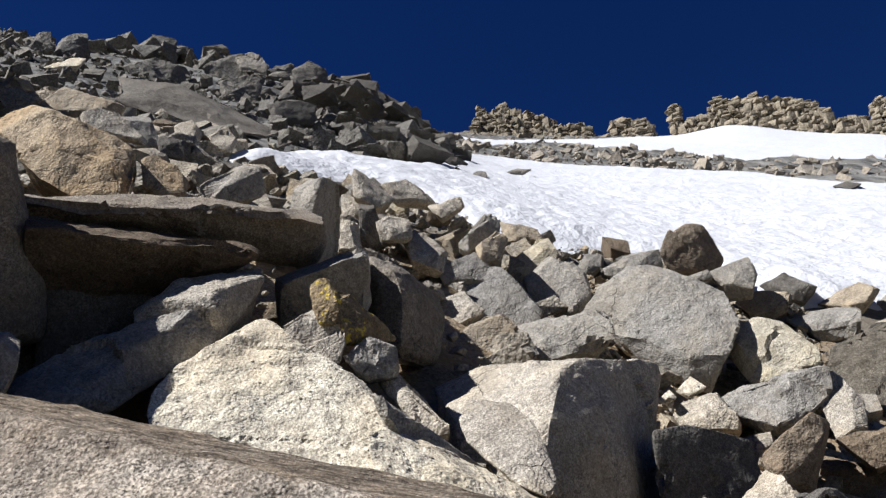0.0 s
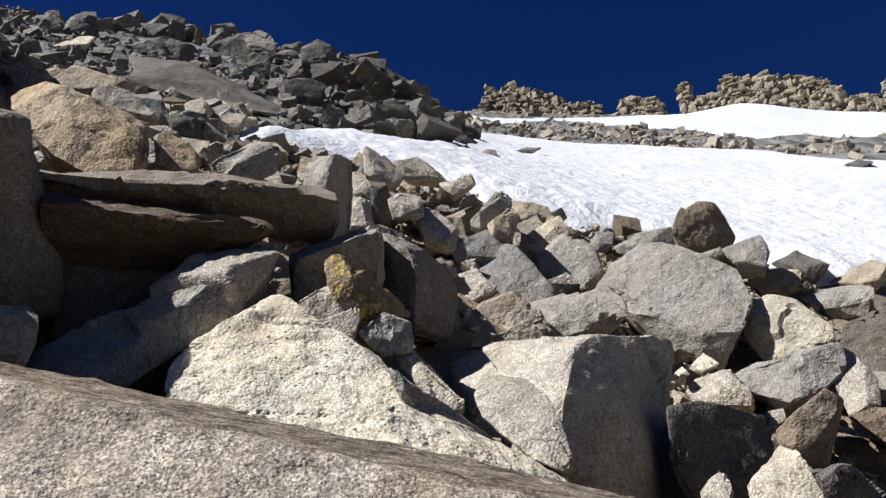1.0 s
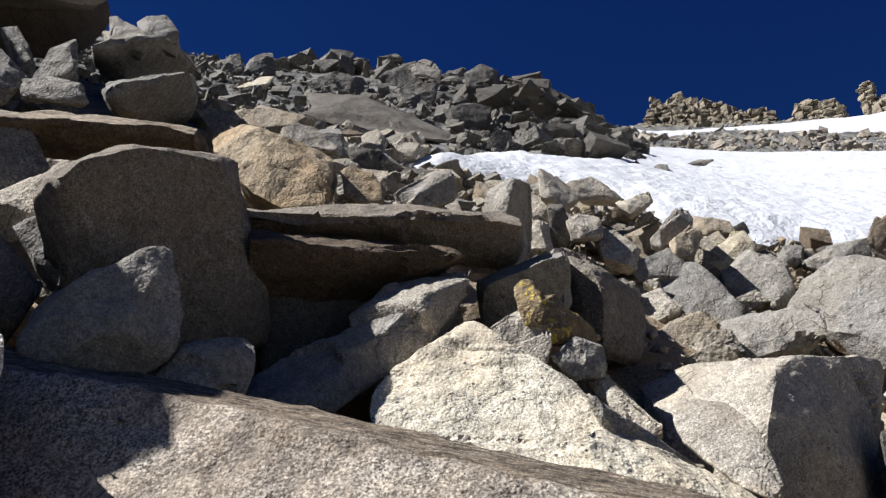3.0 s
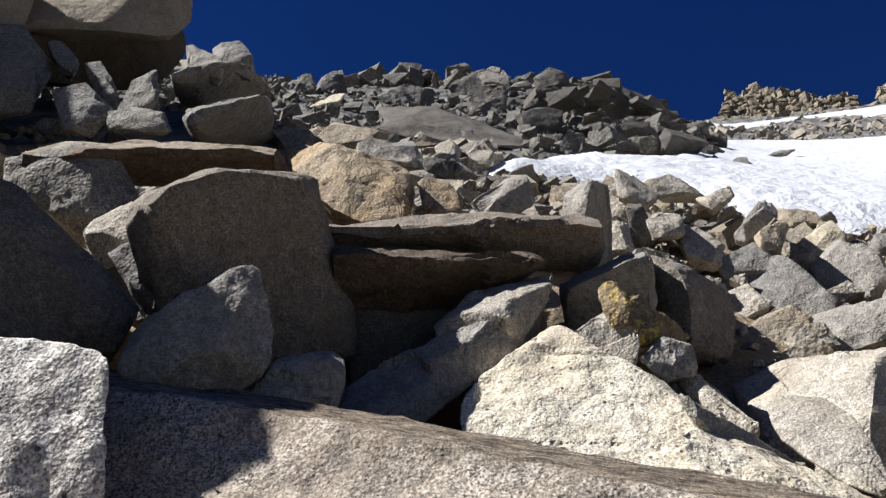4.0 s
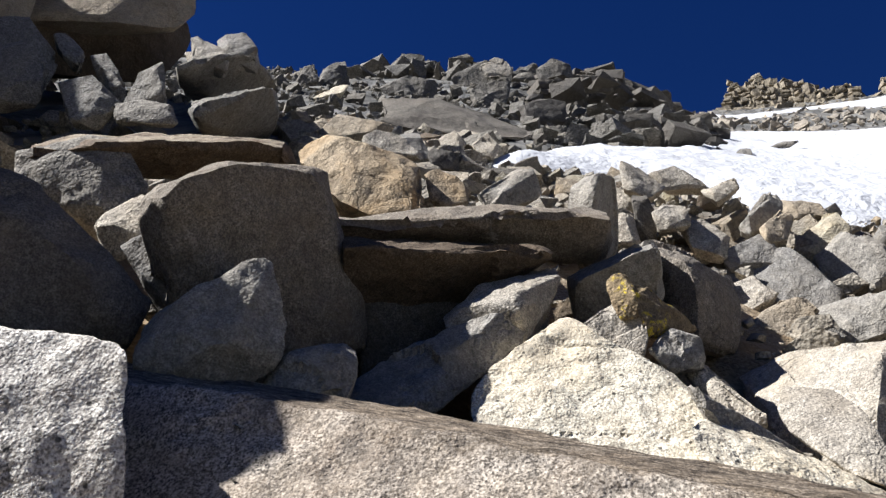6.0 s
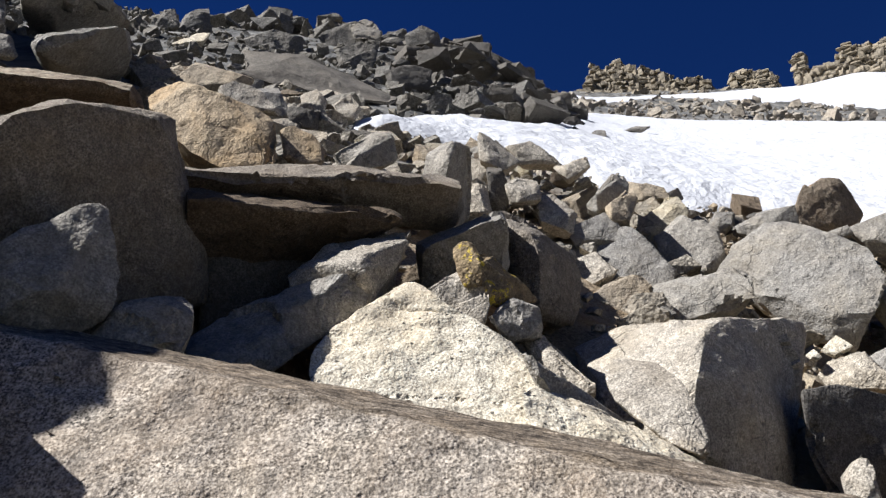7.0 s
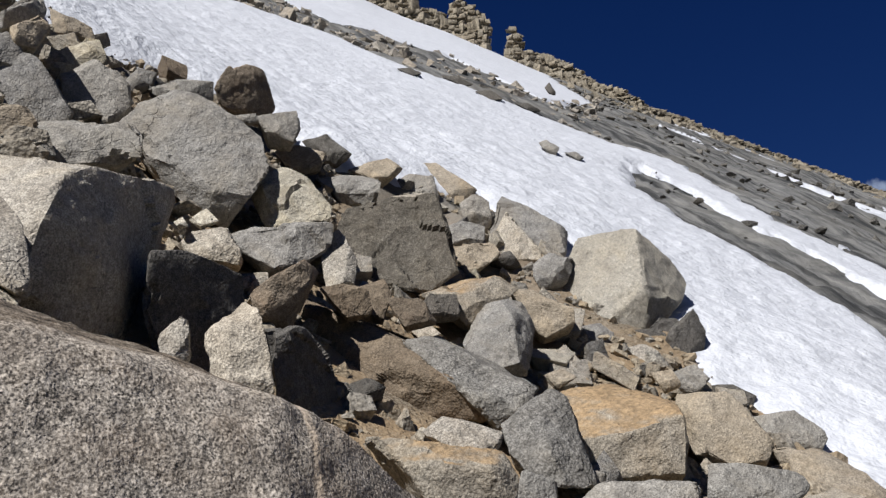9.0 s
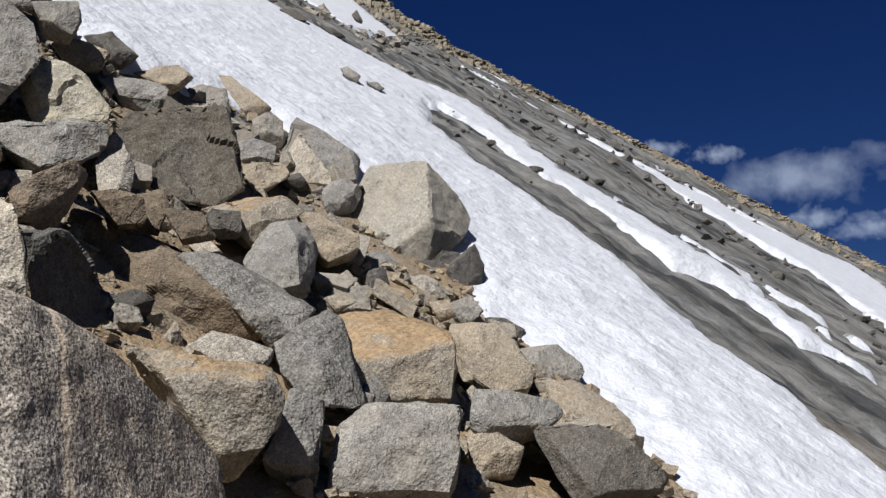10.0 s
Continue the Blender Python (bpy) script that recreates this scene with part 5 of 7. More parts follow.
rock("boulder", "grey", (5.95, 5.02, 2.07), 4, "grey stone at the snow's edge",
     [(-0.35, 0.03, 0.32), (-0.09, -0.11, 0.36), (0.05, -0.28, 0.17), (-0.06, -0.28, 0.05), (-0.31, -0.11, 0.11), (-0.26, -0.08, 0.29), (-0.17, -0.20, 0.17), (-0.29, -0.12, 0.18), (0.14, 0.42, 0.34), (0.38, 0.30, 0.37), (0.51, 0.14, 0.21), (0.41, 0.14, 0.10), (0.19, 0.30, 0.15), (0.03, -0.15, 0.00), (-0.17, -0.01, 0.06)])
rock("boulder", "dark", (5.99, 5.59, 2.48), 3, "dark stone at the snow's edge",
     [(-0.30, -0.02, 0.24), (-0.10, -0.08, 0.25), (0.10, -0.16, 0.15), (0.00, -0.16, 0.04), (-0.22, -0.09, 0.05), (0.00, -0.16, 0.12), (-0.18, -0.07, 0.20), (-0.18, -0.11, 0.11), (0.02, 0.25, 0.26), (0.20, 0.20, 0.27), (0.37, 0.14, 0.19), (0.29, 0.14, 0.09), (0.09, 0.19, 0.10), (0.03, -0.09, 0.00), (-0.11, 0.01, 0.03)])
rock("boulder", "tan", (4.58, 6.25, 3.05), 4, "tan wedge-shaped stone in the talus",
     [(-0.32, -0.01, 0.44), (-0.10, -0.12, 0.43), (0.10, -0.28, 0.27), (0.08, -0.31, 0.15), (-0.17, -0.23, 0.04), (-0.31, -0.11, 0.19), (-0.14, -0.20, 0.19), (-0.20, -0.18, 0.26), (-0.18, -0.19, 0.18), (0.05, 0.47, 0.54), (0.26, 0.37, 0.52), (0.43, 0.23, 0.38), (0.41, 0.20, 0.28), (0.19, 0.27, 0.18), (0.06, 0.38, 0.31), (0.10, -0.20, 0.09), (-0.07, -0.08, 0.00), (-0.19, 0.00, 0.14)])
rock("block", "grey", (2.61, 3.64, 1.38), 4, "shaded granite block lying in the talus",
     [(-0.11, -0.11, 0.42), (0.02, -0.15, 0.38), (-0.01, -0.20, 0.08), (-0.26, -0.14, 0.12), (-0.14, -0.13, 0.29), (-0.12, -0.17, 0.26), (-0.15, -0.15, 0.28), (-0.04, -0.18, 0.22), (0.17, 0.30, 0.39), (0.30, 0.26, 0.36), (0.26, 0.22, 0.08), (0.04, 0.28, 0.12), (0.14, 0.28, 0.27), (0.03, -0.11, 0.00), (-0.13, 0.01, 0.05)])
rock("boulder", "brown", (2.67, 5.46, 2.86), 4, "small brown granite stone lying in the talus",
     [(-0.15, -0.01, 0.27), (0.02, -0.09, 0.32), (0.05, -0.15, 0.20), (-0.01, -0.16, 0.04), (-0.15, -0.06, 0.07), (0.00, -0.14, 0.19), (-0.05, -0.12, 0.16), (-0.05, -0.14, 0.06), (-0.00, 0.26, 0.32), (0.14, 0.19, 0.37), (0.17, 0.14, 0.26), (0.12, 0.13, 0.12), (-0.01, 0.21, 0.15), (0.02, -0.08, 0.00), (-0.10, 0.01, 0.04)])
rock("boulder", "brown", (2.88, 5.32, 2.82), 4, "small brown granite stone lying in the talus",
     [(-0.20, -0.03, 0.20), (-0.00, -0.09, 0.22), (0.10, -0.18, 0.07), (-0.12, -0.11, 0.01), (-0.11, -0.11, 0.08), (-0.03, -0.14, 0.08), (-0.11, -0.08, 0.17), (-0.02, 0.28, 0.26), (0.16, 0.22, 0.28), (0.24, 0.15, 0.14), (0.05, 0.21, 0.10), (0.10, -0.12, 0.04), (-0.05, -0.01, 0.00)])
rock("boulder", "grey", (5.48, 7.28, 3.81), 4, "grey granite stone lying in the talus",
     [(-0.31, -0.03, 0.28), (-0.09, -0.08, 0.45), (0.12, -0.19, 0.40), (0.02, -0.22, 0.19), (-0.27, -0.14, 0.03), (-0.25, -0.16, 0.11), (0.04, -0.21, 0.37), (-0.09, -0.19, 0.19), (0.01, 0.37, 0.40), (0.21, 0.32, 0.55), (0.39, 0.22, 0.50), (0.30, 0.20, 0.32), (0.05, 0.27, 0.18), (0.03, -0.15, 0.13), (-0.15, -0.01, 0.00)])
rock("boulder", "tan", (5.55, 9.71, 5.45), 4, "flat tan stone at the snow's edge",
     [(-0.62, 0.30, 0.70), (-0.40, 0.19, 0.77), (-0.10, -0.05, 0.73), (0.18, -0.58, 0.22), (0.06, -0.62, 0.03), (-0.27, -0.26, 0.22), (0.04, -0.62, 0.08), (-0.15, -0.31, 0.34), (0.01, -0.48, 0.23), (-0.18, 0.97, 0.96), (0.01, 0.87, 1.02), (0.28, 0.66, 0.98), (0.53, 0.19, 0.52), (0.42, 0.15, 0.36), (0.12, 0.48, 0.53), (0.16, -0.40, 0.15), (0.11, -0.36, 0.00), (-0.21, -0.14, 0.15)])
rock("boulder", "pale", (2.73, 6.24, 3.23), 4, "pale granite stone lying in the talus",
     [(-0.15, 0.01, 0.42), (-0.04, -0.03, 0.56), (0.05, -0.22, 0.26), (0.02, -0.27, 0.08), (-0.14, -0.14, 0.06), (-0.08, -0.08, 0.43), (-0.05, -0.19, 0.20), (-0.11, -0.15, 0.20), (0.02, 0.37, 0.51), (0.12, 0.34, 0.63), (0.20, 0.17, 0.38), (0.17, 0.13, 0.22), (0.03, 0.25, 0.20), (0.05, -0.14, 0.02), (-0.08, -0.05, 0.00)])
rock("boulder", "grey", (-1.31, 5.46, 4.68), 4, "angular grey granite stone lying in the talus",
     [(-0.16, -0.31, 0.09), (0.08, -0.12, 0.37), (0.18, -0.05, 0.39), (0.24, -0.06, 0.19), (0.05, -0.20, 0.03), (-0.11, -0.31, 0.00), (0.10, -0.15, 0.23), (0.03, -0.22, 0.08), (0.11, -0.16, 0.14), (-0.25, 0.19, 0.39), (-0.04, 0.37, 0.64), (0.05, 0.42, 0.66), (0.10, 0.41, 0.48), (-0.07, 0.29, 0.33), (-0.21, 0.20, 0.31), (-0.16, -0.12, 0.14), (0.18, -0.01, 0.16), (0.01, -0.06, 0.05), (-0.13, -0.11, 0.05)])
rock("boulder", "amber", (-1.65, 5.02, 4.47), 4, "tan-orange stone beside the orange boulder",
     [(-0.08, -0.15, 0.32), (-0.00, -0.11, 0.37), (0.11, -0.10, 0.29), (0.22, -0.10, 0.14), (0.13, -0.17, 0.00), (-0.03, -0.19, 0.10), (-0.02, -0.18, 0.22), (-0.02, -0.20, 0.14), (0.04, -0.15, 0.24), (-0.19, 0.23, 0.53), (-0.12, 0.27, 0.58), (-0.02, 0.28, 0.51), (0.08, 0.28, 0.38), (-0.00, 0.22, 0.25), (-0.14, 0.20, 0.33), (0.08, -0.05, 0.00), (-0.04, -0.09, 0.09)])
rock("boulder", "pale", (-2.50, 6.14, 5.74), 4, "pale granite stone on the talus",
     [(-0.16, -0.22, 0.20), (-0.05, -0.16, 0.31), (0.13, -0.11, 0.27), (0.36, -0.11, 0.00), (0.12, -0.19, 0.00), (-0.10, -0.24, 0.07), (-0.02, -0.22, 0.10), (0.19, -0.17, 0.05), (0.07, -0.21, 0.07), (-0.31, 0.25, 0.52), (-0.22, 0.31, 0.61), (-0.06, 0.35, 0.58), (0.14, 0.35, 0.34), (-0.07, 0.28, 0.34), (-0.27, 0.23, 0.40), (0.26, 0.01, 0.05), (0.07, -0.05, 0.05), (-0.11, -0.11, 0.10)])
rock("boulder", "pale", (-0.55, 7.38, 5.80), 4, "dark wedge-shaped stone in the talus",
     [(-0.15, -0.24, 0.39), (-0.02, -0.17, 0.34), (0.22, -0.07, 0.15), (0.09, -0.17, 0.00), (-0.13, -0.28, 0.09), (0.00, -0.20, 0.25), (-0.04, -0.21, 0.29), (0.06, -0.19, 0.07), (-0.16, 0.29, 0.66), (-0.05, 0.35, 0.62), (0.16, 0.44, 0.46), (0.05, 0.35, 0.32), (-0.14, 0.25, 0.40), (0.17, -0.01, 0.12), (0.06, -0.04, 0.00), (-0.12, -0.10, 0.12)])
rock("boulder", "pale", (-0.21, 8.19, 6.26), 4, "pale domed stone near the snow",
     [(-0.29, -0.33, 0.21), (0.00, -0.18, 0.35), (0.14, -0.15, 0.23), (0.24, -0.17, 0.06), (-0.13, -0.33, 0.00), (-0.05, -0.24, 0.23), (0.04, -0.20, 0.27), (0.11, -0.21, 0.16), (-0.28, 0.31, 0.56), (-0.02, 0.45, 0.69), (0.11, 0.47, 0.59), (0.20, 0.45, 0.43), (-0.13, 0.31, 0.38), (0.18, -0.03, 0.09), (-0.12, -0.13, 0.06)])
rock("boulder", "pale", (-0.28, 6.39, 4.90), 4, "pale square stone lying in the talus",
     [(-0.12, -0.19, 0.17), (-0.04, -0.14, 0.25), (0.12, -0.08, 0.24), (0.14, -0.11, 0.07), (-0.09, -0.23, 0.00), (0.10, -0.13, 0.11), (-0.04, -0.18, 0.11), (-0.04, -0.18, 0.15), (-0.12, 0.23, 0.38), (-0.04, 0.28, 0.45), (0.09, 0.33, 0.44), (0.11, 0.30, 0.29), (-0.09, 0.20, 0.23), (0.11, -0.02, 0.08), (-0.09, -0.09, 0.03)])
rock("boulder", "pale", (0.17, 7.69, 5.84), 4, "pale flat stone lying in the talus",
     [(-0.20, -0.22, 0.13), (0.11, -0.06, 0.31), (0.15, -0.08, 0.20), (-0.07, -0.21, 0.00), (0.09, -0.13, 0.17), (0.05, -0.16, 0.11), (-0.06, -0.19, 0.12), (-0.17, 0.22, 0.37), (0.10, 0.36, 0.52), (0.14, 0.34, 0.43), (-0.06, 0.22, 0.25), (-0.07, -0.09, 0.02)])
rock("boulder", "grey", (0.41, 7.18, 5.18), 4, "grey angular stone standing on edge",
     [(-0.19, -0.33, 0.04), (-0.08, -0.23, 0.23), (0.11, -0.08, 0.49), (0.18, -0.06, 0.39), (0.14, -0.12, 0.15), (-0.12, -0.29, 0.00), (-0.06, -0.24, 0.22), (-0.03, -0.24, 0.13), (-0.04, -0.24, 0.20), (-0.13, 0.23, 0.34), (-0.04, 0.31, 0.51), (0.13, 0.44, 0.74), (0.20, 0.47, 0.65), (0.16, 0.41, 0.44), (-0.07, 0.26, 0.31), (-0.16, -0.13, 0.06), (0.10, -0.04, 0.11), (-0.10, -0.11, 0.01)])
rock("boulder", "tan", (0.48, 6.74, 4.86), 4, "tan angular stone lying in the talus",
     [(-0.13, -0.23, 0.13), (0.05, -0.09, 0.37), (0.12, -0.06, 0.30), (0.04, -0.15, 0.05), (-0.11, -0.24, 0.00), (-0.07, -0.21, 0.10), (0.01, -0.15, 0.18), (-0.01, -0.16, 0.19), (-0.07, 0.22, 0.35), (0.08, 0.34, 0.56), (0.14, 0.37, 0.50), (0.07, 0.29, 0.28), (-0.06, 0.21, 0.24), (0.02, -0.05, 0.03), (-0.09, -0.09, 0.01)])
rock("slab", "brown", (2.67, 5.02, 2.14), 5, "long granite slab with a brown split face",
     [(-0.56, 0.36, 0.81), (-0.47, 0.21, 0.63), (-0.42, 0.12, 0.44), (-0.31, 0.01, 0.32), (-0.18, -0.09, 0.18), (-0.10, -0.28, 0.04), (0.03, -0.46, 0.02), (0.16, -0.59, -0.00), (0.23, -0.64, 0.04), (-0.50, 0.43, 0.86), (-0.29, 0.27, 0.76), (-0.08, 0.06, 0.58), (0.06, -0.11, 0.51), (0.17, -0.26, 0.39), (0.21, -0.48, 0.22), (0.26, -0.61, 0.11), (-0.12, 0.88, 0.94), (0.41, 0.58, 0.71), (0.75, 0.11, 0.39), (0.63, -0.01, 0.15), (0.06, 0.50, 0.31)])
rock("slab", "scree", (2.98, 4.71, 2.09), 5, "grey weathered granite slab lying against the brown split slab",
     [(-0.38, 0.25, 0.60), (-0.18, 0.16, 0.59), (-0.05, 0.02, 0.46), (0.10, -0.14, 0.36), (0.18, -0.35, 0.24), (0.01, -0.45, 0.08), (-0.12, -0.41, -0.00), (-0.16, -0.34, 0.09), (-0.15, -0.25, 0.23), (-0.19, -0.01, 0.42), (-0.29, 0.13, 0.53), (0.16, 0.75, 0.75), (0.45, 0.40, 0.49), (0.53, 0.13, 0.33), (0.17, 0.05, 0.07)])
rock("block", "scree", (3.10, 4.17, 1.75), 5, "grey granite boulder at the end of the split slab",
     [(-0.25, 0.07, 0.35), (-0.14, 0.05, 0.44), (0.05, 0.02, 0.54), (0.11, -0.02, 0.50), (0.11, -0.10, 0.30), (0.09, -0.20, 0.14), (0.06, -0.29, 0.02), (-0.13, -0.27, -0.00), (-0.27, -0.18, 0.07), (-0.29, -0.06, 0.19), (-0.12, -0.11, 0.34), (-0.14, -0.24, 0.16), (0.18, 0.49, 0.49), (0.37, 0.35, 0.57), (0.37, 0.15, 0.15), (0.01, 0.29, 0.14)])
rock("boulder", "pale", (-0.73, 7.49, 5.78), 4, "pale angular stone lying in the talus",
     [(-0.09, -0.09, 0.29), (-0.01, -0.07, 0.31), (0.10, -0.08, 0.19), (0.11, -0.12, 0.01), (-0.07, -0.15, 0.00), (0.06, -0.13, 0.08), (-0.03, -0.14, 0.09), (0.00, -0.11, 0.15), (-0.10, 0.21, 0.43), (-0.04, 0.23, 0.46), (0.06, 0.22, 0.35), (0.07, 0.18, 0.20), (-0.09, 0.15, 0.19), (0.08, -0.04, 0.01), (-0.06, -0.06, 0.00)])
rock("boulder", "dark", (-0.48, 6.53, 4.91), 4, "dark angular stone lying in the talus",
     [(-0.08, -0.12, 0.48), (0.03, -0.06, 0.51), (0.10, -0.06, 0.23), (0.07, -0.10, 0.05), (-0.05, -0.16, 0.09), (-0.02, -0.15, 0.21), (-0.04, -0.14, 0.29), (0.02, -0.12, 0.26), (-0.09, 0.18, 0.61), (0.01, 0.23, 0.64), (0.07, 0.23, 0.40), (0.04, 0.20, 0.24), (-0.06, 0.15, 0.27), (0.04, -0.04, 0.00), (-0.05, -0.05, 0.05)])
rock("boulder", "pale", (-0.61, 6.28, 4.79), 4, "pale flat stone lying in the talus",
     [(-0.06, -0.06, 0.34), (0.06, -0.05, 0.32), (0.11, -0.13, 0.02), (-0.07, -0.17, 0.01), (-0.01, -0.10, 0.24), (-0.04, -0.09, 0.29), (0.07, -0.09, 0.21), (-0.08, 0.23, 0.47), (0.03, 0.25, 0.45), (0.07, 0.17, 0.20), (-0.09, 0.14, 0.19), (0.08, -0.05, 0.01), (-0.07, -0.07, 0.00)])
rock("boulder", "pale", (-0.04, 6.58, 4.73), 4, "pale flat stone in the talus",
     [(-0.21, -0.14, 0.35), (-0.01, -0.08, 0.40), (0.17, -0.10, 0.20), (0.13, -0.18, 0.01), (-0.11, -0.21, 0.09), (0.05, -0.16, 0.18), (0.00, -0.10, 0.35), (0.05, -0.15, 0.19), (-0.19, 0.27, 0.53), (-0.02, 0.32, 0.57), (0.14, 0.30, 0.40), (0.11, 0.23, 0.23), (-0.11, 0.20, 0.30), (0.09, -0.08, 0.00), (-0.10, -0.12, 0.07)])
rock("boulder", "tan", (0.99, 9.13, 6.35), 4, "tan stone near the edge of the snow",
     [(-0.29, -0.15, 0.33), (0.14, -0.12, 0.20), (0.20, -0.17, 0.02), (-0.19, -0.24, 0.00), (0.05, -0.20, 0.05), (-0.05, -0.22, 0.06), (0.08, -0.17, 0.11), (-0.21, 0.37, 0.57), (0.17, 0.39, 0.46), (0.22, 0.35, 0.31), (-0.11, 0.28, 0.29), (0.15, -0.04, 0.05), (-0.16, -0.09, 0.03)])
rock("boulder", "grey", (0.27, 6.66, 4.65), 4, "broad grey stone in the talus",
     [(-0.24, -0.24, 0.12), (0.06, -0.10, 0.33), (0.22, -0.12, 0.13), (0.15, -0.18, 0.02), (-0.18, -0.27, 0.00), (-0.18, -0.25, 0.08), (0.02, -0.19, 0.15), (0.09, -0.18, 0.12), (-0.19, 0.28, 0.37), (0.07, 0.40, 0.55), (0.22, 0.39, 0.37), (0.15, 0.34, 0.27), (-0.14, 0.26, 0.26), (0.12, -0.05, 0.02), (-0.15, -0.09, 0.02)])
rock("boulder", "grey", (-2.17, 5.51, 4.79), 4, "rounded grey stone before the orange boulder",
     [(-0.16, -0.22, 0.00), (-0.02, -0.14, 0.22), (0.09, -0.11, 0.20), (0.26, -0.07, 0.05), (0.16, -0.10, 0.13), (0.08, -0.12, 0.19), (0.07, -0.13, 0.15), (-0.30, 0.17, 0.24), (-0.17, 0.24, 0.43), (-0.07, 0.27, 0.41), (0.08, 0.30, 0.28), (-0.18, -0.07, 0.05), (0.19, -0.00, 0.06)])
rock("boulder", "grey", (-1.61, 6.17, 5.20), 3, "small grey stone on the ledge slab",
     [(-0.07, -0.08, 0.00), (0.02, -0.02, 0.16), (0.08, -0.04, 0.01), (0.02, -0.07, 0.01), (0.03, -0.04, 0.10), (0.03, -0.03, 0.13), (-0.10, 0.07, 0.10), (-0.02, 0.12, 0.23), (0.03, 0.11, 0.10), (-0.07, -0.02, 0.00), (0.06, -0.00, 0.00)])
rock("boulder", "pale", (-2.89, 9.27, 7.87), 4, "pale grey stone on the talus",
     [(-0.14, -0.14, 0.33), (0.04, -0.08, 0.45), (0.22, -0.10, 0.22), (0.18, -0.16, 0.00), (-0.06, -0.18, 0.08), (0.05, -0.15, 0.25), (0.11, -0.16, 0.20), (-0.07, -0.15, 0.28), (-0.23, 0.25, 0.58), (-0.09, 0.30, 0.68), (0.07, 0.28, 0.48), (0.04, 0.23, 0.29), (-0.17, 0.21, 0.36), (0.13, -0.05, 0.00), (-0.07, -0.08, 0.07)])
rock("boulder", "pale", (-2.56, 9.68, 8.07), 4, "pale grey stone on the talus",
     [(-0.16, -0.18, 0.23), (0.02, -0.06, 0.47), (0.19, -0.08, 0.19), (0.14, -0.14, 0.01), (-0.08, -0.20, 0.04), (0.07, -0.14, 0.17), (0.05, -0.17, 0.10), (0.07, -0.16, 0.11), (-0.24, 0.22, 0.49), (-0.09, 0.32, 0.69), (0.06, 0.30, 0.46), (0.01, 0.25, 0.31), (-0.17, 0.20, 0.32), (0.14, -0.03, 0.14), (0.09, -0.04, 0.00), (-0.09, -0.07, 0.04)])
rock("boulder", "dark", (-2.60, 7.97, 6.81), 4, "dark stone in the talus above the ledge",
     [(-0.10, -0.21, 0.25), (0.23, -0.07, 0.30), (0.22, -0.11, 0.01), (-0.07, -0.24, 0.00), (0.01, -0.19, 0.20), (-0.04, -0.23, 0.05), (0.03, -0.19, 0.16), (-0.24, 0.28, 0.55), (0.05, 0.40, 0.59), (0.04, 0.36, 0.34), (-0.21, 0.26, 0.33), (0.16, -0.01, 0.03), (-0.09, -0.05, 0.07)])
rock("boulder", "grey", (-2.95, 7.90, 6.86), 4, "grey stone above the orange boulder",
     [(-0.14, -0.23, 0.39), (0.10, -0.08, 0.51), (0.28, -0.08, 0.12), (0.11, -0.19, 0.00), (-0.06, -0.25, 0.10), (0.02, -0.20, 0.22), (0.18, -0.13, 0.21), (-0.06, -0.24, 0.30), (-0.29, 0.26, 0.70), (-0.09, 0.39, 0.80), (0.07, 0.39, 0.46), (-0.08, 0.29, 0.36), (-0.23, 0.24, 0.44), (0.22, -0.02, 0.07), (0.06, -0.05, 0.00), (-0.09, -0.07, 0.13)])
rock("boulder", "tan", (-4.23, 9.29, 8.27), 4, "tan weathered stone above the orange boulder",
     [(-0.40, -0.30, 0.19), (-0.19, -0.16, 0.56), (0.26, -0.13, 0.38), (0.60, -0.11, 0.24), (0.53, -0.19, 0.00), (-0.22, -0.31, 0.02), (0.05, -0.23, 0.20), (0.33, -0.19, 0.22), (0.23, -0.25, 0.02), (-0.60, 0.28, 0.61), (-0.42, 0.40, 0.94), (-0.02, 0.43, 0.78), (0.27, 0.44, 0.66), (0.21, 0.38, 0.45), (-0.45, 0.27, 0.47), (-0.35, -0.15, 0.19), (0.39, -0.03, 0.04), (-0.23, -0.13, 0.05)])
rock("slab", "white", (-8.59, 17.44, 15.89), 4, "thin white slab lying on the slope",
     [(-0.41, -0.38, 0.00), (0.01, -0.11, 0.49), (0.39, -0.03, 0.53), (0.33, -0.22, 0.08), (0.13, -0.21, 0.22), (0.28, -0.21, 0.16), (0.36, -0.07, 0.48), (-0.64, 0.21, 0.49), (-0.28, 0.44, 0.91), (0.04, 0.51, 0.94), (-0.01, 0.35, 0.55), (-0.40, -0.20, 0.06), (0.21, -0.09, 0.11)])
rock("boulder", "tan", (3.26, 8.55, 5.13), 4, "flat tan stone in the talus",
     [(-0.32, 0.11, 0.32), (-0.15, 0.00, 0.36), (0.17, -0.28, 0.22), (0.11, -0.32, 0.03), (-0.13, -0.16, 0.01), (0.06, -0.23, 0.21), (-0.08, -0.12, 0.21), (-0.08, -0.12, 0.23), (-0.14, 0.48, 0.46), (0.00, 0.38, 0.49), (0.28, 0.14, 0.38), (0.22, 0.11, 0.21), (0.02, 0.24, 0.19), (0.11, -0.18, 0.02), (-0.08, -0.05, 0.00)])
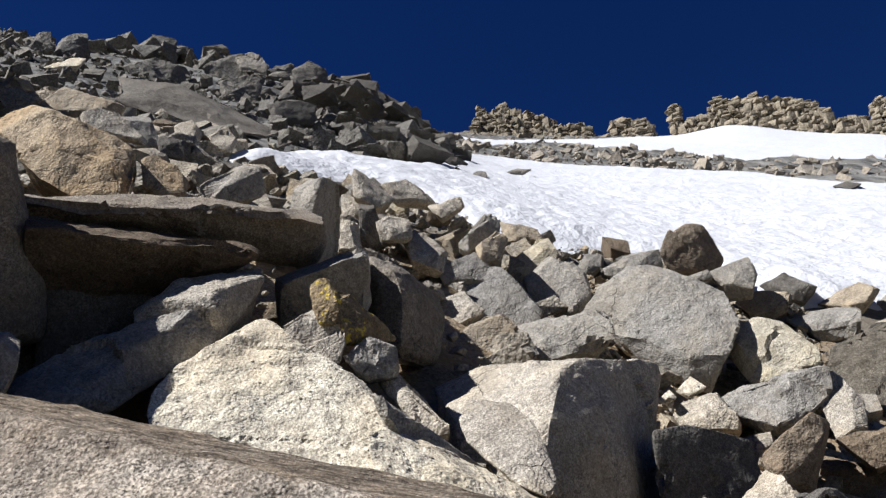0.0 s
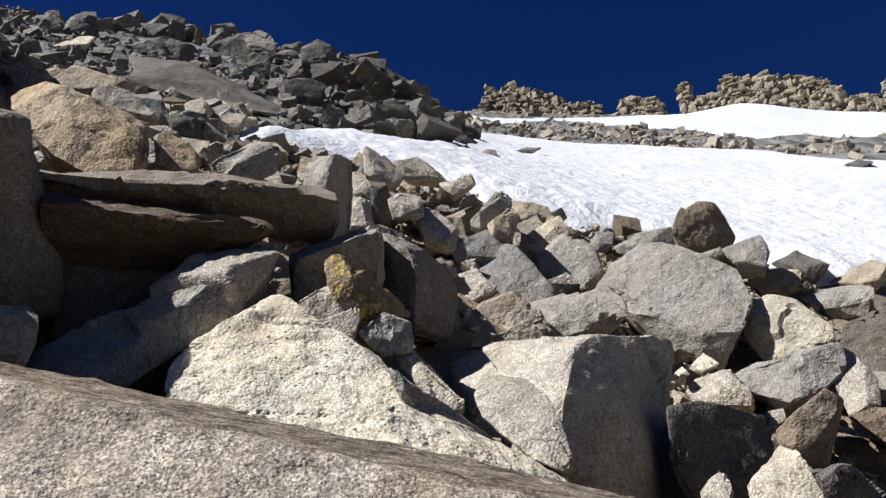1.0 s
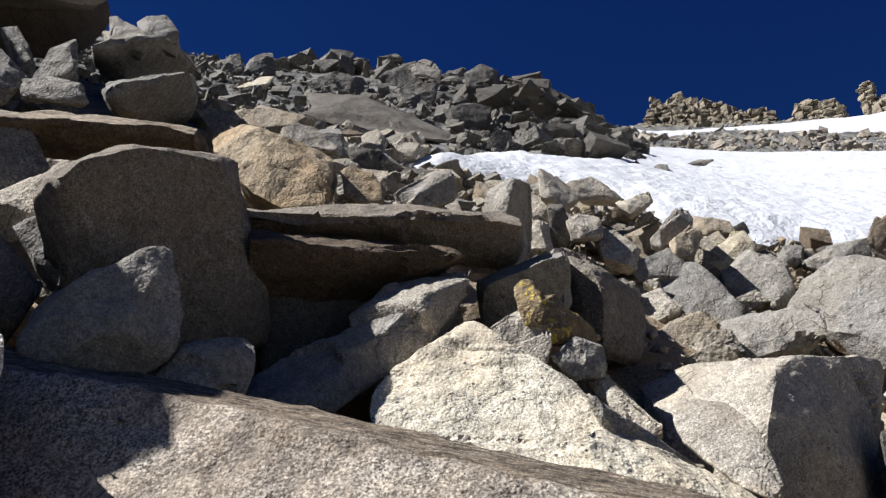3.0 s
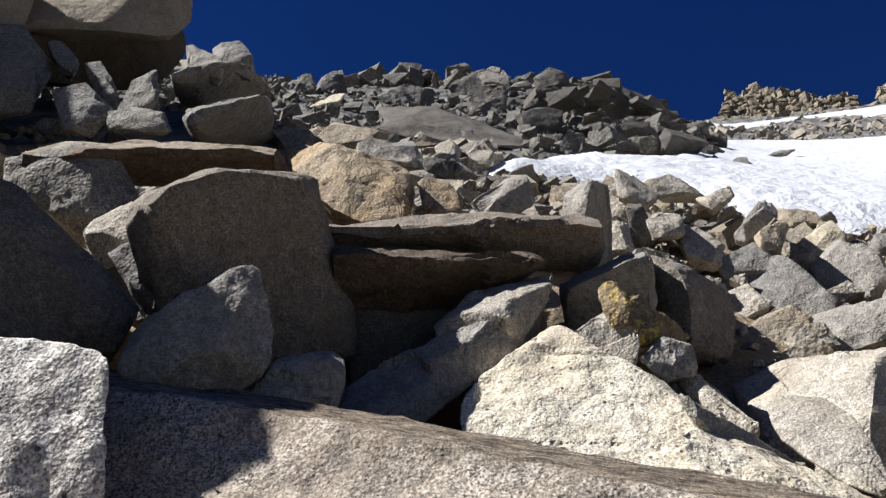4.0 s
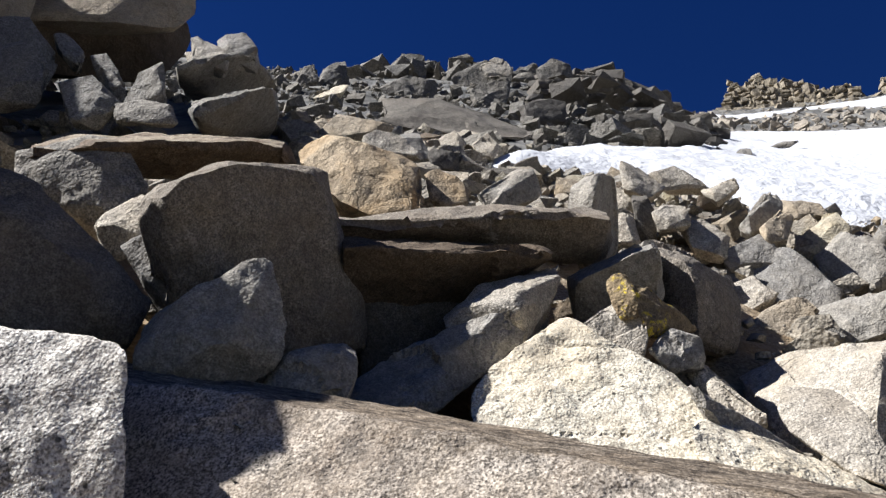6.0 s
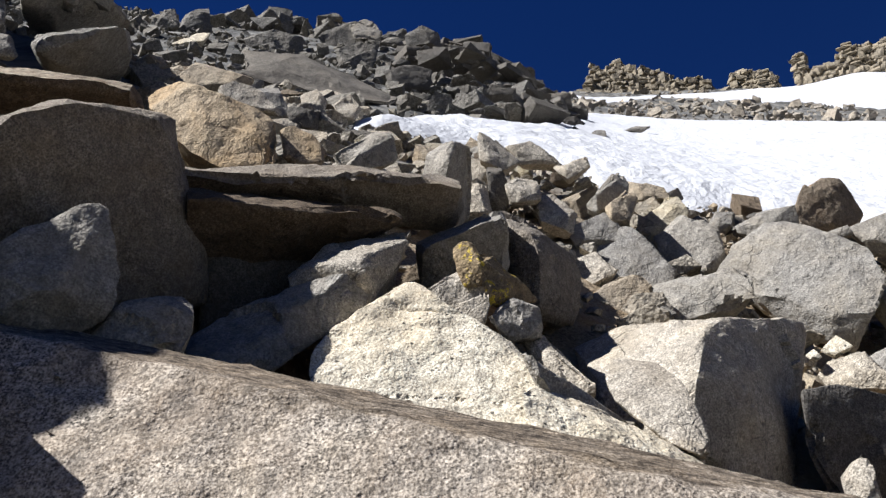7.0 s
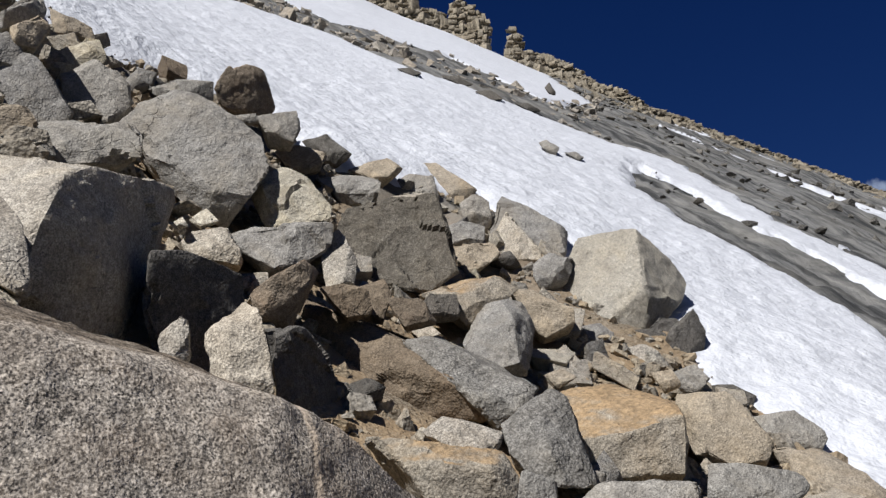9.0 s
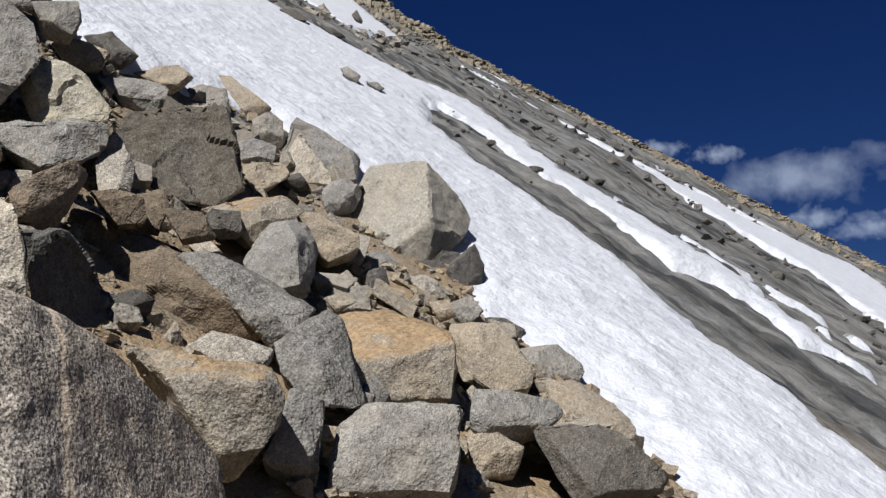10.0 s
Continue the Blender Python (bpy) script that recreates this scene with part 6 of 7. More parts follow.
rock("boulder", "dark", (3.79, 9.13, 5.54), 4, "dark wedge-shaped stone near the snow",
     [(-0.32, 0.01, 0.30), (-0.07, -0.09, 0.38), (0.15, -0.29, 0.12), (0.00, -0.25, 0.01), (-0.20, -0.11, 0.12), (0.03, -0.27, 0.08), (-0.07, -0.17, 0.20), (-0.05, -0.21, 0.11), (-0.10, 0.47, 0.49), (0.11, 0.39, 0.56), (0.30, 0.22, 0.33), (0.18, 0.25, 0.24), (0.00, 0.37, 0.34), (0.13, -0.19, 0.08), (0.04, -0.12, 0.00), (-0.13, 0.00, 0.11)])
rock("boulder", "grey", (3.69, 8.22, 4.74), 4, "flat grey stone in the talus",
     [(-0.38, 0.15, 0.36), (-0.11, -0.01, 0.41), (0.20, -0.28, 0.30), (0.12, -0.35, 0.02), (-0.15, -0.14, 0.06), (0.02, -0.17, 0.31), (-0.08, -0.16, 0.20), (-0.12, -0.07, 0.34), (-0.18, 0.50, 0.48), (0.05, 0.35, 0.52), (0.32, 0.13, 0.43), (0.25, 0.06, 0.19), (0.02, 0.24, 0.22), (0.13, -0.21, 0.00), (-0.10, -0.05, 0.03)])
rock("boulder", "tan", (4.32, 8.92, 5.31), 4, "flat tan stone near the snow",
     [(-0.35, 0.10, 0.24), (0.03, -0.11, 0.37), (0.17, -0.28, 0.21), (-0.07, -0.20, 0.02), (-0.04, -0.18, 0.13), (-0.06, -0.22, 0.05), (-0.12, -0.06, 0.29), (-0.14, 0.45, 0.38), (0.19, 0.27, 0.49), (0.30, 0.12, 0.35), (0.10, 0.19, 0.19), (-0.02, -0.08, 0.00)])
rock("boulder", "grey", (4.92, 9.20, 5.32), 4, "grey stone above the dark slab",
     [(-0.32, 0.04, 0.23), (-0.07, -0.03, 0.42), (0.15, -0.19, 0.35), (0.15, -0.32, 0.04), (-0.23, -0.09, 0.06), (-0.07, -0.20, 0.11), (-0.19, -0.04, 0.26), (-0.04, -0.16, 0.23), (-0.10, 0.37, 0.37), (0.12, 0.31, 0.54), (0.30, 0.18, 0.47), (0.30, 0.06, 0.21), (-0.02, 0.26, 0.23), (0.15, -0.21, 0.00), (-0.14, 0.00, 0.04)])
rock("boulder", "grey", (4.84, 7.89, 4.40), 4, "square grey stone in the talus",
     [(-0.24, 0.02, 0.22), (-0.10, -0.05, 0.28), (0.10, -0.18, 0.22), (0.07, -0.22, 0.03), (-0.21, -0.06, 0.01), (-0.10, -0.08, 0.20), (0.02, -0.21, 0.04), (-0.03, -0.13, 0.16), (-0.04, 0.30, 0.31), (0.08, 0.25, 0.36), (0.25, 0.13, 0.31), (0.23, 0.10, 0.15), (-0.01, 0.24, 0.13), (0.09, -0.13, 0.01), (-0.13, 0.02, 0.00)])
rock("boulder", "tan", (4.69, 7.42, 3.94), 4, "flat tan stone in the talus",
     [(-0.30, 0.09, 0.30), (0.08, -0.15, 0.35), (0.10, -0.25, 0.20), (-0.21, -0.13, 0.03), (-0.04, -0.21, 0.14), (0.05, -0.18, 0.32), (-0.06, -0.10, 0.30), (-0.06, 0.41, 0.39), (0.27, 0.20, 0.43), (0.28, 0.12, 0.31), (0.02, 0.22, 0.15), (-0.14, -0.04, 0.00)])
rock("boulder", "grey", (5.30, 8.47, 4.86), 4, "grey upright stone in the talus",
     [(-0.21, -0.01, 0.29), (-0.06, -0.05, 0.43), (0.08, -0.15, 0.30), (0.08, -0.21, 0.05), (-0.19, -0.09, 0.04), (-0.13, -0.09, 0.31), (-0.10, -0.15, 0.15), (-0.09, -0.09, 0.28), (-0.01, 0.27, 0.39), (0.13, 0.24, 0.51), (0.24, 0.16, 0.40), (0.24, 0.10, 0.19), (0.02, 0.20, 0.18), (0.09, -0.13, 0.00), (-0.10, 0.00, 0.00)])
rock("boulder", "pale", (2.64, 5.97, 3.08), 4, "pale small stone in the talus",
     [(-0.12, -0.02, 0.09), (-0.03, -0.05, 0.19), (0.05, -0.11, 0.16), (0.04, -0.15, 0.06), (-0.11, -0.07, 0.02), (-0.01, -0.12, 0.10), (-0.06, -0.08, 0.12), (-0.06, -0.09, 0.08), (-0.01, 0.20, 0.15), (0.07, 0.18, 0.23), (0.13, 0.13, 0.21), (0.12, 0.10, 0.12), (0.00, 0.17, 0.08), (0.05, -0.08, 0.04), (-0.06, -0.00, 0.00)])
rock("boulder", "pale", (3.32, 5.98, 2.92), 3, "pale small stone on the split slab",
     [(-0.13, 0.02, 0.11), (0.00, -0.05, 0.15), (0.08, -0.15, 0.03), (-0.07, -0.06, 0.01), (-0.07, -0.06, 0.04), (-0.09, -0.03, 0.08), (-0.05, -0.05, 0.09), (-0.02, 0.19, 0.14), (0.09, 0.13, 0.17), (0.16, 0.04, 0.08), (0.04, 0.12, 0.06), (0.08, -0.09, 0.02), (-0.03, -0.01, 0.00)])
rock("boulder", "grey", (3.35, 4.14, 1.74), 4, "small grey stone between boulders",
     [(-0.12, -0.01, 0.07), (-0.05, -0.03, 0.14), (0.03, -0.09, 0.11), (-0.03, -0.08, 0.02), (-0.06, -0.05, 0.08), (-0.05, -0.06, 0.12), (-0.04, -0.07, 0.06), (0.01, 0.14, 0.07), (0.08, 0.12, 0.13), (0.14, 0.08, 0.10), (0.09, 0.08, 0.03), (-0.00, -0.03, 0.00)])
rock("boulder", "tan", (3.92, 3.70, 1.39), 4, "tan block under the grey boulder",
     [(-0.21, -0.01, 0.24), (-0.07, -0.08, 0.27), (0.04, -0.17, 0.20), (-0.02, -0.18, 0.08), (-0.23, -0.07, 0.05), (-0.18, -0.10, 0.13), (-0.15, -0.11, 0.10), (-0.07, -0.13, 0.20), (0.09, 0.27, 0.21), (0.22, 0.20, 0.24), (0.32, 0.12, 0.17), (0.27, 0.12, 0.07), (0.08, 0.22, 0.04), (0.03, -0.09, 0.03), (-0.12, 0.02, 0.00)])
rock("boulder", "brown", (2.35, 5.10, 2.78), 4, "brown stone in the talus hollow",
     [(-0.24, -0.09, 0.17), (-0.10, -0.11, 0.21), (0.05, -0.14, 0.18), (0.07, -0.17, 0.04), (-0.09, -0.14, 0.01), (-0.08, -0.13, 0.15), (-0.06, -0.16, 0.05), (-0.08, -0.13, 0.18), (-0.06, 0.27, 0.24), (0.06, 0.26, 0.28), (0.20, 0.23, 0.25), (0.21, 0.20, 0.12), (0.08, 0.23, 0.10), (0.07, -0.08, 0.02), (-0.04, -0.03, 0.00)])
rock("boulder", "dark", (3.49, 6.06, 3.10), 4, "grey stone in the talus hollow",
     [(-0.27, -0.11, 0.01), (-0.13, -0.09, 0.19), (0.08, -0.12, 0.20), (0.07, -0.17, 0.02), (-0.02, -0.13, 0.18), (-0.06, -0.14, 0.04), (-0.08, -0.12, 0.11), (-0.05, 0.25, 0.10), (0.07, 0.26, 0.26), (0.26, 0.23, 0.26), (0.24, 0.19, 0.11), (-0.17, 0.02, 0.00), (0.08, -0.08, 0.00)])
rock("boulder", "grey", (0.94, 16.67, 12.02), 4, "small grey rock standing in the snow",
     [(-0.23, -0.20, 0.09), (-0.02, -0.15, 0.26), (0.18, -0.15, 0.19), (0.17, -0.18, 0.03), (-0.09, -0.21, 0.00), (0.04, -0.18, 0.13), (0.02, -0.18, 0.16), (-0.06, -0.20, 0.11), (-0.17, 0.30, 0.39), (0.01, 0.34, 0.53), (0.17, 0.35, 0.48), (0.17, 0.32, 0.34), (-0.06, 0.30, 0.32), (-0.18, -0.05, 0.14), (0.13, -0.05, 0.07), (-0.07, -0.05, 0.05)])
rock("boulder", "grey", (2.48, 22.90, 16.18), 4, "small flat grey rock in the snow",
     [(-0.42, -0.21, 0.04), (-0.08, -0.16, 0.20), (0.36, -0.13, 0.18), (0.15, -0.18, 0.00), (0.07, -0.18, 0.12), (0.04, -0.18, 0.09), (-0.13, -0.19, 0.10), (-0.30, 0.29, 0.34), (-0.02, 0.34, 0.48), (0.35, 0.36, 0.46), (0.18, 0.32, 0.31), (-0.33, -0.04, 0.11), (0.13, -0.04, 0.05)])
rock("boulder", "grey", (11.96, 15.98, 9.96), 4, "small grey rock standing in the snow",
     [(-0.33, 0.03, 0.35), (-0.15, -0.05, 0.44), (0.06, -0.24, 0.18), (-0.01, -0.24, 0.02), (-0.19, -0.10, 0.14), (-0.05, -0.24, 0.10), (-0.01, -0.23, 0.19), (-0.16, -0.09, 0.36), (-0.00, 0.41, 0.53), (0.15, 0.34, 0.60), (0.32, 0.18, 0.38), (0.27, 0.18, 0.25), (0.11, 0.30, 0.35), (0.07, -0.14, 0.14), (0.04, -0.11, 0.00), (-0.11, -0.01, 0.11)])
rock("boulder", "grey", (12.87, 16.18, 10.08), 4, "small flat grey rock in the snow",
     [(-0.33, 0.03, 0.24), (-0.12, -0.09, 0.25), (0.04, -0.22, 0.10), (-0.07, -0.19, 0.00), (-0.14, -0.11, 0.16), (-0.08, -0.20, 0.02), (-0.11, -0.16, 0.10), (0.01, 0.41, 0.41), (0.18, 0.30, 0.42), (0.32, 0.19, 0.29), (0.23, 0.22, 0.21), (0.07, -0.11, 0.09), (-0.00, -0.06, 0.01)])
rock("slab", "grey", (-5.15, 7.19, 7.92), 4, "thin white granite slab on the rock stack",
     [(-0.16, -0.19, 0.61), (-0.09, -0.16, 0.64), (0.38, -0.15, 0.29), (0.45, -0.23, 0.00), (-0.03, -0.31, 0.11), (0.41, -0.22, 0.12), (0.35, -0.23, 0.11), (0.07, -0.24, 0.34), (-0.56, 0.40, 1.13), (-0.50, 0.43, 1.16), (-0.08, 0.44, 0.85), (-0.02, 0.37, 0.58), (-0.44, 0.30, 0.69), (0.29, -0.04, 0.08), (-0.07, -0.16, 0.15)])
rock("boulder", "grey", (-5.07, 7.58, 8.24), 4, "white granite block on the rock stack",
     [(-0.10, -0.30, 0.46), (-0.02, -0.25, 0.56), (0.20, -0.18, 0.63), (0.37, -0.21, 0.35), (0.48, -0.26, 0.00), (0.04, -0.36, 0.05), (0.13, -0.30, 0.34), (0.24, -0.26, 0.34), (0.20, -0.27, 0.34), (-0.53, 0.40, 1.08), (-0.46, 0.44, 1.17), (-0.27, 0.50, 1.23), (-0.12, 0.48, 0.98), (-0.01, 0.43, 0.67), (-0.41, 0.34, 0.71), (0.30, -0.05, 0.10), (-0.04, -0.16, 0.12)])
rock("boulder", "pale", (-5.40, 7.43, 8.30), 4, "pale flat block in the rock stack",
     [(-0.12, -0.24, 0.23), (0.14, -0.15, 0.25), (0.40, -0.11, 0.05), (-0.01, -0.25, 0.00), (0.05, -0.19, 0.22), (0.28, -0.15, 0.08), (0.14, -0.17, 0.21), (-0.46, 0.28, 0.67), (-0.24, 0.36, 0.69), (-0.00, 0.40, 0.52), (-0.36, 0.27, 0.47), (0.26, 0.02, 0.14), (-0.08, -0.08, 0.10)])
rock("boulder", "scree", (-5.43, 8.06, 7.50), 5, "rough grey granite boulder below the outcrop",
     [(0.49, -1.64, -0.00), (0.67, -1.61, 0.11), (0.76, -1.19, 0.54), (0.77, -0.73, 0.88), (0.49, 0.11, 1.39), (0.28, 0.58, 1.55), (0.21, 0.17, 1.13), (0.16, -0.49, 0.58), (0.02, -0.86, 0.44), (-1.14, 0.59, 2.12), (-0.77, 1.09, 2.69), (-0.56, 1.82, 2.87), (-0.47, 1.64, 2.30), (-0.90, 0.54, 1.53)])
rock("boulder", "scree", (-4.15, 6.36, 5.92), 5, "grey angular granite boulder on the talus",
     [(0.36, -1.20, 0.00), (0.48, -1.18, 0.09), (0.55, -0.84, 0.40), (0.57, -0.35, 0.82), (0.30, 0.21, 0.96), (0.05, 0.57, 0.99), (-0.02, 0.21, 0.70), (-0.10, -0.24, 0.50), (0.08, -0.75, 0.26), (-0.91, 0.57, 1.56), (-0.35, 1.09, 2.05), (-0.42, 1.39, 1.64), (-0.64, 0.59, 1.09)])
rock("boulder", "scree", (-4.26, 5.21, 5.91), 4, "pale upright pointed granite stone",
     [(-0.07, -0.17, 0.04), (-0.03, -0.11, 0.43), (0.14, -0.06, 0.54), (0.31, -0.11, 0.00), (0.10, -0.11, 0.42), (0.12, -0.11, 0.43), (0.06, -0.14, 0.25), (-0.32, 0.17, 0.36), (-0.29, 0.22, 0.70), (-0.14, 0.27, 0.80), (0.01, 0.22, 0.32), (-0.09, -0.08, 0.01), (0.19, 0.01, 0.01)])
rock("boulder", "scree", (-4.15, 5.05, 5.63), 4, "grey granite stone under the pointed stone",
     [(-0.12, -0.17, 0.23), (0.06, -0.10, 0.27), (0.29, -0.04, 0.23), (0.38, -0.06, 0.03), (-0.05, -0.21, 0.00), (0.03, -0.14, 0.20), (0.06, -0.12, 0.23), (0.01, -0.16, 0.14), (-0.37, 0.17, 0.49), (-0.21, 0.23, 0.53), (-0.01, 0.28, 0.49), (0.07, 0.26, 0.32), (-0.31, 0.13, 0.29), (0.26, 0.02, 0.06), (-0.09, -0.10, 0.04)])
rock("boulder", "scree", (-4.89, 5.45, 6.27), 4, "white angular granite stone",
     [(-0.15, -0.12, 0.58), (-0.02, -0.10, 0.60), (0.22, -0.12, 0.26), (0.36, -0.13, 0.00), (0.21, -0.15, 0.01), (-0.01, -0.13, 0.34), (0.23, -0.14, 0.19), (-0.02, -0.15, 0.45), (0.02, -0.13, 0.47), (-0.42, 0.21, 0.84), (-0.30, 0.22, 0.86), (-0.10, 0.21, 0.56), (0.03, 0.20, 0.33), (-0.11, 0.18, 0.34), (-0.30, 0.20, 0.63), (0.23, -0.01, 0.01), (0.13, -0.04, 0.00)])
rock("boulder", "scree", (-4.68, 5.04, 5.69), 4, "rough pale granite boulder on the talus",
     [(-0.17, -0.17, 0.48), (0.05, -0.09, 0.55), (0.38, -0.06, 0.25), (0.31, -0.15, 0.00), (0.07, -0.22, 0.04), (0.16, -0.20, 0.12), (0.23, -0.14, 0.17), (0.07, -0.18, 0.21), (-0.53, 0.24, 0.81), (-0.33, 0.31, 0.87), (-0.03, 0.34, 0.60), (-0.10, 0.26, 0.38), (-0.31, 0.20, 0.41), (0.20, -0.03, 0.01), (0.01, -0.09, 0.04)])
rock("boulder", "scree", (-5.85, 5.90, 7.18), 4, "grey granite stone below the outcrop",
     [(-0.09, -0.20, 0.44), (-0.00, -0.15, 0.52), (0.30, -0.09, 0.19), (0.32, -0.12, 0.00), (0.05, -0.19, 0.20), (0.17, -0.16, 0.21), (-0.00, -0.20, 0.38), (0.30, -0.13, 0.15), (-0.47, 0.21, 0.81), (-0.39, 0.25, 0.87), (-0.13, 0.30, 0.59), (-0.11, 0.28, 0.42), (-0.35, 0.22, 0.60), (0.20, -0.01, 0.18), (0.20, -0.01, 0.01)])
rock("boulder", "scree", (-5.48, 4.99, 6.01), 4, "grey granite boulder on the talus edge",
     [(-0.16, -0.21, 0.64), (0.14, -0.07, 0.74), (0.32, -0.05, 0.50), (0.43, -0.08, 0.12), (0.05, -0.26, 0.01), (-0.01, -0.19, 0.55), (0.18, -0.18, 0.28), (0.19, -0.13, 0.54), (-0.57, 0.18, 0.98), (-0.30, 0.31, 1.08), (-0.14, 0.33, 0.85), (-0.04, 0.30, 0.52), (-0.38, 0.14, 0.42), (0.32, 0.01, 0.07), (-0.03, -0.10, 0.00)])
rock("boulder", "scree", (-6.16, 5.60, 6.79), 4, "grey granite boulder beneath the overhang",
     [(-0.22, -0.30, 0.80), (0.07, -0.10, 0.90), (0.47, 0.05, 0.43), (0.45, -0.04, 0.09), (0.20, -0.14, 0.33), (-0.06, -0.31, 0.28), (0.26, -0.12, 0.58), (0.17, -0.20, 0.47), (0.04, -0.24, 0.55), (-0.62, 0.11, 1.16), (-0.36, 0.28, 1.24), (-0.01, 0.41, 0.83), (-0.03, 0.34, 0.53), (-0.25, 0.25, 0.74), (-0.48, 0.10, 0.70), (0.36, 0.04, 0.00), (0.13, -0.03, 0.26), (-0.14, -0.12, 0.27)])
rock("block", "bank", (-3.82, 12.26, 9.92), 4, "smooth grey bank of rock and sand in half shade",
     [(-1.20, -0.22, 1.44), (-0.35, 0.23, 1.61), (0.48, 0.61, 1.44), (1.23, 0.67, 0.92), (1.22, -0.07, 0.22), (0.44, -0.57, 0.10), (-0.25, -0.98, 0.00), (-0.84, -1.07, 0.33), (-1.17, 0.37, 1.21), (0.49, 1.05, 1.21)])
rock("boulder", "scarp", (-12.90, 26.02, 23.55), 4, "angular grey rock on the skyline",
     [(-0.39, -0.67, 0.00), (-0.29, -0.50, 0.83), (0.14, -0.25, 1.31), (0.48, -0.10, 1.44), (0.75, -0.17, 0.21), (0.43, -0.26, 0.74), (0.06, -0.42, 0.72), (0.33, -0.31, 1.05), (-0.77, 0.31, 0.88), (-0.69, 0.46, 1.59), (-0.32, 0.66, 2.00), (-0.04, 0.79, 2.11), (0.19, 0.74, 1.06), (-0.46, -0.22, 0.12), (0.57, -0.05, 0.09)])
rock("boulder", "scarp", (-12.90, 23.99, 22.22), 4, "angular grey rock on the skyline",
     [(-0.20, -0.52, 0.00), (-0.04, -0.34, 0.77), (0.25, -0.20, 0.94), (0.54, -0.21, 0.03), (0.35, -0.30, 0.12), (0.43, -0.28, 0.13), (0.04, -0.40, 0.48), (-0.65, 0.43, 0.85), (-0.52, 0.59, 1.50), (-0.27, 0.71, 1.65), (-0.02, 0.70, 0.87), (-0.30, -0.15, 0.13), (0.38, -0.04, 0.01)])
rock("boulder", "scarp", (-8.50, 31.46, 26.65), 4, "weathered grey ledge of rock on the hillside",
     [(-1.15, -0.71, 0.59), (-0.70, -0.39, 1.39), (-0.04, -0.05, 1.81), (1.43, 0.49, 1.66), (1.31, 0.23, 0.44), (-0.83, -0.69, 0.00), (0.64, -0.03, 0.91), (-0.04, -0.33, 0.67), (-0.30, -0.38, 1.16), (-1.08, -0.09, 1.04), (-0.70, 0.18, 1.71), (-0.14, 0.46, 2.06), (1.08, 0.91, 1.93), (0.97, 0.69, 0.92), (-0.81, -0.07, 0.55), (1.10, 0.05, 0.02), (-0.73, -0.25, 0.02)])
rock("boulder", "scarp", (-6.19, 23.89, 19.59), 4, "weathered grey ledge of rock on the hillside",
     [(-0.51, -0.57, 0.88), (0.02, -0.31, 1.28), (0.74, -0.01, 1.35), (0.64, -0.19, 0.22), (-0.40, -0.64, 0.00), (0.25, -0.33, 0.89), (0.09, -0.43, 0.61), (-0.16, -0.46, 0.88), (-0.67, 0.44, 1.57), (-0.22, 0.67, 1.91), (0.40, 0.92, 1.97), (0.31, 0.77, 1.01), (-0.58, 0.38, 0.82), (0.50, -0.04, 0.11), (-0.40, -0.19, 0.10)])
rock("boulder", "grey", (-7.74, 31.21, 27.20), 4, "pale grey rock on the skyline",
     [(-0.70, -0.16, 0.77), (-0.07, 0.14, 1.34), (0.48, 0.19, 1.04), (0.77, 0.06, 0.27), (-0.41, -0.25, 0.15), (0.39, -0.06, 0.39), (-0.34, -0.10, 0.86), (-0.36, -0.11, 0.80), (-0.59, -0.04, 0.84), (-0.08, 0.21, 1.32), (0.38, 0.25, 1.07), (0.61, 0.15, 0.43), (-0.36, -0.11, 0.34), (0.63, -0.01, 0.03), (-0.33, -0.17, 0.00)])
rock("boulder", "scarp", (-9.11, 24.19, 20.84), 4, "weathered grey ledge of rock on the hillside",
     [(-0.82, -0.73, 0.53), (-0.11, -0.35, 1.14), (0.97, 0.06, 1.01), (1.11, 0.02, 0.28), (-0.51, -0.68, 0.00), (-0.15, -0.53, 0.52), (-0.04, -0.45, 0.61), (0.37, -0.27, 0.53), (-1.05, 0.28, 1.27), (-0.43, 0.60, 1.80), (0.48, 0.96, 1.69), (0.60, 0.92, 1.07), (-0.78, 0.33, 0.83), (0.89, 0.04, 0.12), (-0.54, -0.20, 0.16)])
rock("boulder", "scarp", (-5.24, 32.24, 26.56), 4, "weathered grey ledge of rock on the hillside",
     [(-0.86, -0.35, 1.40), (-0.15, 0.02, 2.15), (0.56, 0.28, 1.92), (0.84, 0.24, 0.65), (-0.61, -0.39, 0.21), (0.22, -0.16, 0.46), (0.10, -0.08, 1.37), (0.07, -0.06, 1.66), (-0.74, -0.13, 1.49), (-0.15, 0.17, 2.11), (0.44, 0.39, 1.92), (0.66, 0.36, 0.87), (-0.53, -0.16, 0.50), (0.68, 0.03, 0.15), (-0.53, -0.17, 0.00)])
rock("boulder", "dark", (-3.13, 33.13, 25.74), 4, "dark ledge of rock above the snow",
     [(-1.17, -0.81, 1.00), (-0.09, -0.18, 1.93), (0.86, 0.25, 1.81), (0.92, 0.15, 0.47), (-0.83, -0.76, 0.01), (-0.12, -0.36, 0.93), (0.47, -0.05, 1.15), (0.74, -0.05, 0.39), (-1.07, -0.02, 1.50), (-0.17, 0.50, 2.28), (0.63, 0.87, 2.17), (0.69, 0.78, 1.05), (-0.79, 0.02, 0.67), (0.70, -0.05, 0.01), (-0.76, -0.29, 0.00)])
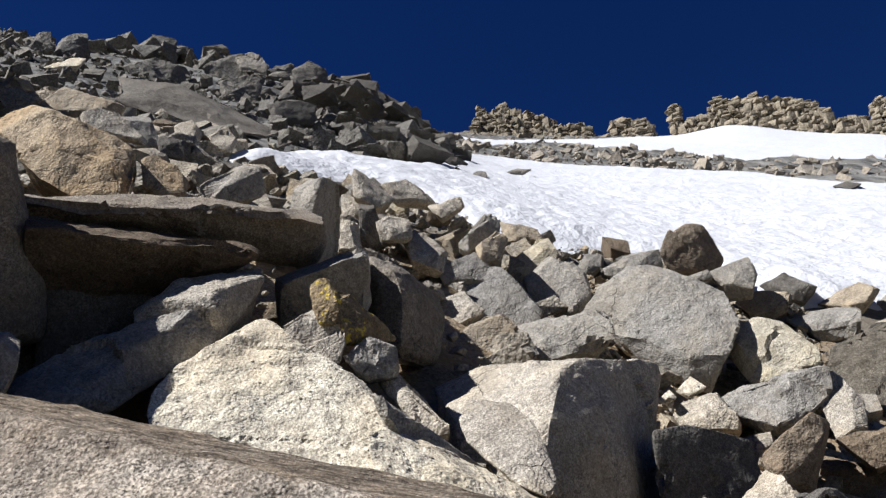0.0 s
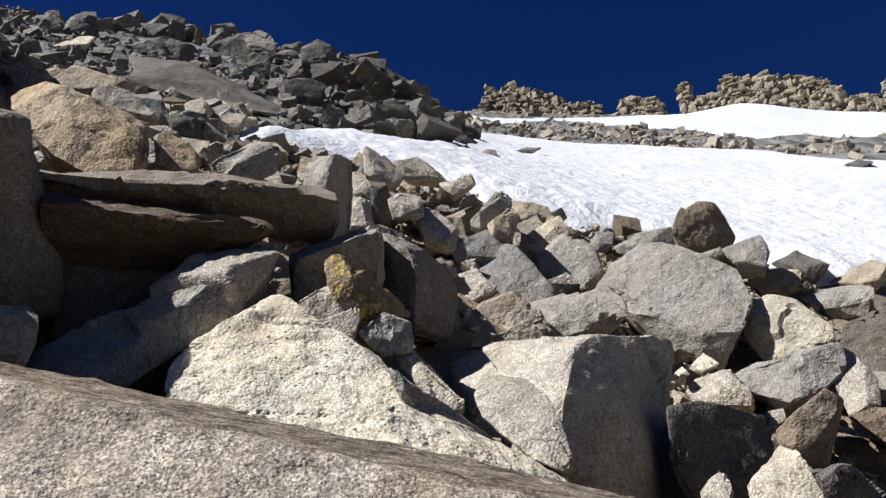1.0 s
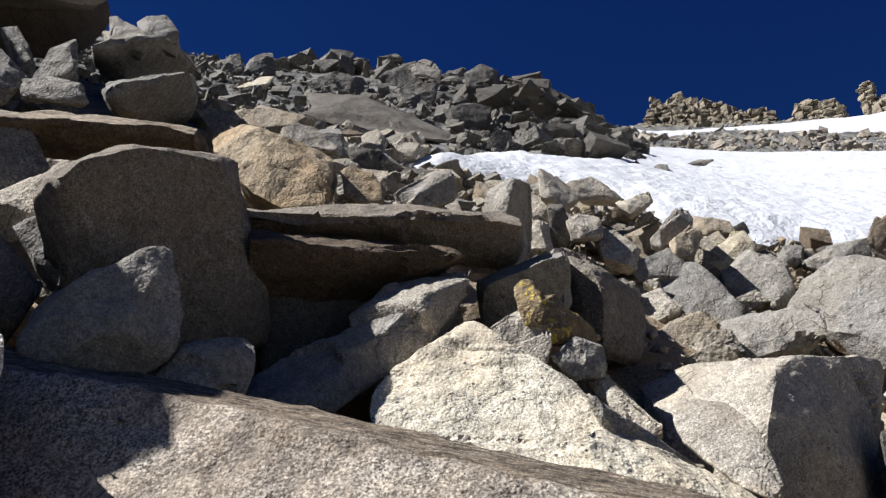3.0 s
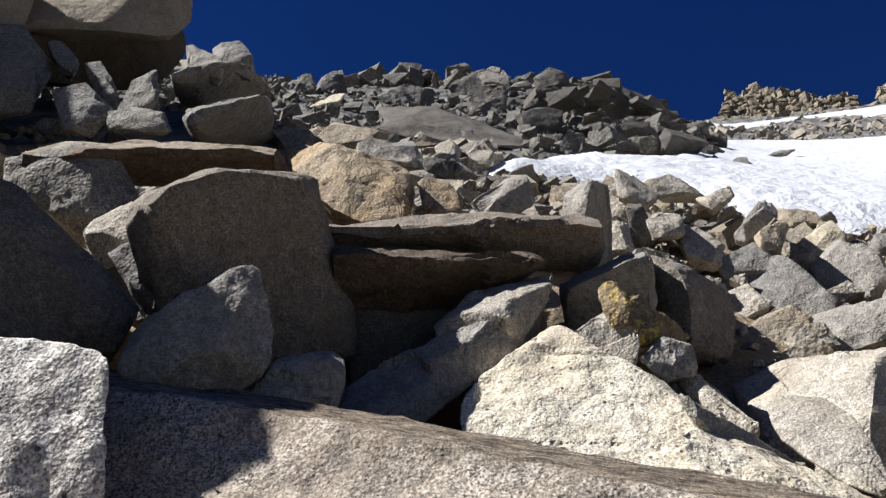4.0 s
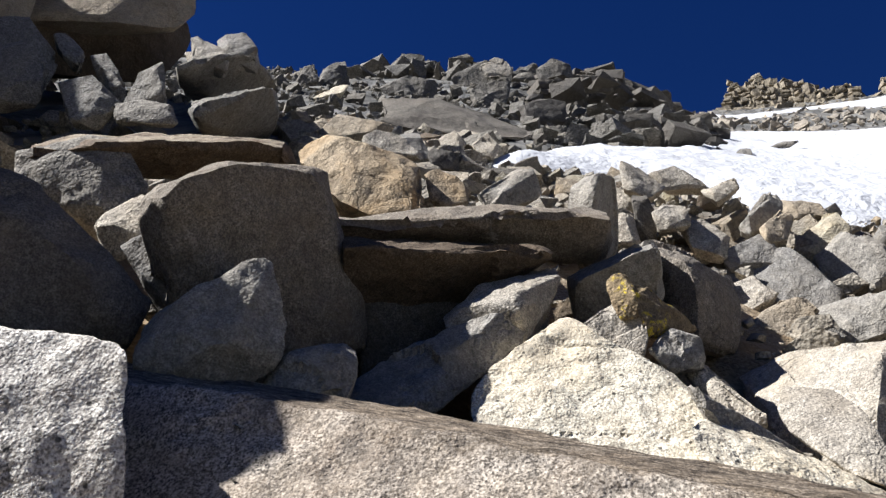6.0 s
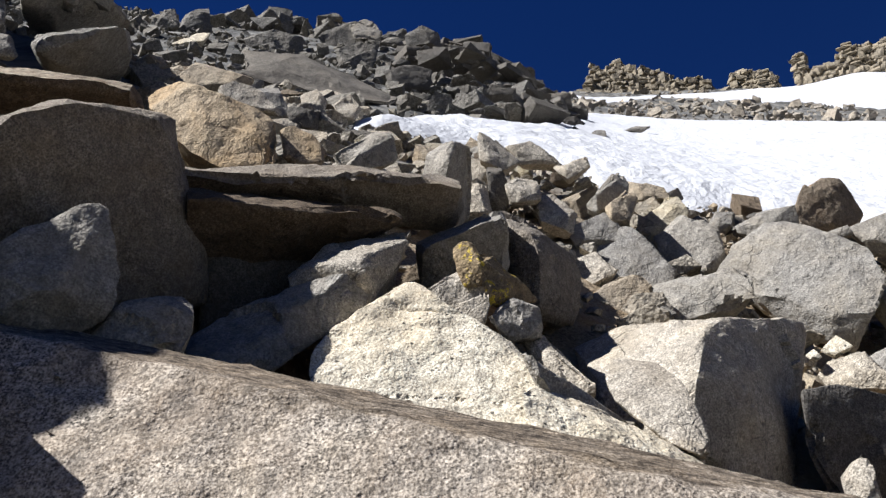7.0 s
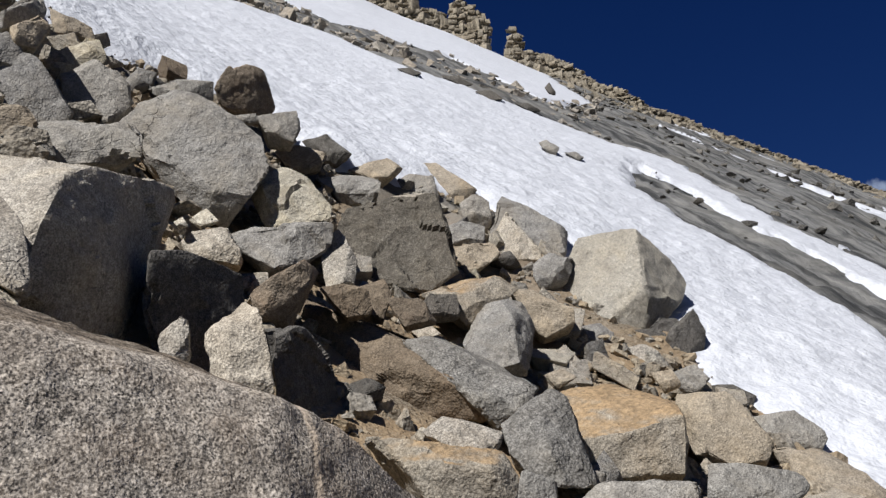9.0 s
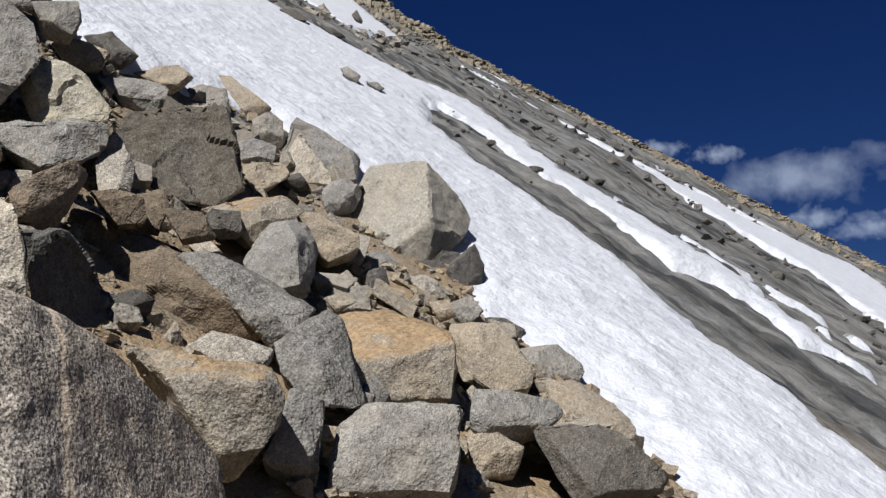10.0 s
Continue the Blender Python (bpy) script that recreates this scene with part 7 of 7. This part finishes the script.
rock("boulder", "dark", (-3.62, 19.61, 15.59), 4, "dark ledge of rock above the snow",
     [(-0.57, -0.66, 0.48), (0.03, -0.31, 0.92), (0.65, -0.02, 0.86), (0.58, -0.14, 0.15), (-0.36, -0.62, 0.00), (0.32, -0.28, 0.49), (0.30, -0.30, 0.56), (-0.39, -0.66, 0.26), (-0.67, 0.37, 1.17), (-0.16, 0.67, 1.55), (0.38, 0.93, 1.50), (0.32, 0.82, 0.88), (-0.49, 0.41, 0.75), (0.44, -0.05, 0.06), (-0.36, -0.18, 0.14)])
rock("boulder", "dark", (5.96, 6.61, 3.01), 4, "shaded stone under the large smooth boulder",
     [(-0.35, -0.02, 0.34), (-0.10, -0.10, 0.39), (0.10, -0.18, 0.37), (0.10, -0.24, 0.14), (-0.12, -0.18, 0.05), (-0.34, -0.08, 0.12), (-0.18, -0.11, 0.31), (-0.10, -0.17, 0.22), (-0.16, -0.14, 0.28), (0.02, 0.34, 0.40), (0.23, 0.27, 0.45), (0.41, 0.20, 0.42), (0.41, 0.15, 0.23), (0.21, 0.20, 0.14), (0.02, 0.29, 0.21), (0.10, -0.17, 0.08), (-0.04, -0.07, 0.00), (-0.19, 0.03, 0.08)])
rock("boulder", "pale", (5.62, 6.23, 2.88), 4, "pale stone below the large smooth boulder",
     [(-0.21, 0.04, 0.24), (-0.03, -0.05, 0.29), (0.05, -0.18, 0.18), (-0.03, -0.19, 0.03), (-0.20, -0.05, 0.07), (-0.13, -0.14, 0.07), (0.00, -0.14, 0.21), (-0.09, -0.11, 0.16), (0.04, 0.29, 0.27), (0.20, 0.21, 0.32), (0.27, 0.11, 0.22), (0.19, 0.09, 0.10), (0.05, 0.21, 0.13), (0.01, -0.10, 0.00), (-0.13, 0.00, 0.04)])
rock("boulder", "grey", (5.34, 6.54, 3.09), 4, "grey stone below the large smooth boulder",
     [(-0.20, 0.02, 0.25), (0.00, -0.09, 0.28), (0.09, -0.18, 0.17), (-0.01, -0.18, 0.03), (-0.20, -0.06, 0.06), (-0.11, -0.14, 0.08), (-0.16, -0.08, 0.09), (-0.08, -0.13, 0.11), (0.04, 0.28, 0.29), (0.21, 0.19, 0.32), (0.28, 0.11, 0.22), (0.20, 0.11, 0.11), (0.04, 0.22, 0.13), (0.03, -0.09, 0.00), (-0.12, 0.01, 0.03)])
rock("boulder", "tan", (4.05, 5.33, 2.52), 3, "flat tan stone lying in gravel",
     [(-0.14, 0.02, 0.11), (-0.01, -0.04, 0.15), (0.04, -0.14, 0.08), (-0.10, -0.09, 0.01), (-0.04, -0.10, 0.06), (0.00, -0.13, 0.06), (-0.09, -0.05, 0.09), (0.02, 0.21, 0.14), (0.13, 0.16, 0.17), (0.17, 0.08, 0.11), (0.06, 0.12, 0.05), (-0.05, -0.03, 0.00)])
rock("boulder", "grey", (5.26, 5.33, 2.55), 4, "small grey stone beside the snow",
     [(-0.17, 0.00, 0.19), (0.00, -0.07, 0.24), (0.06, -0.16, 0.12), (-0.06, -0.12, 0.03), (-0.18, -0.04, 0.07), (-0.16, -0.05, 0.13), (-0.06, -0.11, 0.11), (-0.05, -0.12, 0.09), (0.06, 0.21, 0.22), (0.21, 0.14, 0.26), (0.26, 0.07, 0.16), (0.15, 0.10, 0.08), (0.05, 0.18, 0.12), (-0.01, -0.06, 0.00), (-0.10, 0.01, 0.04)])
rock("boulder", "tan", (4.85, 5.13, 2.52), 3, "small tan stone in gravel",
     [(-0.15, 0.02, 0.15), (-0.01, -0.07, 0.17), (-0.00, -0.14, 0.06), (-0.12, -0.08, 0.02), (-0.03, -0.09, 0.13), (-0.09, -0.09, 0.05), (-0.10, -0.07, 0.08), (0.06, 0.23, 0.18), (0.18, 0.15, 0.20), (0.19, 0.09, 0.10), (0.10, 0.14, 0.06), (0.03, -0.08, 0.04), (-0.05, -0.02, 0.00)])
rock("boulder", "dark", (6.28, 6.62, 3.25), 4, "dark stone between the large boulder and the snow",
     [(-0.34, -0.09, 0.14), (-0.14, -0.08, 0.30), (0.05, -0.10, 0.29), (0.09, -0.14, 0.13), (-0.18, -0.13, 0.03), (-0.13, -0.13, 0.17), (-0.02, -0.14, 0.16), (-0.25, -0.13, 0.11), (-0.01, 0.23, 0.21), (0.15, 0.23, 0.35), (0.33, 0.21, 0.35), (0.35, 0.18, 0.21), (0.13, 0.19, 0.12), (0.07, -0.09, 0.08), (-0.09, -0.03, 0.00)])
# added filler; its dark colour stands in for deep shade below the ledges
rock("block", "dark", (-1.33, 4.08, 2.97), 4, "added dark block for the deep shade under the ledges",
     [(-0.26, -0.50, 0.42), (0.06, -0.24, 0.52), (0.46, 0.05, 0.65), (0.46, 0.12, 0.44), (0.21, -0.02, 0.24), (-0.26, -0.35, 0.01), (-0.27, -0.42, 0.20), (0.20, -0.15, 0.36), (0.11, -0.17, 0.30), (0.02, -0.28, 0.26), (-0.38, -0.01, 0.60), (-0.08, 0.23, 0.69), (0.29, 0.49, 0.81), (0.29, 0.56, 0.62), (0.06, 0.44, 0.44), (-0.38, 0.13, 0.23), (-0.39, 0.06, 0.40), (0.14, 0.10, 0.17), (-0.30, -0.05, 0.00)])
# added dark filler where the gap beside the block is only in shade
rock("block", "dark", (-1.71, 3.89, 2.79), 4, "added dark stone for the deep shade beside the block",
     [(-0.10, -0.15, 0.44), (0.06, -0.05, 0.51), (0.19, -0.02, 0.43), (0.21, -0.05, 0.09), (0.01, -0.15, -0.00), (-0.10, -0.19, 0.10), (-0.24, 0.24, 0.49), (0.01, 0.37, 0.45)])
rock("boulder", "dark", (13.10, 25.15, 16.51), 3, "dark flat rock showing through the snow",
     [(-0.66, -0.20, 0.27), (-0.22, -0.30, 0.36), (0.13, -0.47, 0.14), (-0.19, -0.42, 0.00), (-0.21, -0.40, 0.12), (-0.10, -0.41, 0.21), (-0.12, -0.42, 0.10), (-0.05, 0.86, 0.85), (0.33, 0.77, 0.93), (0.62, 0.62, 0.73), (0.35, 0.66, 0.62), (0.18, -0.19, 0.23), (-0.06, -0.10, 0.12)])
rock("boulder", "dark", (16.27, 27.29, 17.92), 3, "dark flat rock showing through the snow",
     [(-0.90, -0.11, 0.38), (-0.26, -0.26, 0.48), (0.28, -0.53, 0.13), (-0.16, -0.45, 0.00), (-0.22, -0.36, 0.29), (-0.14, -0.44, 0.10), (-0.29, -0.34, 0.29), (-0.19, 0.91, 0.94), (0.35, 0.78, 1.03), (0.81, 0.55, 0.72), (0.44, 0.62, 0.62), (0.30, -0.25, 0.18), (-0.03, -0.13, 0.09)])
rock("boulder", "dark", (16.54, 25.48, 16.58), 3, "dark flat rock showing through the snow",
     [(-0.83, -0.13, 0.33), (-0.25, -0.26, 0.46), (0.17, -0.50, 0.09), (-0.26, -0.40, 0.00), (-0.02, -0.47, 0.11), (-0.14, -0.39, 0.17), (-0.25, -0.42, 0.04), (-0.09, 0.88, 0.87), (0.40, 0.77, 0.98), (0.76, 0.57, 0.67), (0.39, 0.65, 0.59), (0.22, -0.21, 0.16), (-0.10, -0.09, 0.10)])
rock("boulder", "dark", (18.46, 25.97, 16.79), 3, "dark flat rock showing through the snow",
     [(-0.72, -0.17, 0.32), (-0.23, -0.28, 0.41), (0.20, -0.52, 0.07), (-0.24, -0.41, 0.00), (-0.46, -0.27, 0.29), (-0.30, -0.34, 0.25), (-0.35, -0.34, 0.21), (0.06, 0.82, 0.84), (0.48, 0.72, 0.93), (0.85, 0.52, 0.63), (0.47, 0.61, 0.57), (0.28, -0.23, 0.14), (-0.05, -0.11, 0.10)])
rock("boulder", "dark", (31.84, 42.42, 28.14), 3, "dark flat rock showing through the snow",
     [(-0.63, -0.18, 0.55), (-0.23, -0.15, 1.03), (0.04, -0.50, 0.20), (-0.28, -0.47, 0.00), (-0.32, -0.27, 0.68), (-0.19, -0.47, 0.13), (-0.28, -0.28, 0.70), (0.17, 0.80, 1.12), (0.51, 0.83, 1.53), (0.74, 0.53, 0.83), (0.47, 0.56, 0.66), (0.12, -0.24, 0.15), (-0.10, -0.16, 0.00)])


# ---- loose stones between the boulders ----
def stone_variants(count, level, seed, boxy=3, loose=(0.55, 1.12)):
    rng, out = np.random.default_rng(seed), []
    for k in range(count):
        box = np.array([1.0, rng.uniform(0.55, 1.0), rng.uniform(0.4, 0.85)]) * 0.5
        if k % boxy:
            d = rng.normal(size=(11, 3))
            corners = list(d / np.linalg.norm(d, axis=1)[:, None] * box * rng.uniform(0.95, 1.3, (11, 1)))
        else:
            corners = [np.array((a, b, c)) * box * rng.uniform(*loose, 3) for a in (-1, 1) for b in (-1, 1) for c in (-1, 1)]
        out.append(stone_shape(corners, level, seed + 31 * k, 1.2, (5 if level > 2 else 3) if boxy > 2 else 5))
    return out


def lay(rng, tilt=0.5):
    """A stone at rest: any heading, moderate tilt along the slope."""
    return Euler((rng.uniform(-tilt, tilt) + 0.45, rng.uniform(-tilt, tilt), 0)).to_matrix() @ Euler((0, 0, rng.uniform(0, 6.283))).to_matrix()


def bare(x, y, margin=0.1):
    """Whether a place lies off the snow."""
    return snow_cover(np.atleast_1d(np.asarray(x, float)), np.atleast_1d(np.asarray(y, float))) < -margin


def loose_stones():
    """Stones that can be picked out one by one, wedged between the boulders."""
    rng = np.random.default_rng(7)
    kinds = ["grey", "grey", "pale", "pale", "tan", "brown", "ochre", "dark", "smooth"]
    meshes = {}
    shapes = stone_variants(12, 3, 400)
    for kind in kinds:
        for k in range(2):
            v, f = shapes[rng.integers(len(shapes))]
            meshes.setdefault(kind, []).append(mesh_of("stone", v, f, GRANITE[kind], "worn"))
    words = {"grey": "grey angular granite stone in the talus", "pale": "pale angular granite stone in the talus", "tan": "tan angular granite stone in the talus",
             "brown": "brown granite stone in the talus", "ochre": "ochre-stained granite stone in the talus", "dark": "dark granite stone in the talus",
             "smooth": "smooth grey granite stone in the talus"}
    made = 0
    while made < 280:
        az, r = radians(rng.uniform(-48, 58)), rng.uniform(4.9, 12.5)
        x, y = r * math.sin(az), r * math.cos(az)
        if not bare(x, y)[0] or r * math.cos(az) < 3.2:
            continue
        size = min(0.7, 0.09 * r**0.62 * (0.5 + 1.0 * rng.uniform() ** 1.6))
        if any(math.hypot(x - a, y - b) < 0.55 * c + 0.2 * size for a, b, c in ROCKS):
            continue
        kind = kinds[rng.integers(len(kinds))]
        ob = new("stone", meshes[kind][rng.integers(2)])
        z = float(land_height(np.array([x]), np.array([y]))[0])
        ob.matrix_world = Matrix.LocRotScale((x, y, z + 0.12 * size), lay(rng).to_quaternion(), (size, size, size * 0.85))
        tagged(ob, words[kind], "stone", "loose talus stones")
        made += 1


def scatter(name, label, seed, count, shapes, material, place):
    """Many stones in one mesh: place(rng) gives x, y, size or None."""
    rng, verts, faces, base = np.random.default_rng(seed), [], [], 0
    spots = [s for s in (place(rng) for _ in range(count)) if s]
    xy = np.array([s[:2] for s in spots])
    keep = bare(xy[:, 0], xy[:, 1], -0.02)
    zs = land_height(xy[:, 0], xy[:, 1])
    for (x, y, size, lift), ok, z in zip(spots, keep, zs):
        if not ok:
            continue
        if any(math.hypot(x - a, y - b) < 0.55 * c and c > 2 * size for a, b, c in ROCKS):
            continue
        v, f = shapes[rng.integers(len(shapes))]
        turn = np.array(lay(rng, 0.7))
        verts.append((v * size) @ turn.T + (x, y, z + lift * size))
        faces.append(f + base)
        base += len(v)
    ob = new(name, mesh_of(name, np.vstack(verts), np.vstack(faces), material, "worn"))
    return tagged(ob, label, "rubble", "", "stuff")


def fan(a0, a1, r0, r1, s0, s1, lift=0.1, power=2.0):
    def place(rng):
        az, r = radians(rng.uniform(a0, a1)), r0 + (r1 - r0) * rng.uniform() ** 0.8
        return r * math.sin(az), r * math.cos(az), s0 + (s1 - s0) * rng.uniform() ** power, lift
    return place


loose_stones()
LUMPS, BITS = stone_variants(14, 3, 900), stone_variants(12, 2, 1300)
BLOCKS = stone_variants(10, 2, 1700, 1)
scatter("gravel", "small broken granite pieces between the boulders", 3, 5000, BITS, GRANITE["rubble"], fan(-50, 62, 2.9, 11.5, 0.025, 0.17, 0.05, 3.0))
scatter("gravel", "tan gravel and chips on the sandy ground between the boulders", 23, 3600, BITS, GRANITE["chips"], fan(10, 60, 4.2, 11, 0.02, 0.15, 0.1, 2.5))
scatter("talus_rubble", "broken grey granite filling the gaps between the boulders", 13, 620, LUMPS, GRANITE["rubble"], fan(-54, -14, 5.2, 13, 0.1, 0.6, 0.05, 2.5))
scatter("talus_rubble", "broken granite pieces filling the gaps between the boulders", 14, 620, LUMPS, GRANITE["rubble"], fan(-14, 60, 4.8, 11.5, 0.08, 0.34, 0.05, 2.0))
scatter("far_talus", "grey granite rubble covering the slope above", 4, 4300, BITS, GRANITE["slope"], fan(-62, 1, 11, 45, 0.08, 0.62, -0.05, 4.0))
scatter("rock_band", "grey rubble band between two snowfields", 5, 2600, BITS, GRANITE["band"], fan(0, 40, 30, 80, 0.12, 0.85, 0.0, 4.0))
scatter("ridge_rubble", "broken tan rock along the skyline ridge", 6, 1300, BLOCKS, GRANITE["crag"], fan(0, 75, 84, 113, 0.25, 1.7, -0.15, 3.5))


# ---- outcrops and crags, built of jointed blocks ----
def outcrop(name, label, stuff, spots, seed, group, facing=None):
    """A pile of rock blocks: spots gives x, y, z, breadth and height of each. With a facing (radians) the blocks stand square, as in jointed rock."""
    rng, square = np.random.default_rng(seed), facing is not None
    shapes = stone_variants(8, 2, seed * 13 + 5, 1, (0.62, 1.12)) if square else stone_variants(8, 3, seed * 13 + 5, 2)
    meshes = [mesh_of("block", v, f, GRANITE[stuff], "worn") for v, f in shapes]
    at = Vector(np.mean([s[:3] for s in spots], axis=0))
    top = new(name)
    top.location = at
    for x, y, z, breadth, tall in spots:
        ob = new("block", meshes[rng.integers(len(meshes))])
        ob.parent = top
        lean = 0.2 if square else 0.35
        heading = rng.uniform(-0.75, 0.75) - facing if square else rng.uniform(0, 6.28)
        tilt = Euler((rng.uniform(-lean, lean), rng.uniform(-lean, lean), heading))
        ob.matrix_basis = Matrix.LocRotScale(Vector((x, y, z)) - at, tilt, (breadth, breadth * rng.uniform(0.8, 1.3), tall))
    return tagged(top, label, "outcrop" if name == "outcrop" else "crag", group)


def on_land(x, y):
    return float(land_height(np.array([x]), np.array([y]))[0])


def crag(az, r, width, height, seed, fine=1.0):
    """A jointed rock tower on the ridge."""
    rng, spots, a = np.random.default_rng(seed), [], radians(az)
    cx, cy = r * math.sin(a), r * math.cos(a)
    cz = on_land(cx, cy)
    columns = max(2, int(width / (0.72 * fine)))
    crown = 0.88
    for row in range(2):                    # a second row of columns behind the first
        for k in range(columns):
            u = (k + 0.5 * row + 0.35) / columns - 0.5
            px, py = cx + math.cos(a) * u * width, cy - math.sin(a) * u * width
            base = on_land(px, py)
            crown = min(1.0, max(0.66, crown + rng.uniform(-0.2, 0.2)))
            tall = height * crown * (1 - abs(2 * u) ** 5 * 0.45) * (1.0 if row else 0.82)
            z = -0.3 * height
            while z < tall - 0.1:
                high = fine * rng.uniform(0.35, 1.0) * rng.choice((0.8, 1.2, 2.6))
                high = tall - z if tall - z < high + 0.35 * fine else high
                wide = width / columns * rng.uniform(1.0, 2.3)
                out = rng.uniform(-0.3, 0.3) * fine - 0.12 * z + 0.9 * (1 - row) * fine
                spots.append((px - math.sin(a) * out, py - math.cos(a) * out, base + z + 0.5 * high, wide, high * 1.12))
                z += high
    return outcrop("rock_crag", "weathered tan granite crag on the ridge", "crag", spots, seed, "ridge crags", a)


for az, r, width, height in ((4.6, 108, 8.0, 5.8), (7.6, 108.5, 5.5, 4.4), (1.9, 106, 5, 4.0), (10.3, 109, 5, 2.6), (14.6, 110, 5.5, 3.4), (17.7, 110, 1.3, 7.0), (18.9, 110, 5.5, 3.4),
                             (21.6, 110, 6.0, 6.0), (25.0, 110, 10.5, 6.2), (28.9, 110, 4.5, 2.8), (31.4, 110, 5.0, 6.4), (34.5, 110, 1.5, 6.0), (35.2, 110, 4.5, 3.2)):
    crag(az, r, width, height, int(az * 10), 0.85)
for step in range(10):              # the ridge runs on as a low broken wall
    crag(37.2 + 3.5 * step, 110 - 0.2 * step, 8.0, (3.2, 2.0, 0.8, 0.5)[min(step, 3)], 500 + step, max(0.5, 0.8 - 0.12 * step))


def broken_outcrop(a0, a1, r0, r1, count, seed, rise, stuff, label, coarse=1.0):
    """Broken rock standing out of the slope, clear of the snow."""
    rng, spots = np.random.default_rng(seed), []
    for _ in range(count):
        k, j = rng.uniform(), rng.uniform()
        az, r = radians(a0 + (a1 - a0) * k), r0 + (r1 - r0) * j
        x, y = r * math.sin(az), r * math.cos(az)
        size = coarse * (0.012 + 0.04 * rng.uniform() ** 2) * r
        if stuff == "scarp" and not bare(x, y, 0.05)[0]:
            continue
        spots.append((x, y, on_land(x, y) - 0.25 * (1 - coarse) * size + rise * rng.uniform(0, 1) * (1 - abs(2 * k - 1) ** 2), size, size * rng.uniform(0.5, 1.0)))
    return outcrop("outcrop", label, stuff, spots, seed, "slope outcrops")


DARK = "broken dark granite outcrop above the snow"
broken_outcrop(-11.0, 0.5, 22, 43, 170, 21, 1.6, "dark", DARK)
broken_outcrop(-5.0, 1.8, 16.5, 27, 90, 22, 0.6, "dark", DARK)
broken_outcrop(-26.0, -9.0, 36, 44, 110, 23, 0.7, "scarp", "broken grey granite along the skyline")
broken_outcrop(37.0, 68.0, 19, 75, 420, 25, 0.0, "scarp", "low grey stones strewn over the bare slope", 0.3)
broken_outcrop(24.0, 42.0, 55, 108, 240, 26, 0.0, "scarp", "broken grey rock below the ridge", 0.3)
broken_outcrop(-7.5, 1.6, 15.0, 26, 150, 24, 0.35, "scarp", "tumbled grey blocks at the foot of the outcrop")


# ---- cloud beyond the ridge ----
def cloud(az, el, size, vapour):
    a, e = radians(az), radians(el)
    at = Vector((math.sin(a) * math.cos(e), math.cos(a) * math.cos(e), math.sin(e))) * 3200
    verts = [(-600, -300, 0), (600, -300, 0), (600, 300, 0), (-600, 300, 0)]
    ob = new("cloud", mesh_of("cloud", verts, [(0, 1, 2, 3)], vapour, False))
    ob.matrix_world = look(at, (0, 0, 0)) @ Matrix.Scale(size, 4)
    ob.visible_shadow = False
    return tagged(ob, "thin white cumulus cloud in the blue sky", "cloud", "clouds beyond the ridge", "structure")


VAPOUR = cloud_material()
for az, el, size in ((64.4, 16.7, 0.95), (56.3, 19.1, 0.28), (59.7, 18.5, 0.32), (65.0, 14.3, 0.34), (68.2, 13.5, 0.42)):
    cloud(az, el, size, VAPOUR)
